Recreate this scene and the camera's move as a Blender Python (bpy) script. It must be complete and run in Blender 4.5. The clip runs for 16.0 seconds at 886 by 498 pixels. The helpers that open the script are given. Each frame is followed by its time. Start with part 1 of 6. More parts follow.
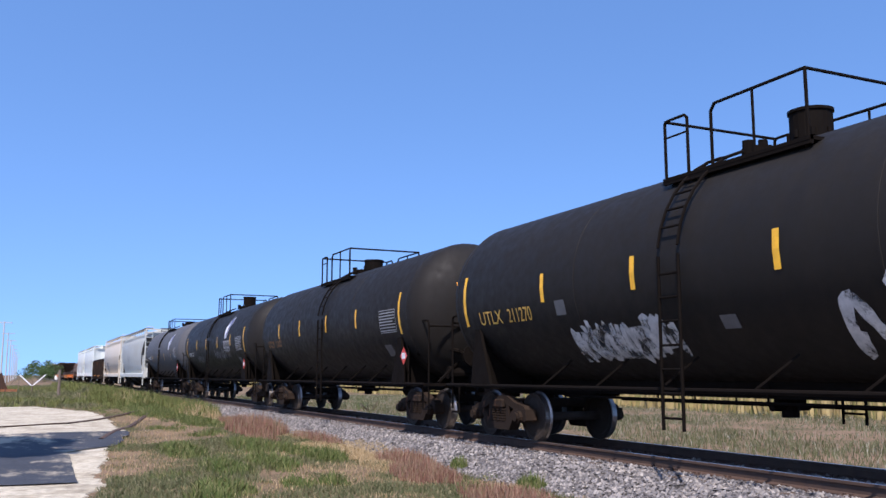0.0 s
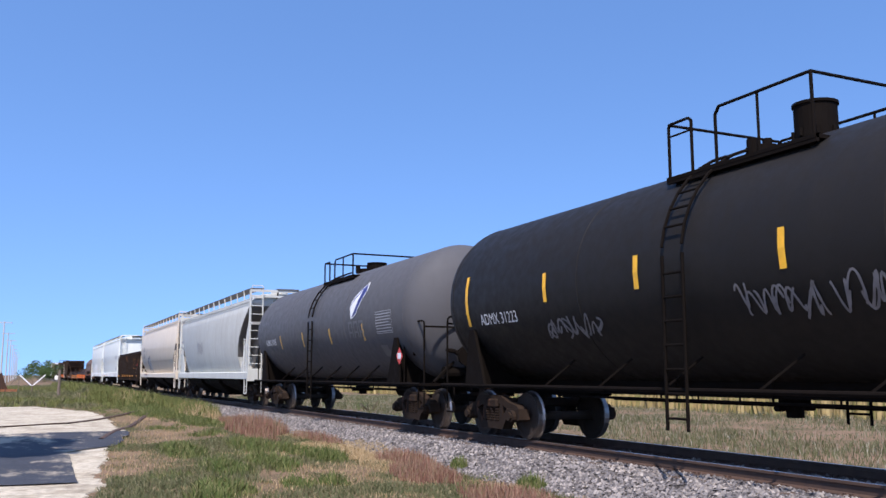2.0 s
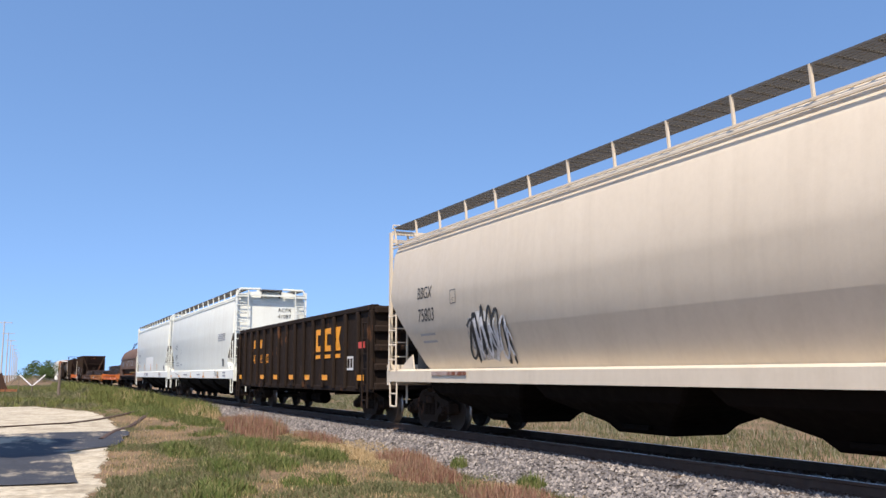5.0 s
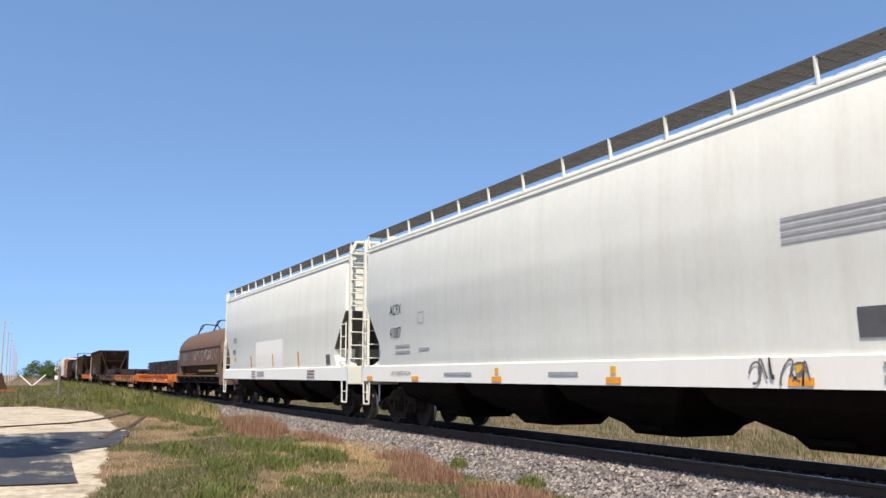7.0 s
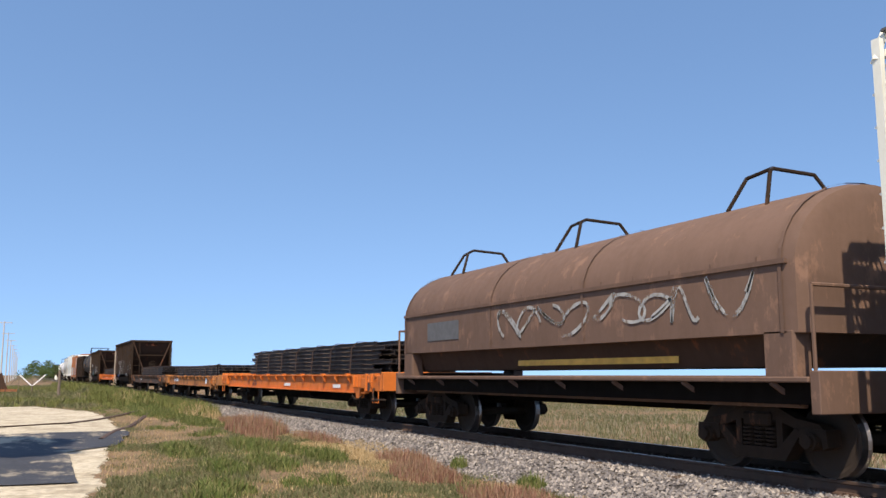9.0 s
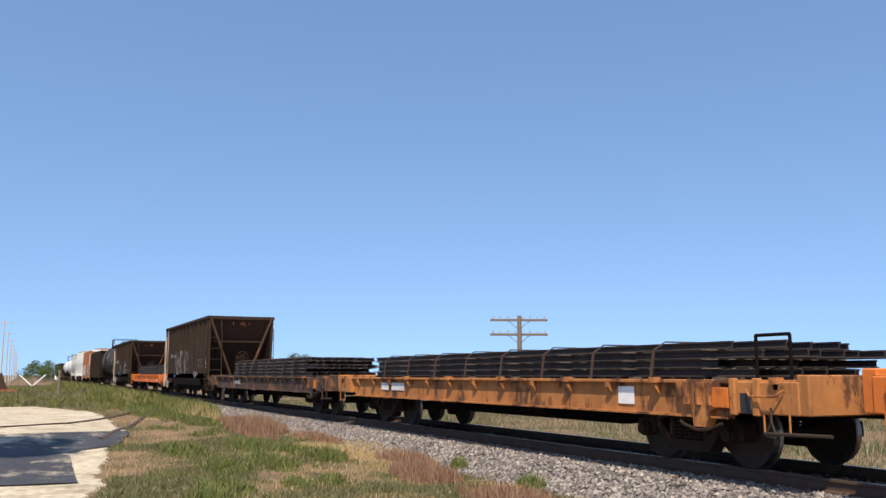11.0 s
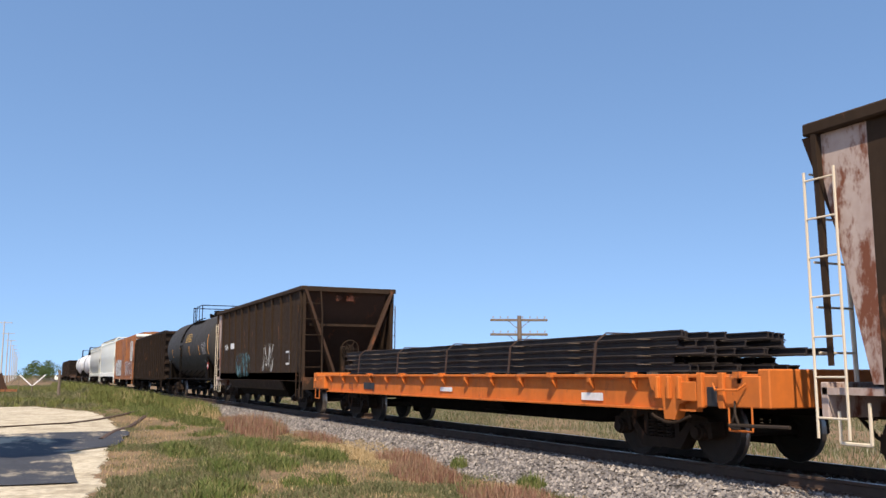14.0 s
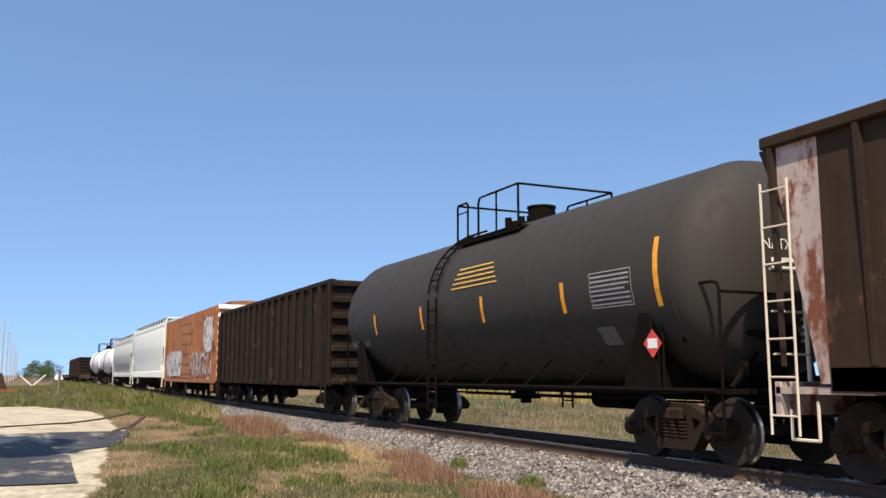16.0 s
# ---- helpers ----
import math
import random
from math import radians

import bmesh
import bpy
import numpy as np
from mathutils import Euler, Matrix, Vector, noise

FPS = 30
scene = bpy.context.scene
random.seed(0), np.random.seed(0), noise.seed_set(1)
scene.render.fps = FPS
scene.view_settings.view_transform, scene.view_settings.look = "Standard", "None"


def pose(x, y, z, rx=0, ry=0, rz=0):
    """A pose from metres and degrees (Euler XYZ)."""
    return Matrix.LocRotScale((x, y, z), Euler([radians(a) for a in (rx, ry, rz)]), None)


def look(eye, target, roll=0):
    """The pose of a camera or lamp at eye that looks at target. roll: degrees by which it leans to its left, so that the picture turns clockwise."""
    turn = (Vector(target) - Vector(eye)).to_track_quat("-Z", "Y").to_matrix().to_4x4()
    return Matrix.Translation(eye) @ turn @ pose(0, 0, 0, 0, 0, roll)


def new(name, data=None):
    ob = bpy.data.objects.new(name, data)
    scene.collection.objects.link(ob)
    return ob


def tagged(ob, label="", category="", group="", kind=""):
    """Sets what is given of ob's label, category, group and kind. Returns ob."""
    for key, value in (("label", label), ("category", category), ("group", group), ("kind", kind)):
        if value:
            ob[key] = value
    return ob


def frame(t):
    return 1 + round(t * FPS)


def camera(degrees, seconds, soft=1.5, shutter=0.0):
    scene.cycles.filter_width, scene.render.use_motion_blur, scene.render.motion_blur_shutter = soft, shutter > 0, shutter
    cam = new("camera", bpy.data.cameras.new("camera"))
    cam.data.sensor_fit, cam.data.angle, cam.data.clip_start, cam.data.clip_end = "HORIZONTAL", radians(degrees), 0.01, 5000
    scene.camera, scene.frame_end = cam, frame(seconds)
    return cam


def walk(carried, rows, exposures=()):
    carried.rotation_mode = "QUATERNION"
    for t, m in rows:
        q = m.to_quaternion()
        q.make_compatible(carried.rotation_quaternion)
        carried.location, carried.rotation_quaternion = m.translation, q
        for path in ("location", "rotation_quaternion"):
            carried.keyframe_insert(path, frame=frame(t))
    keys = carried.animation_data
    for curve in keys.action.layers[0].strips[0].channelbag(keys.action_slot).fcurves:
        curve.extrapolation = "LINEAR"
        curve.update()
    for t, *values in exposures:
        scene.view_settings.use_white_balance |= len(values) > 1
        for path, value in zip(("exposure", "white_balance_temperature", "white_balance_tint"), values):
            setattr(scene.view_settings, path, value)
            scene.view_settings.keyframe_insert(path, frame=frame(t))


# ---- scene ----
HALF = 9.75          # distance of the track's centre from the camera's line
SPEED = 17.1         # metres a second, towards the camera
EYE = 1.25           # eye above the rail top; the rail top is z = 0
GROUND = -0.55
SUN_AZ, SUN_EL = 33.0, 55.0   # light travels 33 degrees to the right of the track's far end
cam = camera(53.08, 16.0, soft=1.5)
CAM_POSE = pose(0, 0, EYE, 90 + 8.08, 0, -25.14)
walk(cam, [(0.0, CAM_POSE), (16.0, CAM_POSE)], exposures=[(0.0, 0.65, 6100, 20), (1.5, 0.65, 6100, 20), (3.0, 0.65, 6450, 18), (6.0, 0.65, 7150, 15), (10.5, 0.65, 7550, 14), (16.0, 0.65, 7550, 14)])

# ---------------------------------------------------------------- light
world = bpy.data.worlds.new("sky")
scene.world = world
world.use_nodes = True
wn = world.node_tree
for n in list(wn.nodes):
    wn.nodes.remove(n)
sky = wn.nodes.new("ShaderNodeTexSky")
sky.sky_type = "NISHITA"
sky.sun_disc = False
sky.sun_elevation = radians(SUN_EL)
sky.sun_rotation = radians(180 + SUN_AZ)
sky.altitude = 200
sky.air_density, sky.dust_density, sky.ozone_density = 1.0, 0.5, 3.0
wb = wn.nodes.new("ShaderNodeBackground")
wb.inputs[1].default_value = 0.177
wo = wn.nodes.new("ShaderNodeOutputWorld")
# the haze band at the horizon is thin: look a little higher into the sky
tc = wn.nodes.new("ShaderNodeTexCoord")
up = wn.nodes.new("ShaderNodeVectorMath")
up.operation = "ADD"
up.inputs[1].default_value = (0, 0, 0.26)
wn.links.new(tc.outputs["Generated"], up.inputs[0])
wn.links.new(up.outputs[0], sky.inputs["Vector"])
hs = wn.nodes.new("ShaderNodeHueSaturation")
hs.inputs["Saturation"].default_value = 1.11
hs.inputs["Hue"].default_value = 0.498
wn.links.new(sky.outputs[0], hs.inputs["Color"])
wn.links.new(hs.outputs[0], wb.inputs[0])
wn.links.new(wb.outputs[0], wo.inputs[0])
sun = new("sun", bpy.data.lights.new("sun", "SUN"))
sun.data.energy, sun.data.angle, sun.data.color = 4.1, radians(0.53), (1.0, 0.94, 0.84)
sun_to = Vector((math.sin(radians(SUN_AZ)) * math.cos(radians(SUN_EL)), math.cos(radians(SUN_AZ)) * math.cos(radians(SUN_EL)), -math.sin(radians(SUN_EL))))
sun.matrix_world = look((0, 0, 60), Vector((0, 0, 60)) + sun_to)


# ---------------------------------------------------------------- materials
def tree_of(name):
    m = bpy.data.materials.new(name)
    m.use_nodes = True
    nt = m.node_tree
    return m, nt, nt.nodes["Principled BSDF"]


def node(nt, kind, **inputs):
    n = nt.nodes.new(kind)
    for k, v in inputs.items():
        n.inputs[k.replace("_", " ")].default_value = v
    return n


def noise_of(nt, scale, detail=4, stretch=(1, 1, 1), rough=0.6, world_space=True):
    tc = nt.nodes.new("ShaderNodeTexCoord")
    mp = nt.nodes.new("ShaderNodeMapping")
    mp.inputs["Scale"].default_value = stretch
    nt.links.new(tc.outputs["Object"], mp.inputs[0])
    n = nt.nodes.new("ShaderNodeTexNoise")
    n.inputs["Scale"].default_value = scale
    n.inputs["Detail"].default_value = detail
    n.inputs["Roughness"].default_value = rough
    nt.links.new(mp.outputs[0], n.inputs["Vector"])
    return n.outputs["Fac"]


def ramp(nt, fac, stops):
    r = nt.nodes.new("ShaderNodeValToRGB")
    while len(r.color_ramp.elements) < len(stops):
        r.color_ramp.elements.new(0.5)
    for e, (p, c) in zip(r.color_ramp.elements, stops):
        e.position = p
        e.color = (*c, 1) if len(c) == 3 else c
    nt.links.new(fac, r.inputs[0])
    return r.outputs[0]


def mix(nt, fac, a, b, how="MIX"):
    m = nt.nodes.new("ShaderNodeMix")
    m.data_type, m.blend_type = "RGBA", how
    for s, v in ((0, fac), (6, a), (7, b)):
        if hasattr(v, "node"):
            nt.links.new(v, m.inputs[s])
        elif s == 0:
            m.inputs[s].default_value = v
        else:
            m.inputs[s].default_value = (*v, 1)
    return m.outputs[2]


def bump(nt, fac, bsdf, strength=0.3, distance=0.02):
    b = nt.nodes.new("ShaderNodeBump")
    b.inputs["Strength"].default_value = strength
    b.inputs["Distance"].default_value = distance
    nt.links.new(fac, b.inputs["Height"])
    nt.links.new(b.outputs[0], bsdf.inputs["Normal"])


def paint(name, colour, dirt=(0.10, 0.075, 0.05), amount=0.5, rough=0.5, metal=0.0, streak=True, rust=None, rust_at=0.66, spec=0.3):
    """Painted or bare steel with grime at two scales, running streaks and, where given, rust patches."""
    m, nt, b = tree_of(name)
    big = ramp(nt, noise_of(nt, 0.7, 5), [(0.35, (0, 0, 0)), (0.75, (1, 1, 1))])
    fine = ramp(nt, noise_of(nt, 9, 6), [(0.4, (0, 0, 0)), (0.8, (1, 1, 1))])
    fac = mix(nt, 0.45, big, fine)
    if streak:
        run = ramp(nt, noise_of(nt, 3.5, 5, (1, 1, 0.08)), [(0.45, (0, 0, 0)), (0.75, (1, 1, 1))])
        fac = mix(nt, 0.4, fac, run)
    mul = nt.nodes.new("ShaderNodeMath")
    mul.operation = "MULTIPLY"
    mul.inputs[1].default_value = amount
    nt.links.new(fac, mul.inputs[0])
    col = mix(nt, mul.outputs[0], colour, dirt)
    if rust:
        spots = ramp(nt, noise_of(nt, 2.2, 8, (1, 1, 0.5), 0.7), [(rust_at - 0.06, (0, 0, 0)), (rust_at + 0.02, (1, 1, 1))])
        col = mix(nt, spots, col, rust)
    nt.links.new(col, b.inputs["Base Color"])
    rr = ramp(nt, noise_of(nt, 5, 4), [(0.3, (rough - 0.08,) * 3), (0.7, (min(1, rough + 0.15),) * 3)])
    nt.links.new(rr, b.inputs["Roughness"])
    b.inputs["Metallic"].default_value = metal
    b.inputs["Specular IOR Level"].default_value = spec
    bump(nt, noise_of(nt, 25, 4), b, 0.12, 0.01)
    return m


def plain(name, colour, rough=0.6, vary=0.25):
    m, nt, b = tree_of(name)
    lo = tuple(c * (1 - vary) for c in colour)
    hi = tuple(min(1, c * (1 + vary * 0.5)) for c in colour)
    nt.links.new(ramp(nt, noise_of(nt, 6, 6), [(0.3, lo), (0.7, hi)]), b.inputs["Base Color"])
    b.inputs["Roughness"].default_value = rough
    return m


M = {}
M["tank_black"] = paint("tank_black", (0.013, 0.0112, 0.0095), (0.026, 0.021, 0.016), 0.5, 0.58, spec=0.14)
M["tank_black2"] = paint("tank_black2", (0.014, 0.0125, 0.0110), (0.025, 0.021, 0.017), 0.45, 0.54, spec=0.14)
M["tank_dusty"] = paint("tank_dusty", (0.037, 0.034, 0.0305), (0.054, 0.047, 0.039), 0.55, 0.64, spec=0.14)
M["tank_grey"] = paint("tank_grey", (0.082, 0.081, 0.084), (0.072, 0.065, 0.058), 0.4, 0.58, spec=0.15)
M["tank_white"] = paint("tank_white", (0.72, 0.72, 0.70), (0.4, 0.36, 0.3), 0.35, 0.45)
M["grey_paint"] = paint("grey_paint", (0.52, 0.53, 0.48), (0.30, 0.26, 0.20), 0.6, 0.55, spec=0.2)
M["tan_paint"] = paint("tan_paint", (0.62, 0.54, 0.42), (0.40, 0.33, 0.24), 0.5, 0.5)
M["white_paint"] = paint("white_paint", (0.68, 0.70, 0.63), (0.46, 0.44, 0.36), 0.5, 0.5)
M["fresh_white"] = paint("fresh_white", (0.78, 0.78, 0.71), (0.60, 0.55, 0.45), 0.3, 0.5)
M["brown_car"] = paint("brown_car", (0.030, 0.020, 0.014), (0.060, 0.038, 0.025), 0.85, 0.8, rust=(0.12, 0.055, 0.03), spec=0.08)
M["gondola"] = paint("gondola", (0.020, 0.014, 0.011), (0.036, 0.024, 0.017), 0.7, 0.8, rust=(0.11, 0.05, 0.025), rust_at=0.66, spec=0.08)
M["rust_pink"] = paint("rust_pink", (0.42, 0.34, 0.30), (0.17, 0.07, 0.045), 0.8, 0.75, rust=(0.16, 0.055, 0.03), rust_at=0.56)
M["orange"] = paint("orange", (0.62, 0.16, 0.03), (0.22, 0.075, 0.025), 0.75, 0.65, rust=(0.15, 0.06, 0.03), rust_at=0.66, spec=0.2)
M["orange_old"] = paint("orange_old", (0.44, 0.18, 0.06), (0.13, 0.058, 0.028), 0.9, 0.75, rust=(0.11, 0.048, 0.026), rust_at=0.57, spec=0.15)
M["boxcar_orange"] = paint("boxcar_orange", (0.34, 0.13, 0.05), (0.14, 0.07, 0.04), 0.75, 0.7, rust=(0.12, 0.05, 0.03), rust_at=0.6)
M["flat_brown"] = paint("flat_brown", (0.058, 0.036, 0.024), (0.035, 0.021, 0.014), 0.7, 0.8, rust=(0.20, 0.085, 0.04), rust_at=0.58)
M["coil_brown"] = paint("coil_brown", (0.145, 0.092, 0.070), (0.085, 0.054, 0.038), 0.7, 0.75, rust=(0.20, 0.12, 0.085), rust_at=0.62, spec=0.1)
# dark paint that carries the shade on the hopper ends' sloping sheets
M["slope_shade"] = paint("slope_shade", (0.13, 0.12, 0.105), (0.07, 0.055, 0.042), 0.7, 0.85, spec=0.1)
# lighter than brown_car, so the hopper ends carry their sunlit tone in paint
M["end_rust"] = paint("end_rust", (0.070, 0.041, 0.028), (0.040, 0.024, 0.017), 0.75, 0.8, rust=(0.15, 0.06, 0.03), rust_at=0.64, spec=0.08)
# near-black base that also holds the deep shade below the cars
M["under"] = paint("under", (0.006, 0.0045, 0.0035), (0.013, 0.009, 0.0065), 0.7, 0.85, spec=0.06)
M["truck"] = paint("truck", (0.022, 0.015, 0.011), (0.050, 0.033, 0.022), 0.8, 0.85, rust=(0.11, 0.052, 0.03), spec=0.08)
M["wheel"] = paint("wheel", (0.035, 0.027, 0.022), (0.060, 0.042, 0.030), 0.7, 0.75, spec=0.1)
M["tread"] = paint("tread", (0.30, 0.27, 0.25), (0.15, 0.12, 0.10), 0.5, 0.4, metal=1.0, streak=False)
M["rail"] = paint("rail", (0.06, 0.037, 0.027), (0.11, 0.062, 0.04), 0.8, 0.8)
M["rail_top"] = paint("rail_top", (0.42, 0.40, 0.38), (0.25, 0.2, 0.17), 0.4, 0.3, metal=1.0, streak=False)
M["cargo_rail"] = paint("cargo_rail", (0.028, 0.024, 0.024), (0.060, 0.042, 0.032), 0.6, 0.6, spec=0.15)
M["tie"] = paint("tie", (0.085, 0.06, 0.045), (0.16, 0.12, 0.09), 0.7, 0.9)
M["strap"] = paint("strap", (0.075, 0.048, 0.038), (0.045, 0.034, 0.028), 0.5, 0.65, spec=0.15)
M["yellow"] = plain("yellow", (0.80, 0.42, 0.02), 0.5)
M["mark_white"] = plain("mark_white", (0.72, 0.72, 0.70), 0.6)
M["mark_yellow"] = plain("mark_yellow", (0.62, 0.36, 0.06), 0.6)
M["mark_faded"] = plain("mark_faded", (0.26, 0.12, 0.03), 0.7)
M["mark_orange"] = plain("mark_orange", (0.85, 0.33, 0.02), 0.6)
M["mark_black"] = plain("mark_black", (0.02, 0.02, 0.02), 0.6)
M["mark_dim"] = plain("mark_dim", (0.10, 0.10, 0.10), 0.6)
M["mark_grey"] = plain("mark_grey", (0.33, 0.33, 0.33), 0.6)
M["mark_red"] = plain("mark_red", (0.6, 0.06, 0.04), 0.6)
M["mark_blue"] = plain("mark_blue", (0.03, 0.035, 0.16), 0.5)
M["mark_teal"] = plain("mark_teal", (0.06, 0.17, 0.20), 0.6)
M["spray_white"] = plain("spray_white", (0.60, 0.60, 0.60), 0.7, 0.4)
M["spray_grey"] = plain("spray_grey", (0.17, 0.16, 0.155), 0.7, 0.4)
M["grating"] = paint("grating", (0.09, 0.086, 0.08), (0.06, 0.054, 0.048), 0.5, 0.7)
# haze over the distant poles is put into this lighter grey
M["pole_haze"] = paint("pole_haze", (0.42, 0.42, 0.41), (0.3, 0.29, 0.28), 0.5, 0.85)
M["pole_wood"] = paint("pole_wood", (0.17, 0.13, 0.10), (0.09, 0.07, 0.055), 0.6, 0.85)


# ---------------------------------------------------------------- mesh tools
def mesh_of(name, bm, material, smooth=False):
    me = bpy.data.meshes.new(name)
    bmesh.ops.recalc_face_normals(bm, faces=bm.faces)
    bm.to_mesh(me)
    bm.free()
    me.materials.append(material)
    if smooth:
        me.polygons.foreach_set("use_smooth", [True] * len(me.polygons))
        me.set_sharp_from_angle(angle=radians(32))
    return me


def part(name, bm, material, parent=None, label="", smooth=False, at=(0, 0, 0)):
    data = bm if isinstance(bm, bpy.types.Mesh) else mesh_of(name, bm, material, smooth)
    ob = new(name, data)
    if parent is not None:
        ob.parent = parent
    ob.location = at
    return tagged(ob, label)


def box(bm, x0, x1, y0, y1, z0, z1, bevel=0.0):
    r = bmesh.ops.create_cube(bm, size=1.0)
    vs = r["verts"]
    for v in vs:
        v.co = Vector(((x0 + x1) / 2 + v.co.x * (x1 - x0), (y0 + y1) / 2 + v.co.y * (y1 - y0), (z0 + z1) / 2 + v.co.z * (z1 - z0)))
    if bevel > 0:
        es = list({e for v in vs for e in v.link_edges})
        bmesh.ops.bevel(bm, geom=es, offset=bevel, segments=1, affect="EDGES")
    return bm


def beam(bm, p, q, w, h=None):
    """A rectangular bar from p to q."""
    p, q = Vector(p), Vector(q)
    h = w if h is None else h
    d = (q - p).normalized()
    up = Vector((0, 0, 1)) if abs(d.z) < 0.95 else Vector((1, 0, 0))
    s = d.cross(up).normalized()
    u = s.cross(d)
    vs = []
    for e in (p, q):
        for a, b in ((-1, -1), (1, -1), (1, 1), (-1, 1)):
            vs.append(bm.verts.new(e + s * a * w / 2 + u * b * h / 2))
    for f in ((0, 1, 2, 3), (7, 6, 5, 4), (0, 4, 5, 1), (1, 5, 6, 2), (2, 6, 7, 3), (3, 7, 4, 0)):
        bm.faces.new([vs[i] for i in f])
    return bm


def rod(bm, p, q, r, seg=8):
    p, q = Vector(p), Vector(q)
    m = Matrix.Translation((p + q) / 2) @ (q - p).to_track_quat("Z", "Y").to_matrix().to_4x4()
    bmesh.ops.create_cone(bm, cap_ends=True, segments=seg, radius1=r, radius2=r, depth=(q - p).length, matrix=m)
    return bm


def pipe(bm, pts, r, seg=6):
    for a, b in zip(pts, pts[1:]):
        rod(bm, a, b, r, seg)
    return bm


def ring_surface(bm, rings, close=True, caps=False):
    """Skin a row of rings of equal length."""
    vs = [[bm.verts.new(p) for p in ring] for ring in rings]
    n = len(vs[0])
    for a, b in zip(vs, vs[1:]):
        for i in range(n if close else n - 1):
            j = (i + 1) % n
            bm.faces.new((a[i], a[j], b[j], b[i]))
    if caps:
        bm.faces.new(vs[0][::-1])
        bm.faces.new(vs[-1])
    return bm


def prism(bm, outline, axis, a, b):
    """A flat outline of (u, v) pulled from a to b along an axis: x gives (y, z), y gives (x, z), z gives (x, y)."""
    def put(u, v, w):
        return {"x": (w, u, v), "y": (u, w, v), "z": (u, v, w)}[axis]
    lo = [bm.verts.new(put(u, v, a)) for u, v in outline]
    hi = [bm.verts.new(put(u, v, b)) for u, v in outline]
    n = len(lo)
    bm.faces.new(lo[::-1])
    bm.faces.new(hi)
    for i in range(n):
        j = (i + 1) % n
        bm.faces.new((lo[i], lo[j], hi[j], hi[i]))
    return bm


def shell(bm, outline, axis, a, b):
    """Like prism, but an open sheet along the outline, with no ends."""
    def put(u, v, w):
        return {"x": (w, u, v), "y": (u, w, v), "z": (u, v, w)}[axis]
    lo = [bm.verts.new(put(u, v, a)) for u, v in outline]
    hi = [bm.verts.new(put(u, v, b)) for u, v in outline]
    for i in range(len(lo) - 1):
        bm.faces.new((lo[i], lo[i + 1], hi[i + 1], hi[i]))
    return bm


def thing(name, label, category, group="", at=(0, 0, 0), kind=""):
    ob = new(name)
    ob.empty_display_size = 0.2
    ob.location = at
    return tagged(ob, label, category, group, kind)


# side(y, z) gives how far the camera's side of a car body lies from its centre line
def text_mesh(words, size, material, y, z, side, squash=1.0, eps=0.012):
    """Writing on the side of a car: starts at y, runs to smaller y, base line z."""
    cu = bpy.data.curves.new("writing", "FONT")
    cu.body, cu.size = words, size
    ob = bpy.data.objects.new("writing", cu)
    scene.collection.objects.link(ob)
    dg = bpy.context.evaluated_depsgraph_get()
    me = bpy.data.meshes.new_from_object(ob.evaluated_get(dg))
    bpy.data.objects.remove(ob)
    for v in me.vertices:
        yy, zz = y - v.co.x * squash, z + v.co.y
        v.co = (-(side(yy, zz) + eps), yy, zz)
    me.materials.clear()
    me.materials.append(material)
    return me


def patch(outline, side, eps=0.01, step=0.25):
    """A thin sheet on the side of a car, outline in (y, z), cut into rows so that it follows a round side."""
    bm = bmesh.new()
    f = bm.faces.new([bm.verts.new((0, u, v)) for u, v in outline])
    zs = [v for _, v in outline]
    z = min(zs) + step
    while z < max(zs) - 0.02:
        bmesh.ops.bisect_plane(bm, geom=bm.verts[:] + bm.edges[:] + bm.faces[:], plane_co=(0, 0, z), plane_no=(0, 0, 1))
        z += step
    for v in bm.verts:
        v.co.x = -(side(v.co.y, v.co.z) + eps)
    return bm


def bar(y0, y1, z0, z1):
    return [(y0, z0), (y1, z0), (y1, z1), (y0, z1)]


def bars(rows, side, eps=0.012):
    """Several bars as one sheet."""
    out = bmesh.new()
    for r in rows:
        bm = patch(bar(*r), side, eps)
        me = bpy.data.meshes.new("tmp")
        bm.to_mesh(me)
        bm.free()
        out.from_mesh(me)
        bpy.data.meshes.remove(me)
    return out


def scrawl(seed, y0, y1, z0, z1, side, thick=0.06, strokes=9, eps=0.014):
    """Sprayed strokes that cannot be read: loops and zigzags of a thin line."""
    rnd = random.Random(seed)
    out = bmesh.new()
    for k in range(strokes):
        c = y0 + (y1 - y0) * (k + 0.5) / strokes
        w = (y1 - y0) / strokes * 0.8
        n = 22
        f1, f2 = rnd.choice((0.5, 1.0, 1.5)), rnd.choice((1.0, 1.5, 2.0))
        p1, p2 = rnd.uniform(0, 6.28), rnd.uniform(0, 6.28)
        hz = (z1 - z0) / 2 * rnd.uniform(0.6, 1.0)
        cz = (z0 + z1) / 2 + rnd.uniform(-0.15, 0.15) * (z1 - z0)
        pts = []
        for i in range(n):
            t = 2 * math.pi * i / (n - 1) * 0.8
            pts.append((c + w * 0.75 * math.sin(f1 * t + p1), cz + hz * math.sin(f2 * t + p2)))
        va, vb = [], []
        for i, (u, v) in enumerate(pts):
            u2, v2 = pts[min(i + 1, n - 1)]
            u1, v1 = pts[max(i - 1, 0)]
            du, dv = u2 - u1, v2 - v1
            ln = math.hypot(du, dv) or 1
            t = thick * rnd.uniform(0.75, 1.15) / 2
            for row, sg in ((va, -1), (vb, 1)):
                a, q = u + sg * dv / ln * t, v - sg * du / ln * t
                row.append(out.verts.new((-(side(a, q) + eps + 0.0006 * k), a, q)))
        for i in range(n - 1):
            out.faces.new((va[i], va[i + 1], vb[i + 1], vb[i]))
    return out


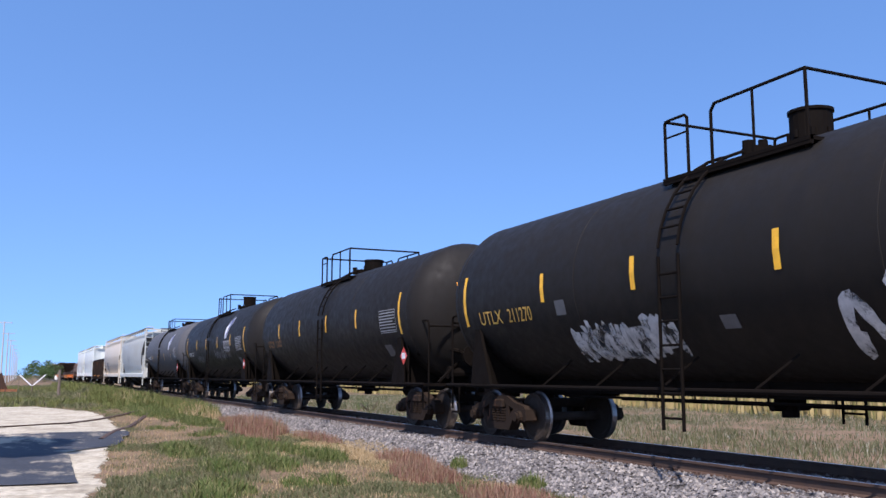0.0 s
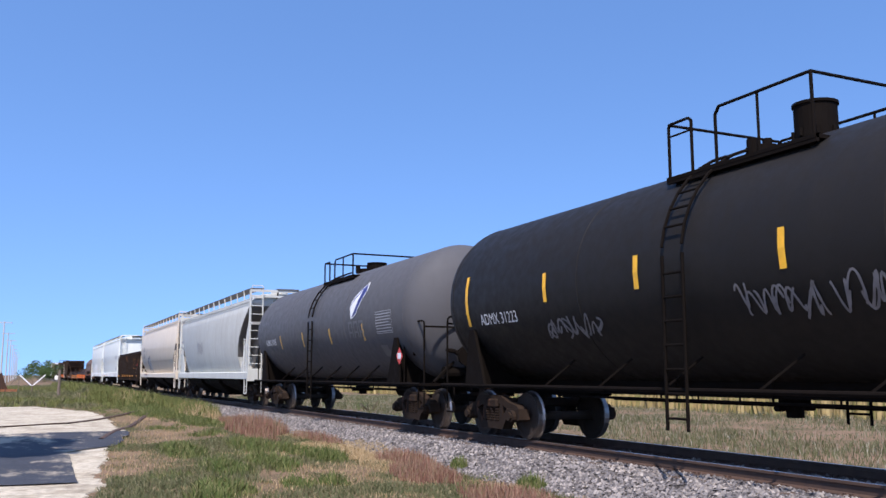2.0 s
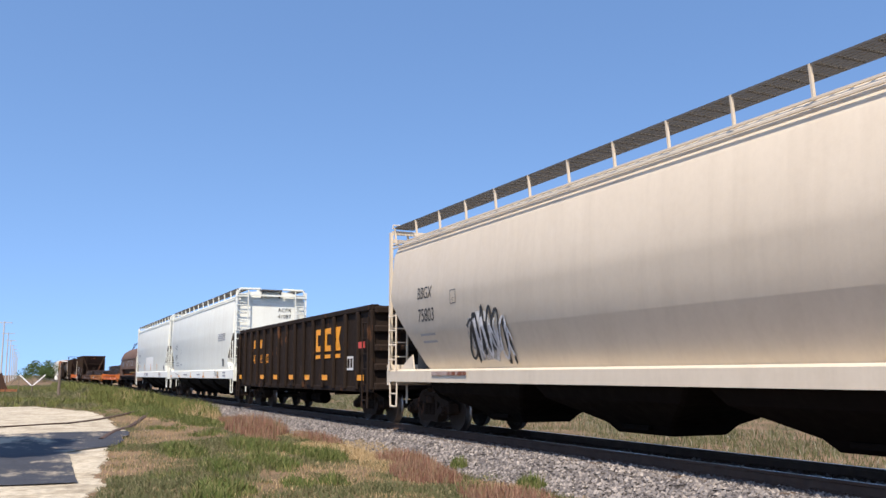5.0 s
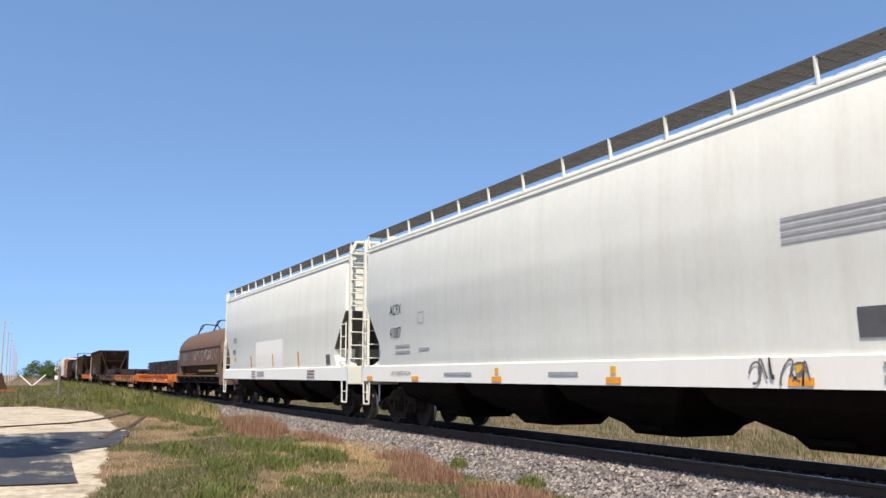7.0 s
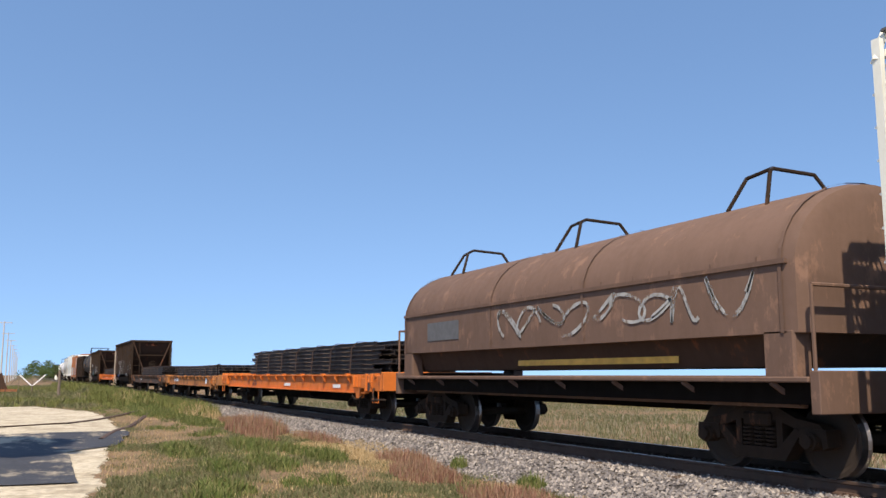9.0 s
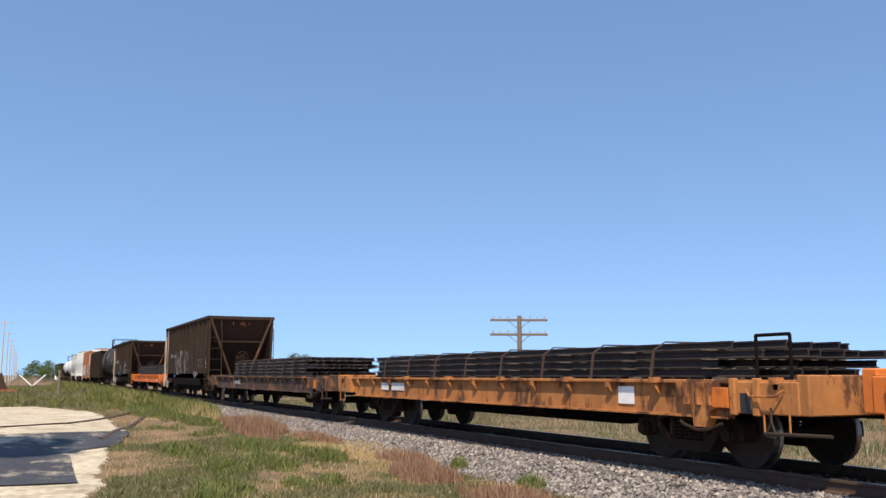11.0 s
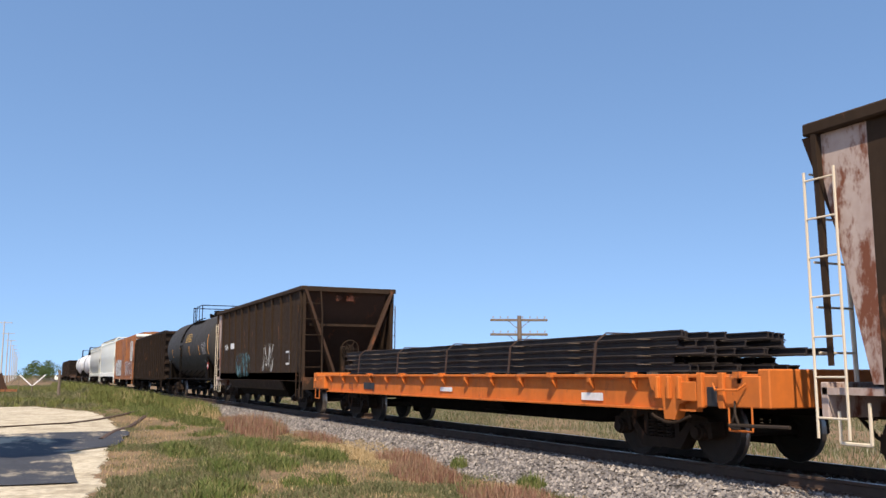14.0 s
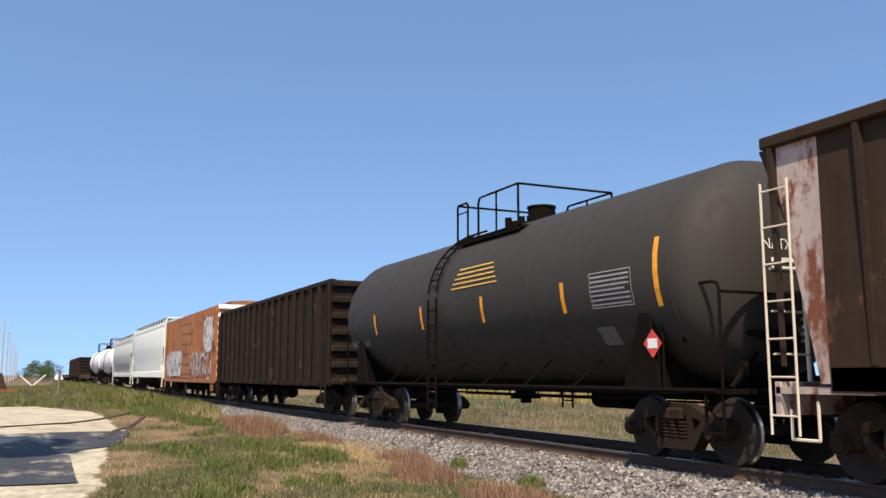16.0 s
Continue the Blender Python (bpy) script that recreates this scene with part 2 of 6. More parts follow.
def sprayed(name, colour, share):
    """Thin sprayed paint, worn through in patches."""
    m, nt, b = tree_of(name)
    nt.links.new(ramp(nt, noise_of(nt, 4, 6), [(0.3, tuple(c * 0.5 for c in colour)), (0.7, colour)]), b.inputs["Base Color"])
    b.inputs["Roughness"].default_value = 0.8
    nt.links.new(ramp(nt, noise_of(nt, 3.0, 8, (1, 1, 0.6), 0.75), [(share - 0.06, (0, 0, 0)), (share + 0.06, (1, 1, 1))]), b.inputs["Alpha"])
    return m


M["worn_rust"] = sprayed("worn_rust", (0.30, 0.085, 0.035), 0.54)
M["faint_spray"] = sprayed("faint_spray", (0.24, 0.225, 0.20), 0.535)
M["worn_spray"] = sprayed("worn_spray", (0.42, 0.42, 0.40), 0.47)
M["worn_teal"] = sprayed("worn_teal", (0.06, 0.15, 0.17), 0.52)
M["worn_pink"] = sprayed("worn_pink", (0.45, 0.30, 0.28), 0.50)
M["worn_white"] = sprayed("worn_white", (0.62, 0.62, 0.60), 0.45)


def cloud(seed, y0, y1, z0, z1, side, eps=0.012):
    """An uneven sprayed field with a wavy outline."""
    rnd = random.Random(seed)
    cy, cz = (y0 + y1) / 2, (z0 + z1) / 2
    pts = []
    for k in range(26):
        q = 2 * math.pi * k / 26
        r = rnd.uniform(0.82, 1.05)
        cq, sq = math.cos(q), math.sin(q)
        pts.append((cy + (y1 - y0) / 2 * r * math.copysign(abs(cq) ** 0.6, cq), cz + (z1 - z0) / 2 * r * math.copysign(abs(sq) ** 0.6, sq)))
    return patch(pts, side, eps)


# ---------------------------------------------------------------- rolling stock, shared pieces
def lathe_x(bm, prof, seg=24, cy=0.0, cz=0.0):
    """Turn a profile of (x, r) round the x axis."""
    rings = []
    for x, r in prof:
        rings.append([(x, cy + r * math.cos(2 * math.pi * i / seg), cz + r * math.sin(2 * math.pi * i / seg)) for i in range(seg)])
    return ring_surface(bm, rings, True, True)


def make_wheelset():
    bm = bmesh.new()
    for s in (-1, 1):
        prof = [(0.81, 0.10), (0.80, 0.36), (0.815, 0.40), (0.815, 0.45), (0.72, 0.462), (0.69, 0.488), (0.67, 0.48), (0.675, 0.39), (0.70, 0.35), (0.69, 0.13), (0.64, 0.10)]
        lathe_x(bm, [(s * x, r) for x, r in prof], 28)
    rod(bm, (-0.95, 0, 0), (0.95, 0, 0), 0.085, 12)
    for s in (-1, 1):          # hand-hole bosses on the plates
        for a in range(4):
            q = a * math.pi / 2 + 0.4
            rod(bm, (s * 0.70, 0.24 * math.cos(q), 0.24 * math.sin(q)), (s * 0.805, 0.24 * math.cos(q), 0.24 * math.sin(q)), 0.035, 6)
    me = mesh_of("wheelset", bm, M["wheel"], False)
    me.materials.append(M["tread"])
    for p in me.polygons:
        r = max(math.hypot(me.vertices[i].co.y, me.vertices[i].co.z) for i in p.vertices)
        lo = min(math.hypot(me.vertices[i].co.y, me.vertices[i].co.z) for i in p.vertices)
        if lo > 0.43 and r < 0.489 and abs(p.normal.x) < 0.7:
            p.material_index = 1
    return me


def make_side_frame():
    bm = bmesh.new()
    t0, t1 = -0.09, 0.09
    top = [(-1.08, 0.56), (-0.98, 0.66), (-0.62, 0.72), (-0.34, 0.84), (0.34, 0.84), (0.62, 0.72), (0.98, 0.66), (1.08, 0.56), (1.08, 0.48), (0.70, 0.56), (0.34, 0.68), (-0.34, 0.68), (-0.70, 0.56), (-1.08, 0.48)]
    prism(bm, top, "x", t0, t1)
    low = [(-0.72, 0.56), (-0.62, 0.60), (-0.34, 0.34), (0.34, 0.34), (0.62, 0.60), (0.72, 0.56), (0.44, 0.19), (-0.44, 0.19)]
    prism(bm, low, "x", t0 - 0.02, t1 + 0.02)
    for s in (-1, 1):
        prism(bm, [(s * 0.30, 0.34), (s * 0.40, 0.34), (s * 0.40, 0.72), (s * 0.30, 0.72)], "x", t0, t1)
        prism(bm, [(s * 0.70, 0.60), (s * 1.10, 0.60), (s * 1.12, 0.40), (s * 1.04, 0.36), (s * 1.02, 0.50), (s * 0.78, 0.50), (s * 0.74, 0.40), (s * 0.68, 0.42)], "x", t0 - 0.03, t1 + 0.03)
    return mesh_of("side_frame", bm, M["truck"])


def make_springs():
    bm = bmesh.new()
    for y in (-0.2, 0.0, 0.2):
        for k in range(5):
            z = 0.36 + k * 0.05
            rod(bm, (-0.05, y, z), (-0.05, y, z + 0.028), 0.085, 8)
            rod(bm, (0.05, y, z), (0.05, y, z + 0.028), 0.085, 8)
        rod(bm, (0, y, 0.34), (0, y, 0.62), 0.05, 6)
    return mesh_of("spring_nest", bm, M["truck"])


def make_bolster():
    bm = bmesh.new()
    box(bm, -1.14, 1.14, -0.24, 0.24, 0.60, 0.78, 0.03)
    rod(bm, (0, 0, 0.7), (0, 0, 0.95), 0.2, 12)
    for y in (-0.45, 0.45):    # brake beams
        beam(bm, (-0.8, y, 0.42), (0.8, y, 0.42), 0.07, 0.1)
    return mesh_of("truck", bm, M["truck"])


def make_cap():
    bm = bmesh.new()
    rod(bm, (-0.12, 0, 0), (0.06, 0, 0), 0.115, 12)
    rod(bm, (-0.17, 0, 0), (-0.12, 0, 0), 0.085, 10)
    return mesh_of("bearing_cap", bm, M["truck"])


ME_WHEEL, ME_FRAME, ME_SPRING, ME_BOLSTER, ME_CAP = make_wheelset(), make_side_frame(), make_springs(), make_bolster(), make_cap()
WHEELSETS = []


def add_truck(car, y):
    tr = part("truck", ME_BOLSTER, None, car, "rusty cast-steel two-axle truck", at=(0, y, 0))
    for s in (-1, 1):
        part("side_frame", ME_FRAME, None, tr, at=(s * 1.0, 0, 0))
        part("spring_nest", ME_SPRING, None, tr, at=(s * 1.0, 0, 0))
        for a in (-0.89, 0.89):
            c = part("bearing_cap", ME_CAP, None, tr, at=(s * 1.07, a, 0.457))
            if s > 0:
                c.rotation_euler = (0, 0, math.pi)
    for a in (-0.89, 0.89):
        w = part("wheelset", ME_WHEEL, None, tr, "worn steel wheels with bright treads")
        w.matrix_parent_inverse = Matrix.Translation((0, a, 0.457))
        WHEELSETS.append(w)
    return tr


def add_couplers(car, half):
    for s in (-1, 1):
        bm = bmesh.new()
        box(bm, -0.09, 0.09, s * (half - 0.9), s * (half - 0.16), 0.78, 0.95, 0.02)
        box(bm, -0.17, 0.12, s * (half - 0.22), s * (half - 0.02), 0.72, 1.0, 0.03)
        pipe(bm, [(0.3, s * (half - 0.7), 0.75), (0.25, s * (half - 0.35), 0.45), (0.1, s * half, 0.38)], 0.03)
        part("coupler", bm, M["truck"], car, "rusty coupler with a hanging air hose")


CARS = []


def new_car(name, label, a, b, category="railcar"):
    """A car between the couplings that pass at a and b seconds. Returns it and its half length."""
    y0, y1 = SPEED * a - 4.0, SPEED * b - 4.0
    car = thing(name, label, category, "cars of the freight train", (HALF, (y0 + y1) / 2, 0))
    CARS.append((car, (y0 + y1) / 2))
    half = (y1 - y0) / 2
    add_couplers(car, half)
    return car, half


def ladder(bm, y, x, z0, z1, w=0.42, step=0.33, r=0.018, lean=0.0):
    """Ladder in a plane of constant x, rungs along y."""
    for s in (-1, 1):
        rod(bm, (x, y + s * w / 2, z0), (x + lean, y + s * w / 2, z1), r * 1.4, 6)
    z = z0 + step / 2
    while z < z1:
        xx = x + lean * (z - z0) / (z1 - z0)
        rod(bm, (xx, y - w / 2, z), (xx, y + w / 2, z), r, 6)
        z += step
    return bm


def loft(bm, levels, corner=0.12, seg=3):
    """A body from levels of (z, half width, y front, y back), with rounded upright corners."""
    rings = []
    for z, w, a, b in levels:
        c = min(corner, w * 0.9, (b - a) * 0.45)
        ring = []
        for cx, cy, q0 in ((w - c, b - c, 0), (-w + c, b - c, 90), (-w + c, a + c, 180), (w - c, a + c, 270)):
            for k in range(seg + 1):
                q = radians(q0 + 90 * k / seg)
                ring.append((cx + c * math.cos(q), cy + c * math.sin(q), z))
        rings.append(ring)
    return ring_surface(bm, rings, True, True)


# ---------------------------------------------------------------- tank car
TANK_R, TANK_Z = 1.66, 2.78


TANK_END = [8.0]     # half length of the shell that is being marked


def tank_side(y, z):
    over = min(0.98, max(0.0, (abs(y) - (TANK_END[0] - 0.82)) / 0.82))
    r = TANK_R * math.sqrt(1 - over * over)
    d = min(abs(z - TANK_Z), r * 0.99)
    return math.sqrt(r * r - d * d)


def tank_car(label, a, b, paint_key, stripe="yellow", marks=None, ly=0.4, py=-0.4, rail_h=0.72, strips=(-6.95, -4.35, -1.5, 1.31, 3.86, 6.85), panel=-6.5, dome_h=0.5, strip_z=(2.5, 3.0)):
    car, half = new_car("tank_car", label, a, b)
    L = half - 0.55
    TANK_END[0] = L
    seg = 56
    bm = bmesh.new()
    prof = []
    for k in range(9):
        q = math.pi / 2 * k / 8
        prof.append((-(L - 0.82) - 0.82 * math.cos(q), TANK_R * math.sin(q) if k else 0.02))
    prof.append((-3.2, TANK_R))
    prof.append((-0.02, TANK_R))
    prof = prof + [(-p, r) for p, r in prof[::-1]]
    rings = [[(r * math.cos(2 * math.pi * i / seg), y, TANK_Z + r * math.sin(2 * math.pi * i / seg)) for i in range(seg)] for y, r in prof]
    ring_surface(bm, rings, True, True)
    part("tank", bm, M[paint_key], car, smooth=True)
    # weld bands
    for y in (-L + 0.84, -2.9, 2.9, L - 0.84):
        bm = bmesh.new()
        rr = [[(r * math.cos(2 * math.pi * i / seg), y + dy, TANK_Z + r * math.sin(2 * math.pi * i / seg)) for i in range(seg)] for dy, r in ((-0.03, TANK_R - 0.01), (-0.02, TANK_R + 0.006), (0.02, TANK_R + 0.006), (0.03, TANK_R - 0.01))]
        ring_surface(bm, rr)
        part("weld_seam", bm, M[paint_key], car, smooth=True)
    # stub sills, saddles and bolsters
    ty = half - 2.05
    # full-length sill added to close the bright gap below the tank
    bm = bmesh.new()
    box(bm, -0.34, 0.34, -ty, ty, 0.92, 1.3)
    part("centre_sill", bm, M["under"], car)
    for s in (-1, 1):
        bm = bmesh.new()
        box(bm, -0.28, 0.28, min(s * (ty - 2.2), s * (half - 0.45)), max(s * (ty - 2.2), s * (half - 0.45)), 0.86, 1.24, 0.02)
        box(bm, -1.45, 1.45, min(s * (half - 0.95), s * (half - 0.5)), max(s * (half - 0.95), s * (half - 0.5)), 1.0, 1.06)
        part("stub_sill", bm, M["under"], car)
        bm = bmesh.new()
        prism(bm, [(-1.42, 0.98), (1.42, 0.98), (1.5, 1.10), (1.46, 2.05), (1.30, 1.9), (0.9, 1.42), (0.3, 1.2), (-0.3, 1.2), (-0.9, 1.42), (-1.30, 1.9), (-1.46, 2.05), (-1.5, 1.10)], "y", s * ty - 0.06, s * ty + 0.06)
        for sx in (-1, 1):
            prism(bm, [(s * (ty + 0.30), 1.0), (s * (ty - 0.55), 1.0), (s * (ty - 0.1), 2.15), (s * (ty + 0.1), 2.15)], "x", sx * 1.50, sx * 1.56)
        part("saddle", bm, M["under"], car, "dark saddle plate that carries the tank")
    # side rails, braces
    for sx in (-1, 1):
        bm = bmesh.new()
        rod(bm, (sx * 1.54, -(half - 0.6), 1.04), (sx * 1.54, half - 0.6, 1.04), 0.035, 8)
        part("side_rail", bm, M["under"], car)
        for y in (-4.1, -2.5, -0.9, 0.9, 2.5, 4.1):
            bm = bmesh.new()
            beam(bm, (sx * 1.54, y, 1.05), (sx * 1.18, y - 0.42, 1.5), 0.045, 0.03)
            part("brace", bm, M["under"], car)
    # ladders
    for sx in (-1, 1):
        bm = bmesh.new()
        ladder(bm, ly, sx * 1.73, 0.50, 2.9)
        prev = None
        for k in range(8):
            q = radians(8 + 9.5 * k)
            p = (sx * (TANK_R + 0.09) * math.cos(q), TANK_Z + (TANK_R + 0.09) * math.sin(q))
            if prev:
                for w in (-0.21, 0.21):
                    rod(bm, (prev[0], ly + w, prev[1]), (p[0], ly + w, p[1]), 0.024, 6)
                rod(bm, (p[0], ly - 0.21, p[1]), (p[0], ly + 0.21, p[1]), 0.018, 6)
            prev = p
        part("ladder", bm, M["under"], car, "dark steel side ladder")
    # top platform with its handrail, dome and valves
    bm = bmesh.new()
    zt = TANK_Z + TANK_R
    zd = zt - 0.26
    for sx in (-1, 1):
        box(bm, sx * 0.55 if sx > 0 else -1.15, 1.15 if sx > 0 else -0.55, -1.25, 1.55, zd - 0.05, zd)
        beam(bm, (sx * 1.12, -1.25, zd - 0.05), (sx * 1.12, 1.55, zd - 0.05), 0.05, 0.1)
        for y in (-1.1, 0.1, 1.3):
            beam(bm, (sx * 1.05, y, zd - 0.05), (sx * 0.95, y, zd - 0.22), 0.06, 0.06)
    part("platform", bm, M["under"], car, at=(0, py, 0))
    bm = bmesh.new()
    top = zt + rail_h
    for sx in (-1, 1):
        x = sx * 1.12
        pipe(bm, [(x, 1.5, zd), (x, 1.5, top - 0.04), (x, 1.44, top), (x, 1.06, top), (x, 1.0, top - 0.05), (x, 1.0, zd)], 0.024)
        pipe(bm, [(x, 0.5, zd), (x, 0.5, top - 0.1), (x, 0.42, top), (x, -1.2, top)], 0.024)
        pipe(bm, [(x, 1.5, zt + 0.36), (x, 1.0, zt + 0.36)], 0.016)
        rod(bm, (x, -1.2, zd), (x, -1.2, top), 0.024, 6)
        rod(bm, (x, -0.3, zd), (x, -0.3, top), 0.02, 6)
    for y in (-1.2, 1.5):
        rod(bm, (-1.12, y, top), (1.12, y, top), 0.024, 6)
    part("handrail", bm, M["under"], car, "thin dark pipe handrail", at=(0, py, 0))
    bm = bmesh.new()
    rod(bm, (0, -0.25, zt - 0.1), (0, -0.25, zt + dome_h), 0.29, 22)
    rod(bm, (0, -0.25, zt + dome_h), (0, -0.25, zt + dome_h + 0.04), 0.31, 22)
    for k in range(8):
        q = k * math.pi / 4
        rod(bm, (0.30 * math.cos(q), -0.25 + 0.30 * math.sin(q), zt + 0.05), (0.30 * math.cos(q), -0.25 + 0.30 * math.sin(q), zt + 0.16), 0.03, 6)
    part("manway_dome", bm, M["under"], car, at=(0, py, 0))
    bm = bmesh.new()
    rod(bm, (0, 0.75, zd - 0.05), (0, 0.75, zt + 0.16), 0.24, 14)
    rod(bm, (0.1, 0.75, zt + 0.16), (0.1, 0.75, zt + 0.3), 0.07, 8)
    rod(bm, (-0.3, 0.65, zt), (-0.3, 0.65, zt + 0.22), 0.08, 8)
    part("valve", bm, M["under"], car, at=(0, py, 0))
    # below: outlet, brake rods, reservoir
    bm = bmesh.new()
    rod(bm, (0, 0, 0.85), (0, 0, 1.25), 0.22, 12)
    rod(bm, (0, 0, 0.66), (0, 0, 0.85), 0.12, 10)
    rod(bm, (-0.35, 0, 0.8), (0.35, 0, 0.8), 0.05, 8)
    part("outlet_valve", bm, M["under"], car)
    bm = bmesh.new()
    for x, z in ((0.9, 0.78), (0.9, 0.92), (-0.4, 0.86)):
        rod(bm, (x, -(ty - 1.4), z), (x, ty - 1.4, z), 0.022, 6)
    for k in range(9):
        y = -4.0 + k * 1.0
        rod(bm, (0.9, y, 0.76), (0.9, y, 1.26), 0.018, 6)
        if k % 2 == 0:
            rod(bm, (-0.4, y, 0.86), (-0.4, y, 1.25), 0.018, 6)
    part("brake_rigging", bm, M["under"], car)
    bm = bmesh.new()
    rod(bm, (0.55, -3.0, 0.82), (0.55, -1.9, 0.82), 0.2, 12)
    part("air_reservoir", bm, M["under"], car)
    # end hoops
    for s in (-1, 1):
        for sx in (-1, 1):
            bm = bmesh.new()
            x = sx * 1.42
            pipe(bm, [(x, s * (ty + 0.25), 1.05), (x, s * (ty + 0.25), 2.38), (x, s * (ty + 0.28), 2.47), (x, s * (ty + 0.37), 2.5), (x, s * (half - 0.75), 2.5), (x, s * (half - 0.65), 2.47), (x, s * (half - 0.62), 2.38), (x, s * (half - 0.62), 0.55)], 0.022)
            pipe(bm, [(x, s * (half - 0.95), 1.0), (x, s * (half - 0.95), 0.48), (x, s * (half - 0.6), 0.48)], 0.022)
            part("grab_hoop", bm, M["under"], car)
        bm = bmesh.new()
        rod(bm, (-1.42, s * (half - 0.62), 2.36), (1.42, s * (half - 0.62), 2.36), 0.022, 6)
        part("end_rail", bm, M["under"], car)
        add_truck(car, s * ty)
    # reflective strips
    if stripe:
        for k, y in enumerate(strips):
            lo, hi = (2.22, 3.22) if abs(y) > 6.4 else strip_z
            part("reflective_strip", patch(bar(y - 0.055, y + 0.055, lo, hi), tank_side), M[stripe], car, "yellow reflective strip")
    # data panels and small plates
    y = panel
    for r in ((y, y + 1.08, 2.83, 2.845), (y, y + 1.08, 2.285, 2.30), (y, y + 0.015, 2.30, 2.83), (y + 1.065, y + 1.08, 2.30, 2.83)):
        part("panel_border", bars([r], tank_side), M["mark_grey"], car, "thin pale border of the test table")
    for k in range(7):
        part("panel_line", bars([(y + 0.04 + 0.12 * ((k * 3) % 4 == 1), y + 1.04, 2.325 + k * 0.072, 2.350 + k * 0.072)], tank_side, 0.018), M["mark_grey"], car, "line of small unreadable lettering")
    part("plate", bars([(y + 0.7, y + 1.15, 1.72, 2.0)], tank_side), M["mark_dim"], car)
    flat = lambda a, b: 1.565
    y = panel - 0.35
    part("placard", patch([(y, 1.49), (y + 0.21, 1.70), (y, 1.91), (y - 0.21, 1.70)], flat), M["mark_red"], car, "red diamond hazard placard")
    part("placard", patch([(y - 0.11, 1.63), (y + 0.11, 1.63), (y + 0.11, 1.77), (y - 0.11, 1.77)], flat, 0.014), M["mark_white"], car, "white field of the placard")
    part("placard_bracket", beam(bmesh.new(), (-1.555, y, 1.05), (-1.555, y, 1.6), 0.03, 0.03), M["under"], car)
    # brake cylinder, lever and hand wheel on the end platform
    for s in (-1, 1):
        bm = bmesh.new()
        rod(bm, (-0.75, s * (half - 1.0), 1.30), (-0.1, s * (half - 1.0), 1.30), 0.15, 12)
        beam(bm, (-1.1, s * (half - 0.8), 1.08), (-0.3, s * (half - 0.95), 1.75), 0.05, 0.05)
        box(bm, -0.5, -0.2, min(s * (half - 0.75), s * (half - 0.55)), max(s * (half - 0.75), s * (half - 0.55)), 1.55, 1.85, 0.02)
        rod(bm, (-0.35, s * (half - 0.55), 1.7), (-0.35, s * (half - 0.5), 1.7), 0.25, 14)
        pipe(bm, [(-1.3, s * (half - 1.5), 1.75), (-0.95, s * (half - 1.05), 1.9), (-0.6, s * (half - 0.7), 1.8), (-0.35, s * (half - 0.65), 1.6)], 0.05)
        part("brake_gear", bm, M["under"], car)
    if marks:
        marks(car, half, L)
    return car


def write(car, words, size, key, y, z, side, squash=1.0):
    part("lettering", text_mesh(words, size, M[key], y, z, side, squash), None, car, "stencilled lettering")


def head_write(car, words, size, key, x, z, squash=1.0):
    """Lettering on the domed end of the tank, starting at x."""
    me = text_mesh(words, size, M[key], 0, z, lambda a, b: 0)
    for v in me.vertices:
        u, w = x - v.co.y * squash, v.co.z
        q = min(0.98, (u * u + (w - TANK_Z) ** 2) / TANK_R ** 2)
        v.co = (u, -(TANK_END[0] - 0.82 + 0.82 * math.sqrt(1 - q)) - 0.014, w)
    part("lettering", me, None, car, "lettering on the tank end")


def head_line(car, x0, x1, z0, z1, key):
    bm = bmesh.new()
    n = 8
    rows = []
    for w in (z0, z1):
        row = []
        for k in range(n + 1):
            u = x0 + (x1 - x0) * k / n
            q = min(0.98, (u * u + (w - TANK_Z) ** 2) / TANK_R ** 2)
            row.append(bm.verts.new((u, -(TANK_END[0] - 0.82 + 0.82 * math.sqrt(1 - q)) - 0.014, w)))
        rows.append(row)
    for k in range(n):
        bm.faces.new((rows[0][k], rows[0][k + 1], rows[1][k + 1], rows[1][k]))
    part("lettering", bm, M[key], car, "small line of lettering on the tank end")


def leaf_logo(car, y, z, h, side):
    edge = [(0.36, -0.04), (0.66, 0.38), (0.62, 0.62), (0.30, 0.86), (-0.52, 1.34), (-0.80, 1.0), (-0.12, 0.12), (0.16, 0.0)]
    part("emblem", patch([(y + u * h, z + v * h) for u, v in edge], side, 0.010), M["mark_white"], car, "pale border of the leaf emblem")
    blue = [(0.30, 0.02), (0.58, 0.40), (0.54, 0.58), (0.26, 0.80), (-0.50, 1.26), (-0.73, 1.0), (-0.10, 0.16), (0.14, 0.05)]
    part("emblem", patch([(y + u * h, z + v * h) for u, v in blue], side, 0.014), M["mark_blue"], car, "dark blue field of the emblem")
    leaf = [(0.44, -0.06), (0.56, 0.30), (0.46, 0.58), (0.16, 0.74), (-0.28, 1.02), (-0.14, 0.66), (0.10, 0.24), (0.29, 0.06)]
    part("emblem", patch([(y + u * h, z + v * h) for u, v in leaf], side, 0.018), M["mark_white"], car, "white leaf of the emblem")


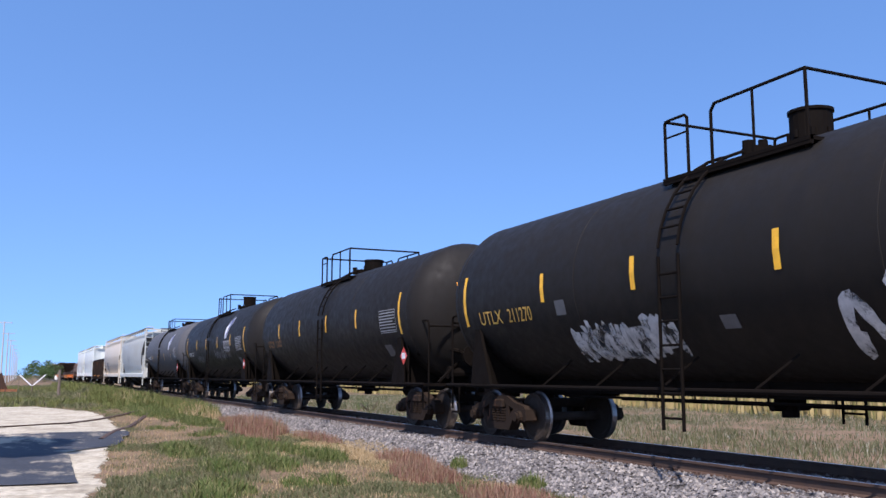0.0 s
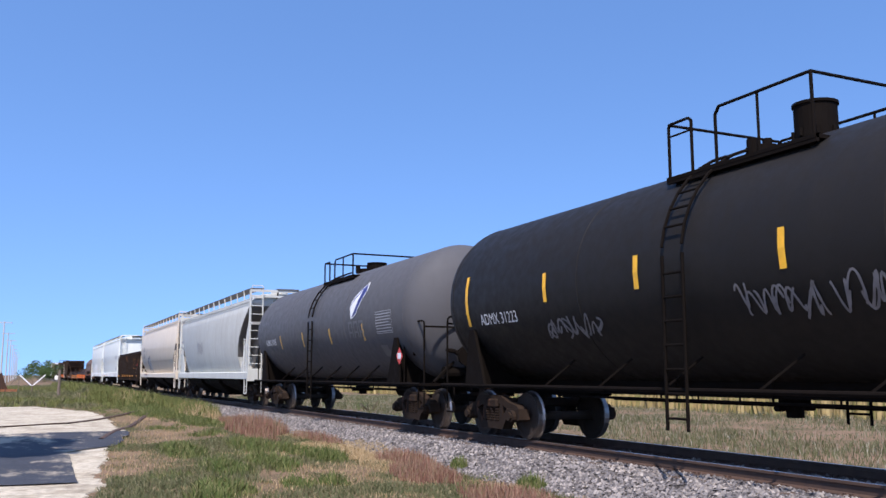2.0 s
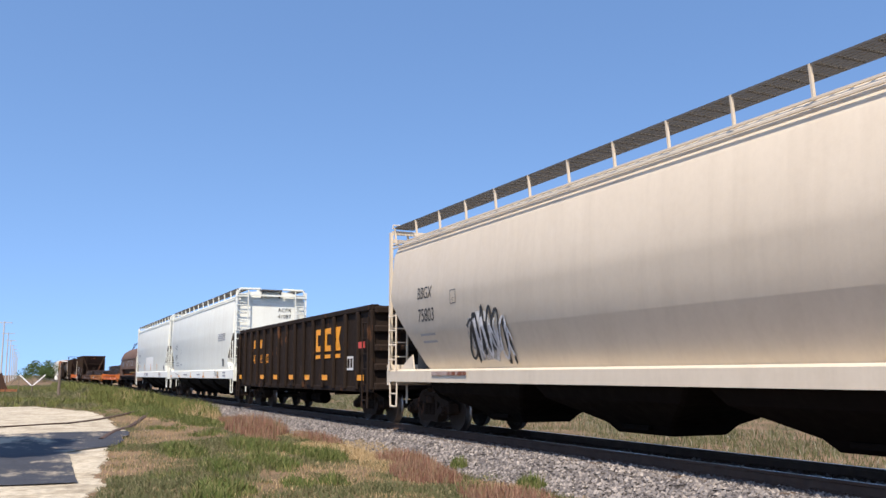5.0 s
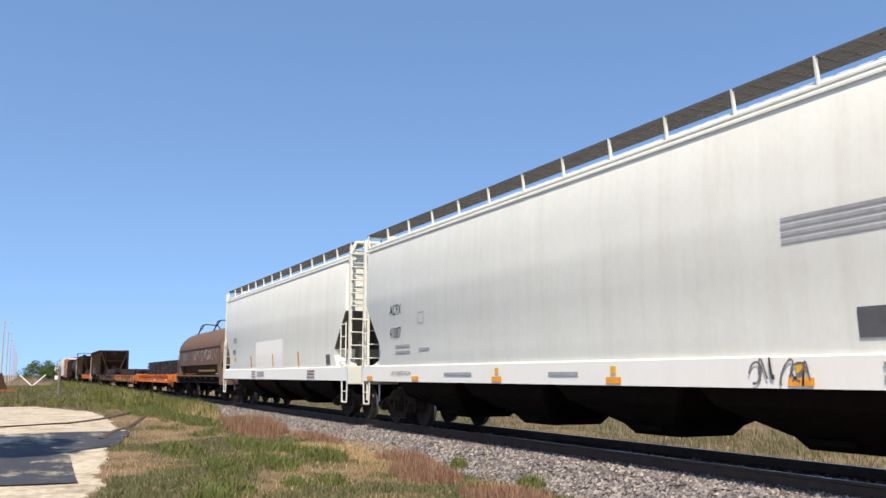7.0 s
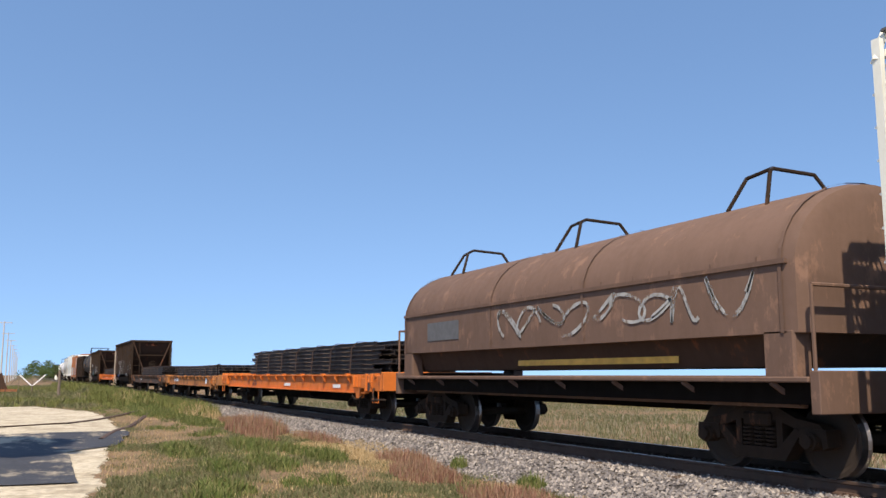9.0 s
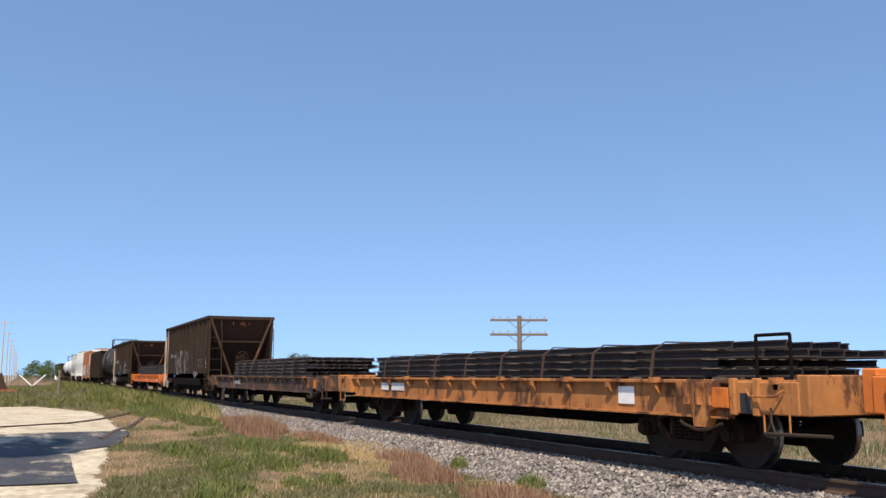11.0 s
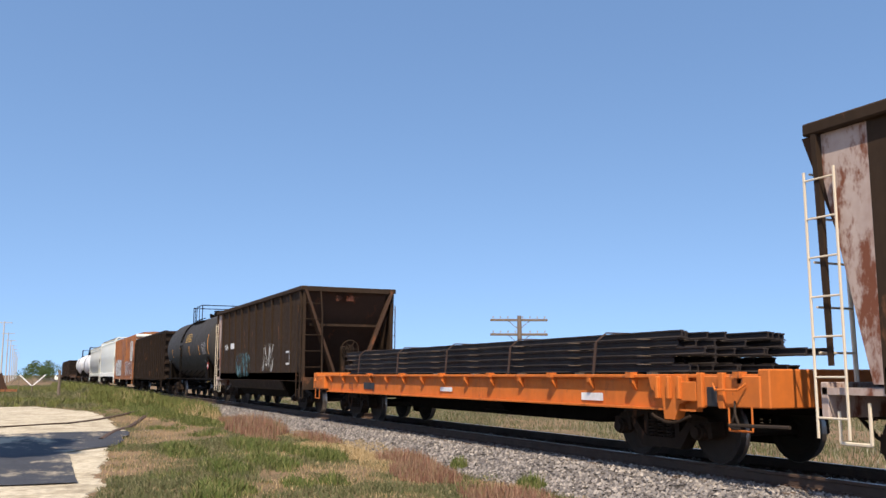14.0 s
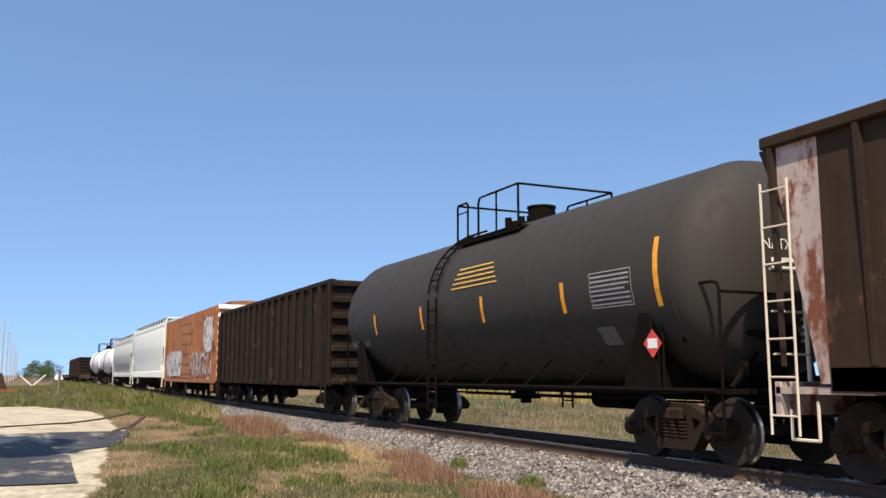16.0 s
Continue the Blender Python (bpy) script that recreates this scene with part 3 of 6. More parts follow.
# ---------------------------------------------------------------- covered hopper
def hopper_car(label, a, b, key, style="flow", patchy=False, marks=None, top=4.25, zsill=1.09):
    car, half = new_car("covered_hopper", label, a, b)
    e = half - 0.62                      # body end
    rise = 0.24 if style == "flow" else 0.30   # walkway above the eave
    top += 0.42 - rise
    w = 1.58
    bm = bmesh.new()
    lv = []
    if style == "flow":
        shape = [(1.10, 1.46, 0.95), (1.48, 1.55, 1.0), (1.8, 1.58, 1.22), (2.0, 1.59, 1.18), (2.5, 1.60, 0.70), (3.05, 1.60, 0.20), (3.3, 1.60, 0.2), (3.7, 1.59, 0.2), (top - 0.25, 1.55, 0.2), (top - 0.1, 1.49, 0.2), (top, 1.36, 0.2), (top + 0.14, 0.95, 0.2), (top + 0.2, 0.4, 0.2)]
    elif style == "barrel":
        shape = [(1.10, 1.10, 1.9), (1.30, 1.27, 2.0), (1.5, 1.38, 2.06), (2.0, 1.53, 2.05), (2.4, 1.59, 1.85), (2.8, 1.62, 1.55), (3.2, 1.62, 1.15), (3.5, 1.60, 0.8), (3.8, 1.57, 0.42), (top - 0.4, 1.52, 0.2), (top - 0.2, 1.44, 0.15), (top - 0.05, 1.28, 0.15), (top + 0.06, 0.9, 0.15), (top + 0.1, 0.4, 0.15)]
    else:
        shape = [(1.10, 1.10, 2.0), (1.46, 1.34, 1.66), (1.75, 1.45, 1.45), (2.19, 1.60, 1.12), (2.21, 1.607, 1.1), (2.6, 1.635, 0.62), (2.9, 1.64, 0.28), (3.1, 1.64, 0.14), (3.4, 1.61, 0.12), (top - 0.45, 1.55, 0.12), (top - 0.2, 1.44, 0.14), (top - 0.05, 1.28, 0.18), (top + 0.06, 0.9, 0.2), (top + 0.1, 0.4, 0.2)]
    for z, hw, inset in shape:
        lv.append((z, hw, -e + inset, e - inset))

    def side(y, z):
        for (z0, w0, _), (z1, w1, _) in zip(shape, shape[1:]):
            if z0 <= z <= z1:
                return w0 + (w1 - w0) * (z - z0) / (z1 - z0)
        return w
    loft(bm, lv, 0.06 if style == "flow" else 0.10, 3)
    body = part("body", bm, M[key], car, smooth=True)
    body.data.materials.append(M["slope_shade"])   # sloping end sheets, their shade put into the paint
    # faces that lean downward take the shade-dark paint
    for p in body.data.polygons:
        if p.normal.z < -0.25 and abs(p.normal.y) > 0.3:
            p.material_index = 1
    # side sills with end platforms
    for sx in (-1, 1):
        bm = bmesh.new()
        zs = 1.46 if style == "flow" else 1.34
        prism(bm, [(sx * 1.60, zsill), (sx * 1.60, zs), (sx * 1.50, zs + 0.04), (sx * 1.10, zs + 0.02), (sx * 1.10, zsill + 0.02)], "y", -e, e)
        part("side_sill", bm, M["fresh_white" if key == "white_paint" else key], car)
    bm = bmesh.new()
    box(bm, -0.3, 0.3, -half + 0.4, half - 0.4, 0.85, 1.15)
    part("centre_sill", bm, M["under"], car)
    for s in (-1, 1):
        bm = bmesh.new()
        a0, a1 = sorted((s * (e - 0.02), s * (e + 0.12)))
        box(bm, -1.6, 1.6, a0, a1, 1.0, 1.5, 0.01)
        a0, a1 = sorted((s * (e - 1.6), s * e))
        box(bm, -1.52, 1.52, a0, a1, 1.28, 1.34)
        part("end_sill", bm, M[key], car)
        # corner posts, ladders and plates
        zl = 1.5 if style == "flow" else 1.36
        for sx in (-1, 1):
            bm = bmesh.new()
            beam(bm, (sx * 1.54, s * (e + 0.04), zl), (sx * 1.54, s * (e + 0.04), top + rise - 0.1), 0.10, 0.07)
            part("corner_post", bm, M[key], car)
            bm = bmesh.new()
            rod(bm, (sx * 1.05, s * (e + 0.14), 0.55), (sx * 1.05, s * (e + 0.14), top + rise - 0.05), 0.028, 6)
            for k in range(9):
                z = 1.7 + k * (top - 1.8) / 8
                rod(bm, (sx * 1.05, s * (e + 0.12), z), (sx * 1.55, s * (e + 0.12), z), 0.017, 6)
                if style == "flow" and k > 4:
                    pipe(bm, [(sx * 1.5, s * (e + 0.1), z + 0.22), (sx * 1.45, s * (e + 0.06), z + 0.12), (sx * 1.12, s * (e + 0.06), z + 0.12)], 0.014)
            part("ladder", bm, M[key], car)
            bm = bmesh.new()           # short grab ladder on the side, by the corner
            for q in (0.08, 0.52):
                rod(bm, (sx * 1.62, s * (e - q), zl), (sx * 1.62, s * (e - q), 2.72), 0.02, 6)
            for k in range(4):
                rod(bm, (sx * 1.62, s * (e - 0.52), 1.62 + 0.35 * k), (sx * 1.62, s * (e - 0.08), 1.62 + 0.35 * k), 0.017, 6)
            part("grab_ladder", bm, M[key], car)
            bm = bmesh.new()           # step below the sill
            pipe(bm, [(sx * 1.58, s * (e - 0.5), zsill), (sx * 1.58, s * (e - 0.46), 0.5), (sx * 1.58, s * (e - 0.08), 0.5), (sx * 1.58, s * (e - 0.04), zsill)], 0.022)
            rod(bm, (sx * 1.58, s * (e - 0.48), 0.8), (sx * 1.58, s * (e - 0.06), 0.8), 0.016, 6)
            part("sill_step", bm, M[key], car)
            bm = bmesh.new()
            x0, x1 = sorted((sx * 1.47, sx * 1.50))
            if style == "barrel":      # tall tapered plate between post and sloping end
                prism(bm, [(s * (e - 0.02), zl - 0.02), (s * (e - 1.55), zl - 0.02), (s * (e - 0.36), 3.45), (s * (e - 0.12), 4.05), (s * (e - 0.02), 4.1)], "x", x0, x1)
            else:
                prism(bm, [(s * (e - 0.45), zl - 0.02), (s * (e - 1.35), zl - 0.02), (s * (e - 1.25), 1.72), (s * (e - 1.0), 1.62)], "x", x0, x1)
            part("corner_plate", bm, M[key], car)
        bm = bmesh.new()               # upright web in the middle of the end, under the slope
        a0, a1 = sorted((s * (e - 1.9), s * (e - 0.32)))
        box(bm, -0.16, 0.16, a0, a1, 1.3, 2.9)
        box(bm, 0.7, 0.82, a0, a1, 1.3, 2.9)
        box(bm, -0.95, -0.83, a0, a1, 1.3, 2.9)
        # the webs share the slope's painted-in shade
        part("end_web", bm, M["slope_shade"], car)
        bm = bmesh.new()
        beam(bm, (-1.5, s * e, top - 0.02), (1.5, s * e, top - 0.02), 0.1, 0.08)
        beam(bm, (-1.5, s * (e + 0.1), 3.3), (1.5, s * (e + 0.1), 3.3), 0.04, 0.04)
        part("end_frame", bm, M[key], car)
        for sx in (-1, 1):             # bent safety rail at the roof corner
            bm = bmesh.new()
            if style == "flow":
                pipe(bm, [(sx * 1.56, s * (e + 0.06), top - 0.1), (sx * 1.40, s * (e + 0.06), top + rise), (sx * 0.5, s * (e + 0.06), top + rise + 0.02)], 0.045)
            else:
                pipe(bm, [(sx * 1.5, s * (e + 0.06), top + rise), (sx * 1.48, s * (e + 0.05), top + rise + 0.1), (sx * 1.05, s * (e + 0.05), top + rise + 0.1), (sx * 1.0, s * (e + 0.06), top + rise)], 0.018)
                beam(bm, (0, s * (e + 0.06), top + rise - 0.1), (sx * 1.5, s * (e + 0.06), top + rise - 0.1), 0.06, 0.1)
            part("safety_rail", bm, M[key], car)
        bm = bmesh.new()
        box(bm, -0.45, 0.45, min(s * (e - 0.5), s * (e + 0.12)), max(s * (e - 0.5), s * (e + 0.12)), top + rise - 0.06, top + rise)
        for q in (-0.4, 0.4):
            beam(bm, (q, s * (e + 0.08), top + rise - 0.06), (q, s * (e - 0.2), top - 0.1), 0.05, 0.05)
        part("roof_step", bm, M["grating"], car, "grating step at the roof end")
        bm = bmesh.new()               # brake wheel and cylinder on the end platform
        rod(bm, (-0.75, s * (e - 0.45), 1.55), (-0.25, s * (e - 0.3), 1.6), 0.16, 12)
        rod(bm, (0.35, s * (e + 0.14), 2.1), (0.35, s * (e + 0.17), 2.1), 0.09, 10)
        ring = [(0.35 + 0.27 * math.cos(q * math.pi / 8), s * (e + 0.155), 2.1 + 0.27 * math.sin(q * math.pi / 8)) for q in range(17)]
        pipe(bm, ring, 0.02)
        for q in range(5):
            rod(bm, ring[q * 3], (0.35, s * (e + 0.155), 2.1), 0.014, 6)
        beam(bm, (0.35, s * (e + 0.05), 1.3), (0.35, s * (e + 0.05), 2.2), 0.1, 0.12)
        part("brake_gear", bm, M["under"], car)
        add_truck(car, s * (half - 1.95))
    # outlets
    n = 3 if style != "flow" else 4
    for k in range(n):
        yc = (k - (n - 1) / 2) * (2 * e - 4.4) / n * 1.06
        bm = bmesh.new()
        hw = (2 * e - 4.4) / n * 0.5
        loft(bm, [(0.30, 0.55, yc - hw * 0.34, yc + hw * 0.34), (0.46, 0.70, yc - hw * 0.40, yc + hw * 0.40), (0.85, 1.30, yc - hw * 0.86, yc + hw * 0.86), (1.15, 1.45, yc - hw, yc + hw)], 0.05, 1)
        box(bm, -0.75, 0.75, yc - 0.36, yc + 0.36, 0.38, 0.45)
        part("outlet_hopper", bm, M["under"], car, "discharge hopper below the sill, grimy and shade-dark")
    # roof: eave strips, hatches, running boards on posts
    bm = bmesh.new()
    for sx in (-1, 1):
        for z, x in ((top - 0.23, 1.555), (top - 0.13, 1.51)):
            beam(bm, (sx * x, -e + 0.1, z), (sx * x, e - 0.1, z), 0.04, 0.03)
    part("eave_strip", bm, M[key], car)
    for sx in (-1, 1):
        bm = bmesh.new()
        x0, x1 = (0.98, 1.5) if sx > 0 else (-1.5, -0.98)
        zt = top + rise
        for k in range(7):
            x = x0 + (x1 - x0) * k / 6
            beam(bm, (x, -e, zt), (x, e, zt), 0.022, 0.03)
        n2 = int(2 * e / 0.28)
        for k in range(n2 + 1):
            y = -e + 2 * e * k / n2
            beam(bm, (x0, y, zt), (x1, y, zt), 0.05, 0.022)
        part("running_board", bm, M["grating"], car, "steel grating walkway along the roof")
        n3 = 13
        for k in range(n3 + 1):
            bm = bmesh.new()
            y = -e + 0.1 + (2 * e - 0.2) * k / n3
            xo = sx * 1.5
            beam(bm, (sx * 1.46, y, top - 0.14), (xo, y, zt + 0.01), 0.03, 0.045)
            part("board_bracket", bm, M[key], car)
    for k in range(9):
        y = -e + 1.3 + (2 * e - 2.6) * k / 8
        bm = bmesh.new()
        rod(bm, (0, y, top + 0.15), (0, y, top + 0.34), 0.36, 12)
        part("roof_hatch", bm, M[key], car)
    if marks:
        marks(car, half, e, side)
    return car


# ---------------------------------------------------------------- gondolas and open hoppers
def gondola_car(label, a, b, z0, z1, marks=None, ribs=15, key="gondola"):
    car, half = new_car("gondola", label, a, b)
    e = half - 0.55
    w = 1.52
    for sx in (-1, 1):
        bm = bmesh.new()
        box(bm, sx * w - 0.02, sx * w + 0.02, -e, e, z0, z1)
        box(bm, sx * w - 0.09, sx * w + 0.11, -e, e, z1 - 0.14, z1, 0.015)
        box(bm, sx * w - 0.05, sx * w + 0.08, -e, e, z0, z0 + 0.14, 0.015)
        part("side_wall", bm, M[key], car)
        for k in range(ribs + 1):
            y = -e + 0.08 + (2 * e - 0.16) * k / ribs
            bm = bmesh.new()
            x0, x1 = sorted((sx * (w + 0.02), sx * (w + 0.13)))
            box(bm, x0, x1, y - 0.085, y + 0.085, z0 + 0.05, z1 - 0.14, 0.03)
            part("rib", bm, M[key], car)
    for s in (-1, 1):
        bm = bmesh.new()
        a0, a1 = sorted((s * e, s * (e - 0.06)))
        box(bm, -w, w, a0, a1, z0, z1 - 0.03)
        part("end_wall", bm, M[key], car)
        n = max(4, int((z1 - z0) / 0.42))
        for k in range(n):
            bm = bmesh.new()
            z = z0 + 0.15 + (z1 - z0 - 0.3) * k / (n - 1)
            b0, b1 = sorted((s * (e - 0.01), s * (e + 0.13)))
            box(bm, -w - 0.04, w + 0.04, b0, b1, z - 0.1, z + 0.1, 0.04)
            part("end_rib", bm, M[key], car)
        bm = bmesh.new()
        ladder(bm, s * (e - 0.3), -w - 0.16, 0.4, z1 - 0.35, 0.4, 0.4)
        part("ladder", bm, M[key], car)
        add_truck(car, s * (half - 2.0))
    bm = bmesh.new()
    box(bm, -w, w, -e, e, z0, z0 + 0.08)
    box(bm, -0.3, 0.3, -half + 0.4, half - 0.4, 0.72, z0)
    for k in range(7):
        y = -e + 1.4 + (2 * e - 2.8) * k / 6
        box(bm, -1.4, 1.4, y - 0.06, y + 0.06, z0 - 0.12, z0)
    rod(bm, (-0.7, -1.2, z0 - 0.28), (-0.7, -0.2, z0 - 0.28), 0.2, 10)
    rod(bm, (-0.5, 1.0, z0 - 0.25), (-0.5, 1.9, z0 - 0.25), 0.22, 10)
    part("underframe", bm, M["under"], car)
    if marks:
        marks(car, half, e, lambda y, z: w + 0.035)
    return car


def open_hopper(label, a, b, marks=None, pale=False):
    car, half = new_car("open_hopper", label, a, b)
    e = half - 0.5
    w, z0, z1 = 1.55, 1.05, 4.13
    for sx in (-1, 1):
        bm = bmesh.new()
        x0, x1 = sorted((sx * w - 0.02, sx * w + 0.02))
        prism(bm, [(-e, z0), (e - 0.75, z0), (e - 0.75, z1 - 0.1), (e - 0.75, z1), (-e, z1)], "x", x0, x1)
        box(bm, sx * w - 0.02, sx * w + 0.05, -e, e - 0.75, z0, z0 + 0.3, 0.02)
        part("side_wall", bm, M["brown_car"], car)
        bm = bmesh.new()
        prism(bm, [(sx * (w + 0.01), z0 + 0.01), (sx * (w - 0.05), z0 + 0.01), (sx * (w - 0.22), 0.74), (sx * (w - 0.15), 0.72)], "y", -e + 2.7, e - 2.7)
        part("lower_skirt", bm, M["brown_car"], car, "brown steel skirt that slants in below the sill")
        bm = bmesh.new()
        prism(bm, [(e - 0.75, z0 + 0.1), (e - 0.62, z0 + 0.1), (e - 0.02, z1 - 0.1), (e - 0.75, z1 - 0.1)], "x", x0, x1)
        part("end_gusset", bm, M["rust_pink" if pale else "brown_car"], car, "pale rust-streaked end gusset")
        bm = bmesh.new()
        box(bm, sx * w - 0.12, sx * w + 0.12, -e - 0.10, e + 0.05, z1 - 0.13, z1 + 0.02, 0.02)
        part("top_flange", bm, M["brown_car"], car)
        for k in range(12):
            y = -e + 0.1 + (2 * e - 0.2) * k / 11
            bm = bmesh.new()
            xo = sx * (w + 0.02)
            prism(bm, [(xo, z0 + 0.3), (xo + sx * 0.02, z0 + 0.3), (xo + sx * 0.09, z1 - 0.13), (xo, z1 - 0.13)], "y", y - 0.035, y + 0.035)
            part("rib", bm, M["brown_car"], car)
    for s in (-1, 1):
        key = "rust_pink" if (pale and s > 0) else "brown_car"
        bm = bmesh.new()               # sloping end sheet
        rings = []
        for k in range(13):            # hollowed sheet, dished in the middle
            x = (w - 0.03) * (k / 6 - 1)
            dish = 1 - (x / w) ** 2
            prof = [(e - 0.02 - 0.10 * dish, z1 - 0.06 - 0.05 * dish), (e - 0.10 - 0.22 * dish, z1 - 0.35), (e - 0.28 - 0.22 * dish, z1 - 0.75), (e - 0.62 - 0.16 * dish, z1 - 1.15), (e - 1.2 - 0.1 * dish, z1 - 1.75), (e - 1.75, z0 + 0.75), (e - 2.3, z0 + 0.04)]
            rings.append([(x, s * q, z) for q, z in prof] + [(x, s * (q - 0.05), z - 0.02) for q, z in prof[::-1]])
        ring_surface(bm, rings, True, True)
        part("end_slope", bm, M["end_rust"], car, "rust-brown dished end sheet", smooth=True)
        if s < 0:
            part("faded_emblem", box(bmesh.new(), -0.40, 0.45, -(e - 0.10), -(e - 0.13), z1 - 0.42, z1 - 0.24), M["worn_rust"], car, "worn orange remains of paint")
        bm = bmesh.new()
        beam(bm, (-w, s * e, z1 - 0.06), (w, s * e, z1 - 0.06), 0.1, 0.16)
        beam(bm, (-w + 0.3, s * (e - 0.42), z1 - 1.22), (w - 0.3, s * (e - 0.42), z1 - 1.22), 0.08, 0.08)
        part("end_beam", bm, M[key], car)
        for sx in (-1, 1):
            bm = bmesh.new()
            beam(bm, (sx * (w - 0.02), s * (e + 0.02), z1 - 0.1), (sx * 0.40, s * (e - 0.12), z0 + 0.06), 0.26, 0.09)
            part("end_brace", bm, M["end_rust"], car)
            bm = bmesh.new()
            if s < 0:
                beam(bm, (sx * (w - 0.02), s * (e - 0.02), z0), (sx * (w - 0.02), s * (e - 0.02), z1 - 0.1), 0.12, 0.10)
            beam(bm, (sx * (w - 0.14), s * (e - 0.08), z1 - 0.2), (sx * (w - 0.14), s * (e - 1.9), z0 + 0.3), 0.1, 0.1)
            part("corner_post", bm, M[key], car)
            bm = bmesh.new()
            ladder(bm, s * (e - 0.14), sx * (w + 0.10), 0.55, z1 - 0.55, 0.42, 0.45, 0.012)
            if sx < 0:                 # bent grab rail at the near corner of the end
                pipe(bm, [(-w + 0.55, s * (e + 0.10), z1 - 0.1), (-w + 0.60, s * (e + 0.14), z1 - 0.9), (-w + 0.62, s * (e + 0.12), z0 + 0.1)], 0.028)
                for k in range(5):
                    z = z0 + 0.45 + 0.52 * k
                    rod(bm, (-w + 0.02, s * (e + 0.1), z), (-w + 0.6, s * (e + 0.1), z), 0.014, 6)
            pipe(bm, [(sx * (w - 0.05), s * (e - 0.1), z0 - 0.2), (sx * (w - 0.05), s * (e - 0.1), 0.5), (sx * (w - 0.05), s * (e - 0.5), 0.5), (sx * (w - 0.05), s * (e - 0.5), z0 - 0.1)], 0.02)
            part("ladder", bm, M["tan_paint" if key == "rust_pink" else key], car)
        bm = bmesh.new()
        a0, a1 = sorted((s * (e - 1.3), s * (e + 0.08)))
        box(bm, -w, w, a0, a1, z0 - 0.02, z0 + 0.06)
        a0, a1 = sorted((s * e, s * (e + 0.1)))
        box(bm, -w, w, a0, a1, z0 - 0.28, z0 + 0.12, 0.01)
        part("end_platform", bm, M[key], car)
        bm = bmesh.new()               # brake wheel and cylinder
        ring = [(0.15 + 0.30 * math.cos(q * math.pi / 9), s * (e - 0.22), 2.1 + 0.30 * math.sin(q * math.pi / 9)) for q in range(19)]
        pipe(bm, ring, 0.022)
        for q in range(6):
            rod(bm, ring[q * 3], (0.15, s * (e - 0.22), 2.1), 0.014, 6)
        rod(bm, (0.15, s * (e - 0.4), 2.1), (0.15, s * (e - 0.24), 2.1), 0.16, 14)
        box(bm, -0.12, 0.02, min(s * (e - 0.5), s * (e - 0.3)), max(s * (e - 0.5), s * (e - 0.3)), 1.2, 2.2, 0.03)
        rod(bm, (0.15, s * (e - 0.75), 1.8), (0.15, s * (e - 0.2), 1.8), 0.05, 8)
        rod(bm, (0.5, s * (e - 0.9), 1.3), (0.5, s * (e - 0.4), 1.3), 0.15, 10)
        beam(bm, (0.15, s * (e - 0.4), 1.05), (0.15, s * (e - 0.4), 1.8), 0.08, 0.08)
        part("brake_gear", bm, M["truck"], car)
        add_truck(car, s * (half - 1.9))
    bm = bmesh.new()                   # discharge bays
    loft(bm, [(0.45, 1.0, -e + 3.4, e - 3.4), (1.06, 1.45, -e + 2.6, e - 2.6)], 0.05, 1)
    part("discharge_bay", bm, M["under"], car)
    bm = bmesh.new()
    box(bm, -0.3, 0.3, -half + 0.4, half - 0.4, 0.82, 1.03)
    part("centre_sill", bm, M["under"], car)
    if marks:
        marks(car, half, e, lambda y, z: w + 0.03)
    return car


# ---------------------------------------------------------------- flat cars with rails
RAIL_PITCH = 0.125


def rail_bundle(car_y, seed, half_len, z0, layers, across, drop=0.0, name="rail_load"):
    """A stack of rails: one bundle of layers, each rail a bar of its own outline."""
    rnd = random.Random(seed)
    prof = [(-0.062, 0), (0.062, 0), (0.062, 0.010), (0.010, 0.024), (0.010, 0.083), (0.033, 0.092), (0.033, 0.112), (-0.033, 0.112), (-0.033, 0.092), (-0.010, 0.083), (-0.010, 0.024), (-0.062, 0.010)]
    out = []
    for k in range(layers):
        z = z0 + k * RAIL_PITCH
        for i in range(across):
            bm = bmesh.new()
            x = (i - (across - 1) / 2) * (2.5 / across)
            dy = rnd.uniform(-0.25, 0.25) + 0.3 * math.sin(k * 2.1)
            ln = half_len + rnd.uniform(-0.5, 0.15) - 0.25 * (k % 2)
            prism(bm, [(x + u, z + v) for u, v in prof], "y", car_y - ln + dy, car_y + ln + dy)
            out.append(bm)
    return out


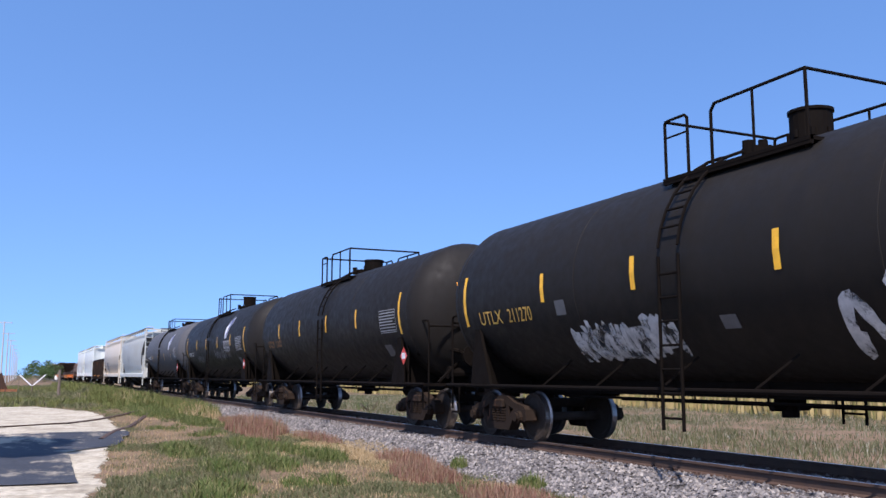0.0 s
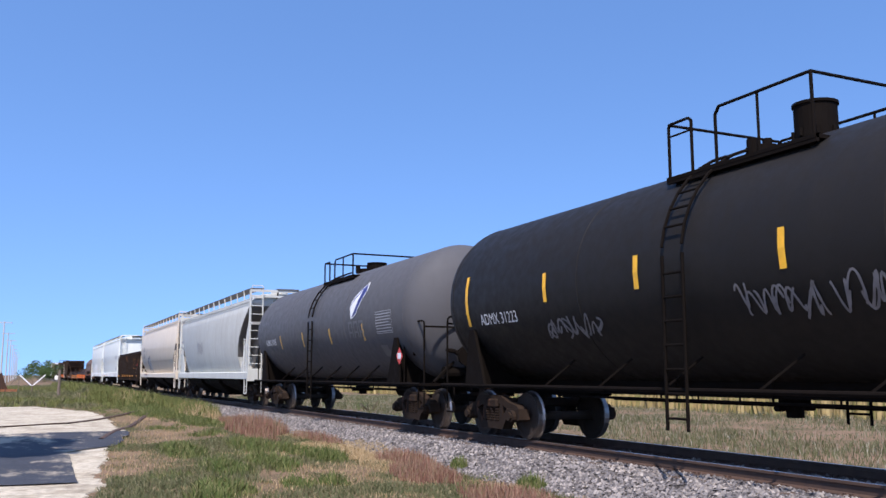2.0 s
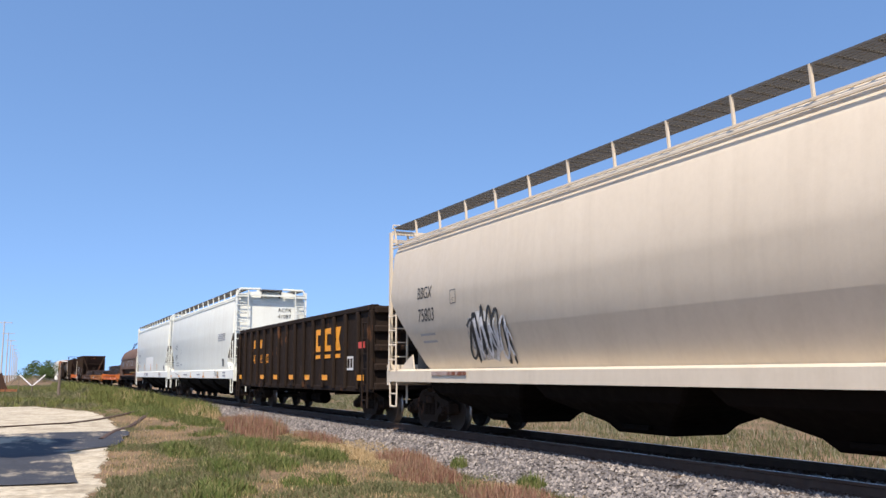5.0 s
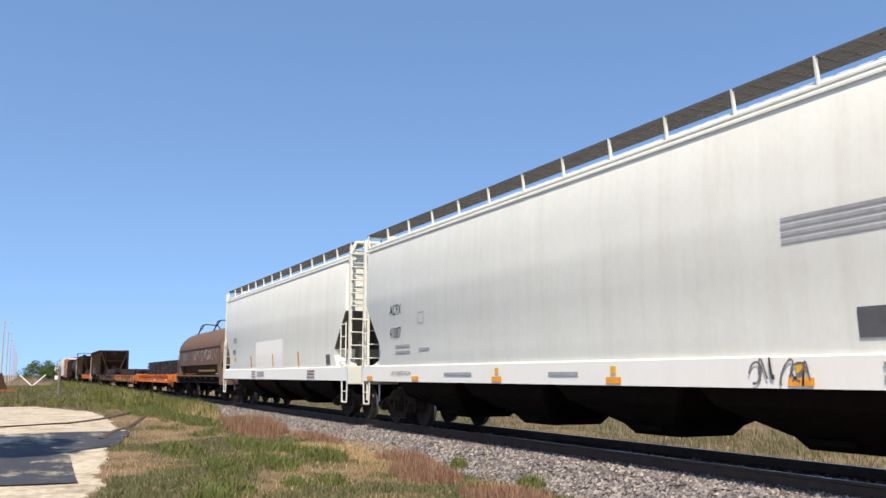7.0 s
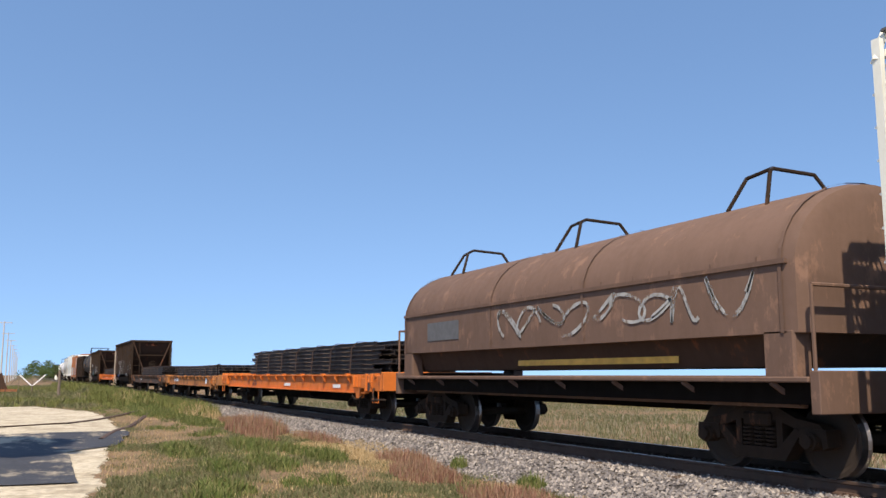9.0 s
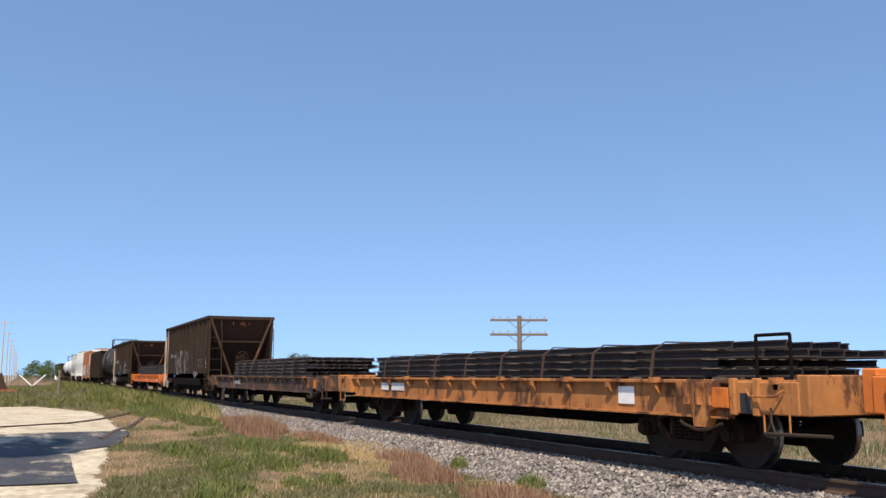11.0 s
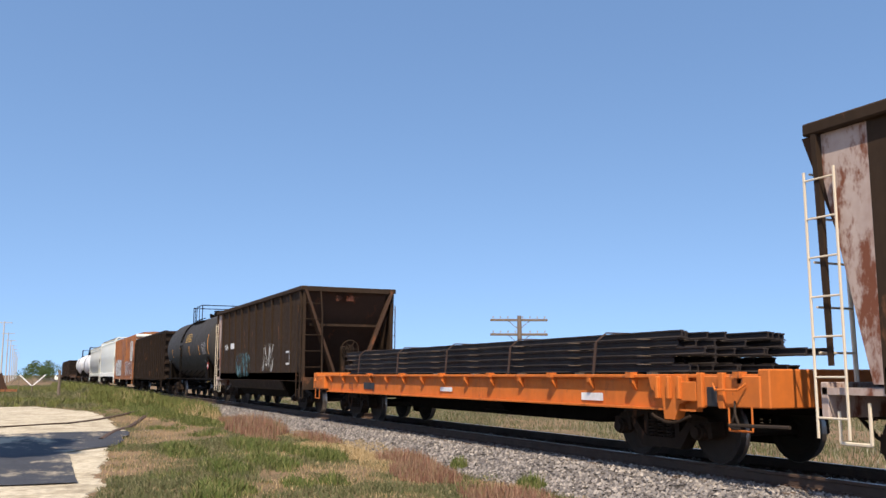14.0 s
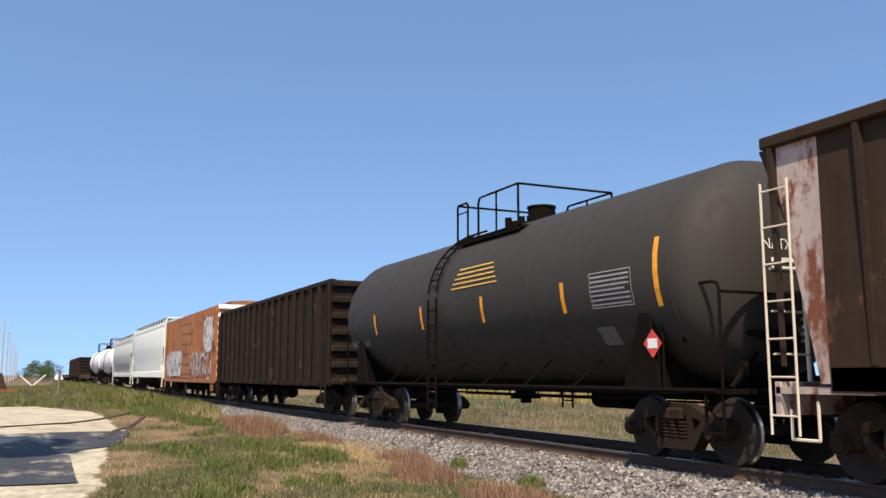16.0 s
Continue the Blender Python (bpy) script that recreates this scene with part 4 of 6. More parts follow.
def flat_car(label, a, b, key, layers=4, across=9, stakes=True, gusset=True, load=True, load_label="", z_deck=1.26, marks=None, load_span=None, straps=7, grab=False):
    car, half = new_car("flat_car", label, a, b)
    e = half - 0.5
    w = 1.55
    bm = bmesh.new()
    box(bm, -w + 0.1, w - 0.1, -e, e, z_deck - 0.08, z_deck - 0.02)
    part("deck", bm, M["tie"], car, "worn plank deck")
    for sx in (-1, 1):
        bm = bmesh.new()
        web = z_deck - 0.47
        o = [(-e, z_deck - 0.26), (-e, z_deck), (e, z_deck), (e, z_deck - 0.26), (e - 0.9, z_deck - 0.34), (e - 1.2, web), (-e + 1.2, web), (-e + 0.9, z_deck - 0.34)]
        x0, x1 = sorted((sx * (w - 0.12), sx * (w - 0.08)))
        prism(bm, o, "x", x0, x1)
        x0, x1 = sorted((sx * (w - 0.12), sx * w))
        box(bm, x0, x1, -e, e, z_deck - 0.05, z_deck, 0.008)
        box(bm, x0, x1, -e + 1.2, e - 1.2, web - 0.03, web)
        part("side_sill", bm, M[key], car)
        if gusset:
            n = int(2 * e / 1.15)
            for k in range(n + 1):
                y = -e + 0.35 + (2 * e - 0.7) * k / n
                bm = bmesh.new()
                x = sx * (w - 0.08)
                prism(bm, [(x, z_deck - 0.05), (x + sx * 0.10, z_deck - 0.05), (x + sx * 0.10, z_deck - 0.12), (x, z_deck - 0.24)], "y", y - 0.035, y + 0.035)
                x0, x1 = sorted((x + sx * 0.02, x + sx * 0.15))
                if k % 2 == 0:
                    box(bm, x0, x1, y - 0.06, y + 0.06, z_deck - 0.05, z_deck + 0.03)
                part("stake_pocket", bm, M[key], car)
    for s in (-1, 1):
        bm = bmesh.new()
        a0, a1 = sorted((s * (e - 0.05), s * (e + 0.14)))
        box(bm, -w, w, a0, a1, z_deck - 0.42, z_deck + 0.06, 0.015)
        a0, a1 = sorted((s * (e - 1.0), s * e))
        box(bm, -w - 0.02, -w + 0.1, a0, a1, z_deck - 0.42, z_deck - 0.02, 0.015)
        part("end_sill", bm, M[key], car)
        bm = bmesh.new()
        pipe(bm, [(-w - 0.02, s * (e - 0.15), z_deck - 0.4), (-w - 0.02, s * (e - 0.15), 0.55), (-w - 0.02, s * (e - 0.55), 0.55), (-w - 0.02, s * (e - 0.55), z_deck - 0.4)], 0.013)
        pipe(bm, [(-w - 0.05, s * (e - 0.2), z_deck - 0.12), (-w - 0.1, s * (e - 0.3), z_deck - 0.2), (-w - 0.1, s * (e - 0.7), z_deck - 0.2), (-w - 0.05, s * (e - 0.8), z_deck - 0.12)], 0.014)
        part("step", bm, M[key], car)
        if s < 0:
            if grab:
                bm = bmesh.new()
                pipe(bm, [(-w + 0.1, s * (e - 0.2), z_deck), (-w + 0.1, s * (e - 0.2), z_deck + 0.55), (-w + 0.1, s * (e - 0.75), z_deck + 0.55), (-w + 0.1, s * (e - 0.75), z_deck)], 0.022)
                part("hand_grab", bm, M["under"], car)
            # cast block over the bolster, with its chain, worn plate and hand-brake lever
            yc = s * (e - 1.75)
            bm = bmesh.new()
            prism(bm, [(yc - 0.42, z_deck - 0.02), (yc + 0.40, z_deck - 0.02), (yc + 0.34, z_deck - 0.2), (yc + 0.10, z_deck - 0.34), (yc + 0.06, z_deck - 0.62), (yc - 0.16, z_deck - 0.62), (yc - 0.26, z_deck - 0.40), (yc - 0.42, z_deck - 0.36)], "x", -w - 0.03, -w + 0.12)
            for q in (-0.3, -0.08, 0.16):
                box(bm, -w - 0.09, -w - 0.02, yc + q - 0.03, yc + q + 0.03, z_deck - 0.34, z_deck - 0.03, 0.01)
            part("bolster_end", bm, M[key], car, "chipped cast block at the bolster")
            bm = bmesh.new()
            box(bm, -w - 0.045, -w - 0.02, s * (e - 1.30) - 0.17, s * (e - 1.30) + 0.17, z_deck - 0.36, z_deck - 0.10, 0.008)
            part("side_plate", bm, M["orange"], car, "brighter orange plate")
            bm = bmesh.new()
            for q in (-0.2, 0.2):
                box(bm, -w - 0.06, -w + 0.02, s * (e - 0.85) + q - 0.05, s * (e - 0.85) + q + 0.05, z_deck - 0.44, z_deck + 0.02, 0.01)
            part("post_socket", bm, M[key], car)
            bm = bmesh.new()
            pts = [(-w - 0.05 - 0.02 * (k % 2), yc - 0.5 + 0.10 * k, z_deck - 0.56 - 0.10 * math.sin(math.pi * k / 8)) for k in range(9)]
            pipe(bm, pts, 0.022)
            part("chain", bm, M["truck"], car, "rusty brake chain")
            bm = bmesh.new()
            pipe(bm, [(-w - 0.04, s * (e - 0.42), z_deck - 0.34), (-w - 0.08, s * (e - 0.38), z_deck - 0.5), (-w - 0.08, s * (e - 0.48), z_deck - 0.66), (-w - 0.08, s * (e - 0.30), z_deck - 0.68), (-w - 0.08, s * (e - 0.38), z_deck - 0.5)], 0.016)
            rod(bm, (-w - 0.08, s * (e - 0.5), z_deck - 0.64), (-w - 0.08, s * (e + 0.5), z_deck - 0.62), 0.022, 6)
            part("uncoupling_lever", bm, M["wheel"], car, "bent steel uncoupling lever")
            # slot in the end sill: its shade is painted as a black block
            bm = bmesh.new()
            box(bm, -w - 0.025, -w + 0.02, s * (e - 0.85) - 0.1, s * (e - 0.85) + 0.1, z_deck - 0.42, z_deck - 0.16, 0.01)
            part("pocket", bm, M["mark_black"], car, "black plate standing in for a shaded slot in the end sill")
        add_truck(car, s * (half - 3.0))
    bm = bmesh.new()
    box(bm, -0.35, 0.35, -half + 0.4, half - 0.4, 0.72, z_deck - 0.1)
    prism(bm, [(-e + 4.0, 0.75), (-e + 5.0, 0.42), (e - 5.0, 0.42), (e - 4.0, 0.75)], "x", -0.36, 0.36)
    for k in range(9):
        y = -e + 1 + (2 * e - 2) * k / 8
        box(bm, -w + 0.14, w - 0.14, y - 0.05, y + 0.05, z_deck - 0.3, z_deck - 0.09)
    rod(bm, (-0.75, -1.6, 0.72), (-0.75, -0.6, 0.72), 0.2, 10)
    part("underframe", bm, M["under"], car)
    if marks:
        marks(car, half, e, lambda y, z: w - 0.075)
    # the load: rails on timber dunnage, held by straps
    if load:
        la, lb = load_span
        y0, hl = SPEED * (la + lb) / 2 - 4.0, SPEED * (lb - la) / 2
        ld = thing("rail_stack", load_label or "stack of dark steel rails strapped on a flat car", "rail stack", "loads on flat cars", (HALF, y0, z_deck - 0.02))
        CARS.append((ld, y0))
        for j in range(8):
            y = -hl * 0.9 + 1.8 * hl * j / 7
            bm = bmesh.new()
            box(bm, -1.3, 1.3, y - 0.06, y + 0.06, 0.0, 0.05)
            part("dunnage", bm, M["tie"], ld)
        for bm in rail_bundle(0, int(la * 100), hl, 0.05, layers, across):
            part("rail", bm, M["cargo_rail"], ld)
        hgt = 0.05 + layers * RAIL_PITCH
        for j in range(straps):
            y = -hl * 0.72 + 1.5 * hl * j / max(1, straps - 1)
            bm = bmesh.new()
            path = [(-1.36, y + 0.05, -0.2), (-1.34, y - 0.06, hgt * 0.8), (-1.2, y - 0.16, hgt + 0.01), (1.2, y - 0.16, hgt + 0.01), (1.34, y - 0.06, hgt * 0.8), (1.36, y, 0)]
            for p, q in zip(path, path[1:]):
                beam(bm, p, q, 0.05, 0.02)
            part("strap", bm, M["strap"], ld, "rusty steel tie-down")
        for k in range(layers - 1):
            for j in range(8):
                y = -hl * 0.88 + 1.76 * hl * j / 7
                bm = bmesh.new()
                box(bm, -1.36, 1.3, y - 0.05, y + 0.05, 0.05 + (k + 1) * RAIL_PITCH - 0.012, 0.05 + (k + 1) * RAIL_PITCH)
                part("spacer", bm, M["pole_wood"], ld, "timber spacer between layers")
    return car


# ---------------------------------------------------------------- coil car and boxcar
def coil_car(label, a, b):
    car, half = new_car("coil_car", label, a, b)
    e = half - 0.6
    bm = bmesh.new()
    sec = [(1.5 * math.cos(math.pi * k / 16), 2.55 + 1.15 * math.sin(math.pi * k / 16)) for k in range(17)]
    sec = [(1.5, 1.75)] + sec + [(-1.5, 1.75)]
    rings = []
    for y, sc in ((-e + 0.12, 0.90), (-e + 0.2, 0.98), (-e + 0.35, 1.0), (e - 0.35, 1.0), (e - 0.2, 0.98), (e - 0.12, 0.90)):
        rings.append([(x * sc, y, 1.75 + (z - 1.75) * sc) for x, z in sec])
    ring_surface(bm, rings, True, True)
    part("hood", bm, M["coil_brown"], car, "faded brown rounded steel coil hood", smooth=True)
    for y in (-e + 0.4, -1.6, 1.6, e - 0.4):
        bm = bmesh.new()
        ring_surface(bm, [[(x * 1.012, y + d, 1.75 + (z - 1.75) * 1.012) for x, z in sec] for d in (-0.03, 0.03)], False)
        part("hood_rib", bm, M["coil_brown"], car)
    for sx in (-1, 1):
        bm = bmesh.new()
        beam(bm, (sx * 1.51, -e + 0.3, 2.62), (sx * 1.51, e - 0.3, 2.62), 0.05, 0.06)
        for k in range(14):
            y = -e + 0.8 + (2 * e - 1.6) * k / 13
            rod(bm, (sx * 1.46, y, 2.62), (sx * 1.46, y, 2.72), 0.03, 6)
        part("hood_flange", bm, M["coil_brown"], car)
    for y in (-e + 1.6, 0, e - 1.6):   # lifting gear on the hood
        bm = bmesh.new()
        pipe(bm, [(-0.75, y - 0.3, 3.5), (-0.55, y - 0.2, 4.05), (-0.3, y, 4.15), (-0.3, y + 0.5, 4.1), (-0.6, y + 0.6, 3.6)], 0.03)
        pipe(bm, [(0.75, y - 0.3, 3.5), (0.4, y - 0.1, 4.1), (-0.3, y, 4.15)], 0.03)
        part("lifting_bracket", bm, M["truck"], car)
    flat = lambda a, b: 1.5
    part("graffiti", scrawl(71, -e + 0.9, 1.2, 1.95, 2.5, flat, 0.06, 9), M["worn_spray"], car, "worn pale sprayed letters")
    part("data_patch", bars([(3.0, 4.6, 2.0, 2.4)], flat), M["mark_dim"], car)
    bm = bmesh.new()
    loft(bm, [(1.35, 1.15, -e + 0.5, e - 0.5), (1.76, 1.32, -e + 0.3, e - 0.3)], 0.03, 1)
    part("trough", bm, M["end_rust"], car, "dark trough below the hood")
    part("painted_band", bars([(-3.6, 1.0, 1.42, 1.52)], lambda a, b: 1.22), M["mark_yellow"], car, "faded yellow painted band")
    for s in (-1, 1):
        for sx in (-1, 1):
            bm = bmesh.new()
            a0, a1 = sorted((s * (e - 0.25), s * (e - 0.75)))
            x0, x1 = sorted((sx * 1.2, sx * 1.5))
            box(bm, x0, x1, a0, a1, 1.2, 1.8, 0.03)
            part("hood_support", bm, M["coil_brown"], car)
    for sx in (-1, 1):
        bm = bmesh.new()
        x0, x1 = sorted((sx * 1.20, sx * 1.58))
        box(bm, x0, x1, -e, e, 1.16, 1.23, 0.015)
        x0, x1 = sorted((sx * 1.15, sx * 1.22))
        box(bm, x0, x1, -e + 0.4, e - 0.4, 0.85, 1.2, 0.01)
        part("side_sill", bm, M["coil_brown"], car)
        for k in range(8):
            y = -e + 0.6 + (2 * e - 1.2) * k / 7
            bm = bmesh.new()
            beam(bm, (sx * 1.54, y, 1.16), (sx * 1.2, y - 0.12, 0.9), 0.05, 0.06)
            part("walkway_bracket", bm, M["coil_brown"], car)
    for s in (-1, 1):
        bm = bmesh.new()
        a0, a1 = sorted((s * e, s * (e + 0.14)))
        box(bm, -1.55, 1.55, a0, a1, 0.8, 1.3, 0.01)
        pipe(bm, [(-1.5, s * (e + 0.05), 1.3), (-1.5, s * (e + 0.05), 2.3), (1.5, s * (e + 0.05), 2.3), (1.5, s * (e + 0.05), 1.3)], 0.025)
        part("end_sill", bm, M["coil_brown"], car)
        add_truck(car, s * (half - 1.9))
    bm = bmesh.new()
    box(bm, -1.4, 1.4, -e, e, 0.9, 1.2)
    box(bm, -0.3, 0.3, -half + 0.4, half - 0.4, 0.72, 0.9)
    part("underframe", bm, M["under"], car)
    return car


def box_car(label, a, b, key="boxcar_orange", marks=None):
    car, half = new_car("boxcar", label, a, b)
    e = half - 0.55
    w = 1.55
    bm = bmesh.new()
    loft(bm, [(0.95, w, -e, e), (4.55, w, -e, e), (4.75, 0.9, -e, e), (4.8, 0.2, -e, e)], 0.03, 1)
    part("body", bm, M[key], car)
    for sx in (-1, 1):
        for k in range(19):
            bm = bmesh.new()
            y = -e + 0.1 + (2 * e - 0.2) * k / 18
            if abs(y) < 1.6:
                bm.free()
                continue
            x0, x1 = sorted((sx * w, sx * (w + 0.05)))
            box(bm, x0, x1, y - 0.06, y + 0.06, 1.0, 4.5, 0.015)
            part("side_post", bm, M[key], car)
        bm = bmesh.new()
        x0, x1 = sorted((sx * (w + 0.01), sx * (w + 0.09)))
        box(bm, x0, x1, -1.5, 1.5, 1.05, 4.4, 0.02)
        door = part("sliding_door", bm, M[key], car)
        for k in range(6):
            part("door_rib", box(bmesh.new(), x0 - 0.02, x1 + 0.02, -1.45, 1.45, 1.3 + k * 0.55, 1.36 + k * 0.55), M[key], door)
        bm = bmesh.new()
        box(bm, x0 - 0.02, x1 + 0.02, -e, e, 0.86, 1.02, 0.01)
        part("side_sill", bm, M[key], car)
    for s in (-1, 1):
        bm = bmesh.new()
        for k in range(9):
            a0, a1 = sorted((s * e, s * (e + 0.09)))
            box(bm, -w + 0.05, w - 0.05, a0, a1, 1.15 + k * 0.4, 1.38 + k * 0.4, 0.04)
        part("end_wall", bm, M["fresh_white" if s < 0 and key == "boxcar_orange" else key], car, "ribbed steel end")
        bm = bmesh.new()
        ladder(bm, s * (e - 0.3), -w - 0.08, 0.5, 4.5, 0.42, 0.4)
        part("ladder", bm, M[key], car)
        add_truck(car, s * (half - 2.0))
    bm = bmesh.new()
    box(bm, -0.35, 0.35, -half + 0.4, half - 0.4, 0.7, 0.95)
    part("underframe", bm, M["under"], car)
    if marks:
        marks(car, half, e, lambda y, z: w + 0.06)
    return car


# ---------------------------------------------------------------- ground, ballast and track
def grained(name, stops, scale, fine, rough=0.95, bump_s=0.6, dist=0.05):
    m, nt, b = tree_of(name)
    c1 = ramp(nt, noise_of(nt, scale, 8, rough=0.65), stops)
    c2 = ramp(nt, noise_of(nt, fine, 6), [(0.3, (0.55, 0.55, 0.55)), (0.7, (1.15, 1.15, 1.15))])
    nt.links.new(mix(nt, 1.0, c1, c2, "MULTIPLY"), b.inputs["Base Color"])
    b.inputs["Roughness"].default_value = rough
    b.inputs["Specular IOR Level"].default_value = 0.15
    bump(nt, noise_of(nt, fine * 0.7, 6), b, bump_s, dist)
    return m


def islands(name, stops, rough=0.8, translucent=False):
    """A colour for each loose piece of one mesh."""
    m, nt, b = tree_of(name)
    g = nt.nodes.new("ShaderNodeNewGeometry")
    nt.links.new(ramp(nt, g.outputs["Random Per Island"], stops), b.inputs["Base Color"])
    b.inputs["Roughness"].default_value = rough
    b.inputs["Specular IOR Level"].default_value = 0.2
    return m


M["soil"] = grained("soil", [(0.30, (0.085, 0.083, 0.036)), (0.42, (0.150, 0.110, 0.060)), (0.56, (0.225, 0.148, 0.090)), (0.8, (0.30, 0.205, 0.13))], 0.45, 11)
M["limestone"] = grained("limestone", [(0.28, (0.25, 0.20, 0.14)), (0.42, (0.42, 0.36, 0.26)), (0.55, (0.52, 0.455, 0.34)), (0.72, (0.58, 0.515, 0.395))], 1.1, 7)
M["ballast_bed"] = grained("ballast_bed", [(0.3, (0.0608, 0.0547, 0.0517)), (0.5, (0.114, 0.103, 0.095)), (0.7, (0.16, 0.141, 0.125))], 2.0, 22, 0.95, 1.0, 0.06)
M["stone"] = islands("stone", [(0.0, (0.0836, 0.076, 0.0745)), (0.45, (0.167, 0.152, 0.144)), (0.8, (0.243, 0.22, 0.201)), (1.0, (0.365, 0.327, 0.289))], 0.9)
M["grass"] = islands("grass", [(0.0, (0.062, 0.078, 0.030)), (0.4, (0.096, 0.106, 0.046)), (0.75, (0.140, 0.134, 0.066)), (1.0, (0.22, 0.18, 0.105))])
M["verge"] = islands("verge", [(0.0, (0.066, 0.078, 0.034)), (0.4, (0.096, 0.105, 0.048)), (0.8, (0.140, 0.134, 0.072)), (1.0, (0.319, 0.296, 0.228))])
M["lush"] = islands("lush", [(0.0, (0.056, 0.084, 0.020)), (0.5, (0.090, 0.118, 0.030)), (0.8, (0.14, 0.145, 0.050)), (1.0, (0.22, 0.19, 0.09))])
M["lush_far"] = islands("lush_far", [(0.0, (0.076, 0.095, 0.0228)), (0.6, (0.122, 0.133, 0.038)), (1.0, (0.182, 0.167, 0.0608))])
M["straw"] = islands("straw", [(0.0, (0.264, 0.184, 0.088)), (0.5, (0.368, 0.264, 0.136)), (1.0, (0.44, 0.344, 0.2))])
M["weed"] = islands("weed", [(0.0, (0.145, 0.070, 0.048)), (0.5, (0.24, 0.125, 0.085)), (0.8, (0.33, 0.215, 0.14)), (1.0, (0.14, 0.135, 0.06))])
M["corn"] = islands("corn", [(0.0, (0.16, 0.16, 0.056)), (0.4, (0.304, 0.232, 0.096)), (1.0, (0.4, 0.312, 0.144))])
M["leaf"] = islands("leaf", [(0.0, (0.0304, 0.057, 0.0152)), (0.6, (0.057, 0.0912, 0.0228)), (1.0, (0.0912, 0.122, 0.038))])

rng = np.random.default_rng(7)


def road_edge(y):
    return float(np.interp(y, [8, 14.4, 16, 17.7, 19.9, 23.6, 27.8, 29.4, 33.8, 40, 46.3, 51.4, 55.6, 56.2], [-0.4, 0.94, 1.34, 1.42, 1.64, 1.99, 2.48, 3.03, 3.09, 3.31, 3.05, 1.99, 0.69, -30]))


def land_height(x, y):
    """Gentle unevenness, with a bank of earth beside the track further off."""
    z = GROUND + 0.05 * math.sin(x * 0.7 + 1.0) * math.sin(y * 0.23)
    z += 0.06 * noise.noise(Vector((x * 0.25, y * 0.25, 0.0)))
    far = min(1.0, max(0.0, (y - 34) / 26))
    z += 0.42 * far * math.exp(-((x - 5.4) / 1.7) ** 2)
    return z


xs = sorted({-2500, -900, -300, -120, -60, -40, -30, *range(-24, 60, 1), 70, 90, 120, 200, 400, 900, 2500})
ys = sorted({-900, -300, -100, -50, -30, -20, *range(-12, 90, 1), *range(90, 260, 10), 300, 400, 600, 1000, 2000, 4000})
bm = bmesh.new()
grid = [[bm.verts.new((x, y, land_height(x, y) if abs(x) < 100 and y < 250 else GROUND)) for y in ys] for x in xs]
for i in range(len(xs) - 1):
    for j in range(len(ys) - 1):
        bm.faces.new((grid[i][j], grid[i + 1][j], grid[i + 1][j + 1], grid[i][j + 1]))
ground = part("ground", bm, M["soil"], None, "dry grassy earth with bare brown patches", True)
tagged(ground, "", "ground", "", "structure")

# limestone road, a sheet that follows the ground
bm = bmesh.new()
cols = []
for y in np.arange(-12, 56.2, 0.12):
    e = road_edge(y) + 0.22 * noise.noise(Vector((0.6 * y, 3.1, 0))) + 0.20 * noise.noise(Vector((2.3 * y, 9.1, 0))) + 0.10 * noise.noise(Vector((7.0 * y, 4.1, 0)))
    e = max(e, -29)
    row = []
    for k in range(28):
        x = -30 + (e + 30) * (1 - (1 - k / 27) ** 2)
        row.append(bm.verts.new((x, y, land_height(x, y) + (0.02 if k < 27 else -0.03))))
    cols.append(row)
for a, b in zip(cols, cols[1:]):
    for k in range(27):
        bm.faces.new((a[k], a[k + 1], b[k + 1], b[k]))
road = part("road", bm, M["limestone"], None, "pale crushed limestone road surface", True)
tagged(road, "", "road", "", "structure")

# asphalt pad across the road
M["asphalt"] = grained("asphalt", [(0.3, (0.044, 0.0464, 0.0544)), (0.5, (0.056, 0.0592, 0.068)), (0.7, (0.0704, 0.072, 0.08))], 0.6, 18, 0.8, 0.3, 0.01)
nt = M["asphalt"].node_tree                  # pale limestone dust trodden over the asphalt
dusted = nt.nodes["Principled BSDF"].inputs["Base Color"]
old = dusted.links[0].from_socket
dust = ramp(nt, noise_of(nt, 0.55, 9, (1, 0.45, 1), 0.72), [(0.50, (0, 0, 0)), (0.60, (1, 1, 1))])
nt.links.new(mix(nt, dust, old, (0.36, 0.31, 0.23)), dusted)
bm = bmesh.new()
cols = []
for y in np.arange(16.6, 30.1, 0.5):
    e = float(np.interp(y, [16.6, 23, 25, 30], [0.98, 1.08, 2.4, 3.2])) + (0.07 if y < 23.5 else 0.4) * noise.noise(Vector((1.7 * y, 5.1, 0)))
    cols.append([bm.verts.new((x, y - (0.4 if y < 17 else 0) * max(0, -x) / 8, land_height(x, y) + (0.045 if k else 0.0))) for k, x in enumerate([-30] + list(np.linspace(-20, e - 0.02, 22)))])
for a, b in zip(cols, cols[1:]):
    for k in range(22):
        bm.faces.new((a[k], a[k + 1], b[k + 1], b[k]))
pad = part("asphalt_pad", bm, M["asphalt"], None, "smooth dark blue-grey asphalt pad", True)
tagged(pad, "", "pavement", "", "structure")

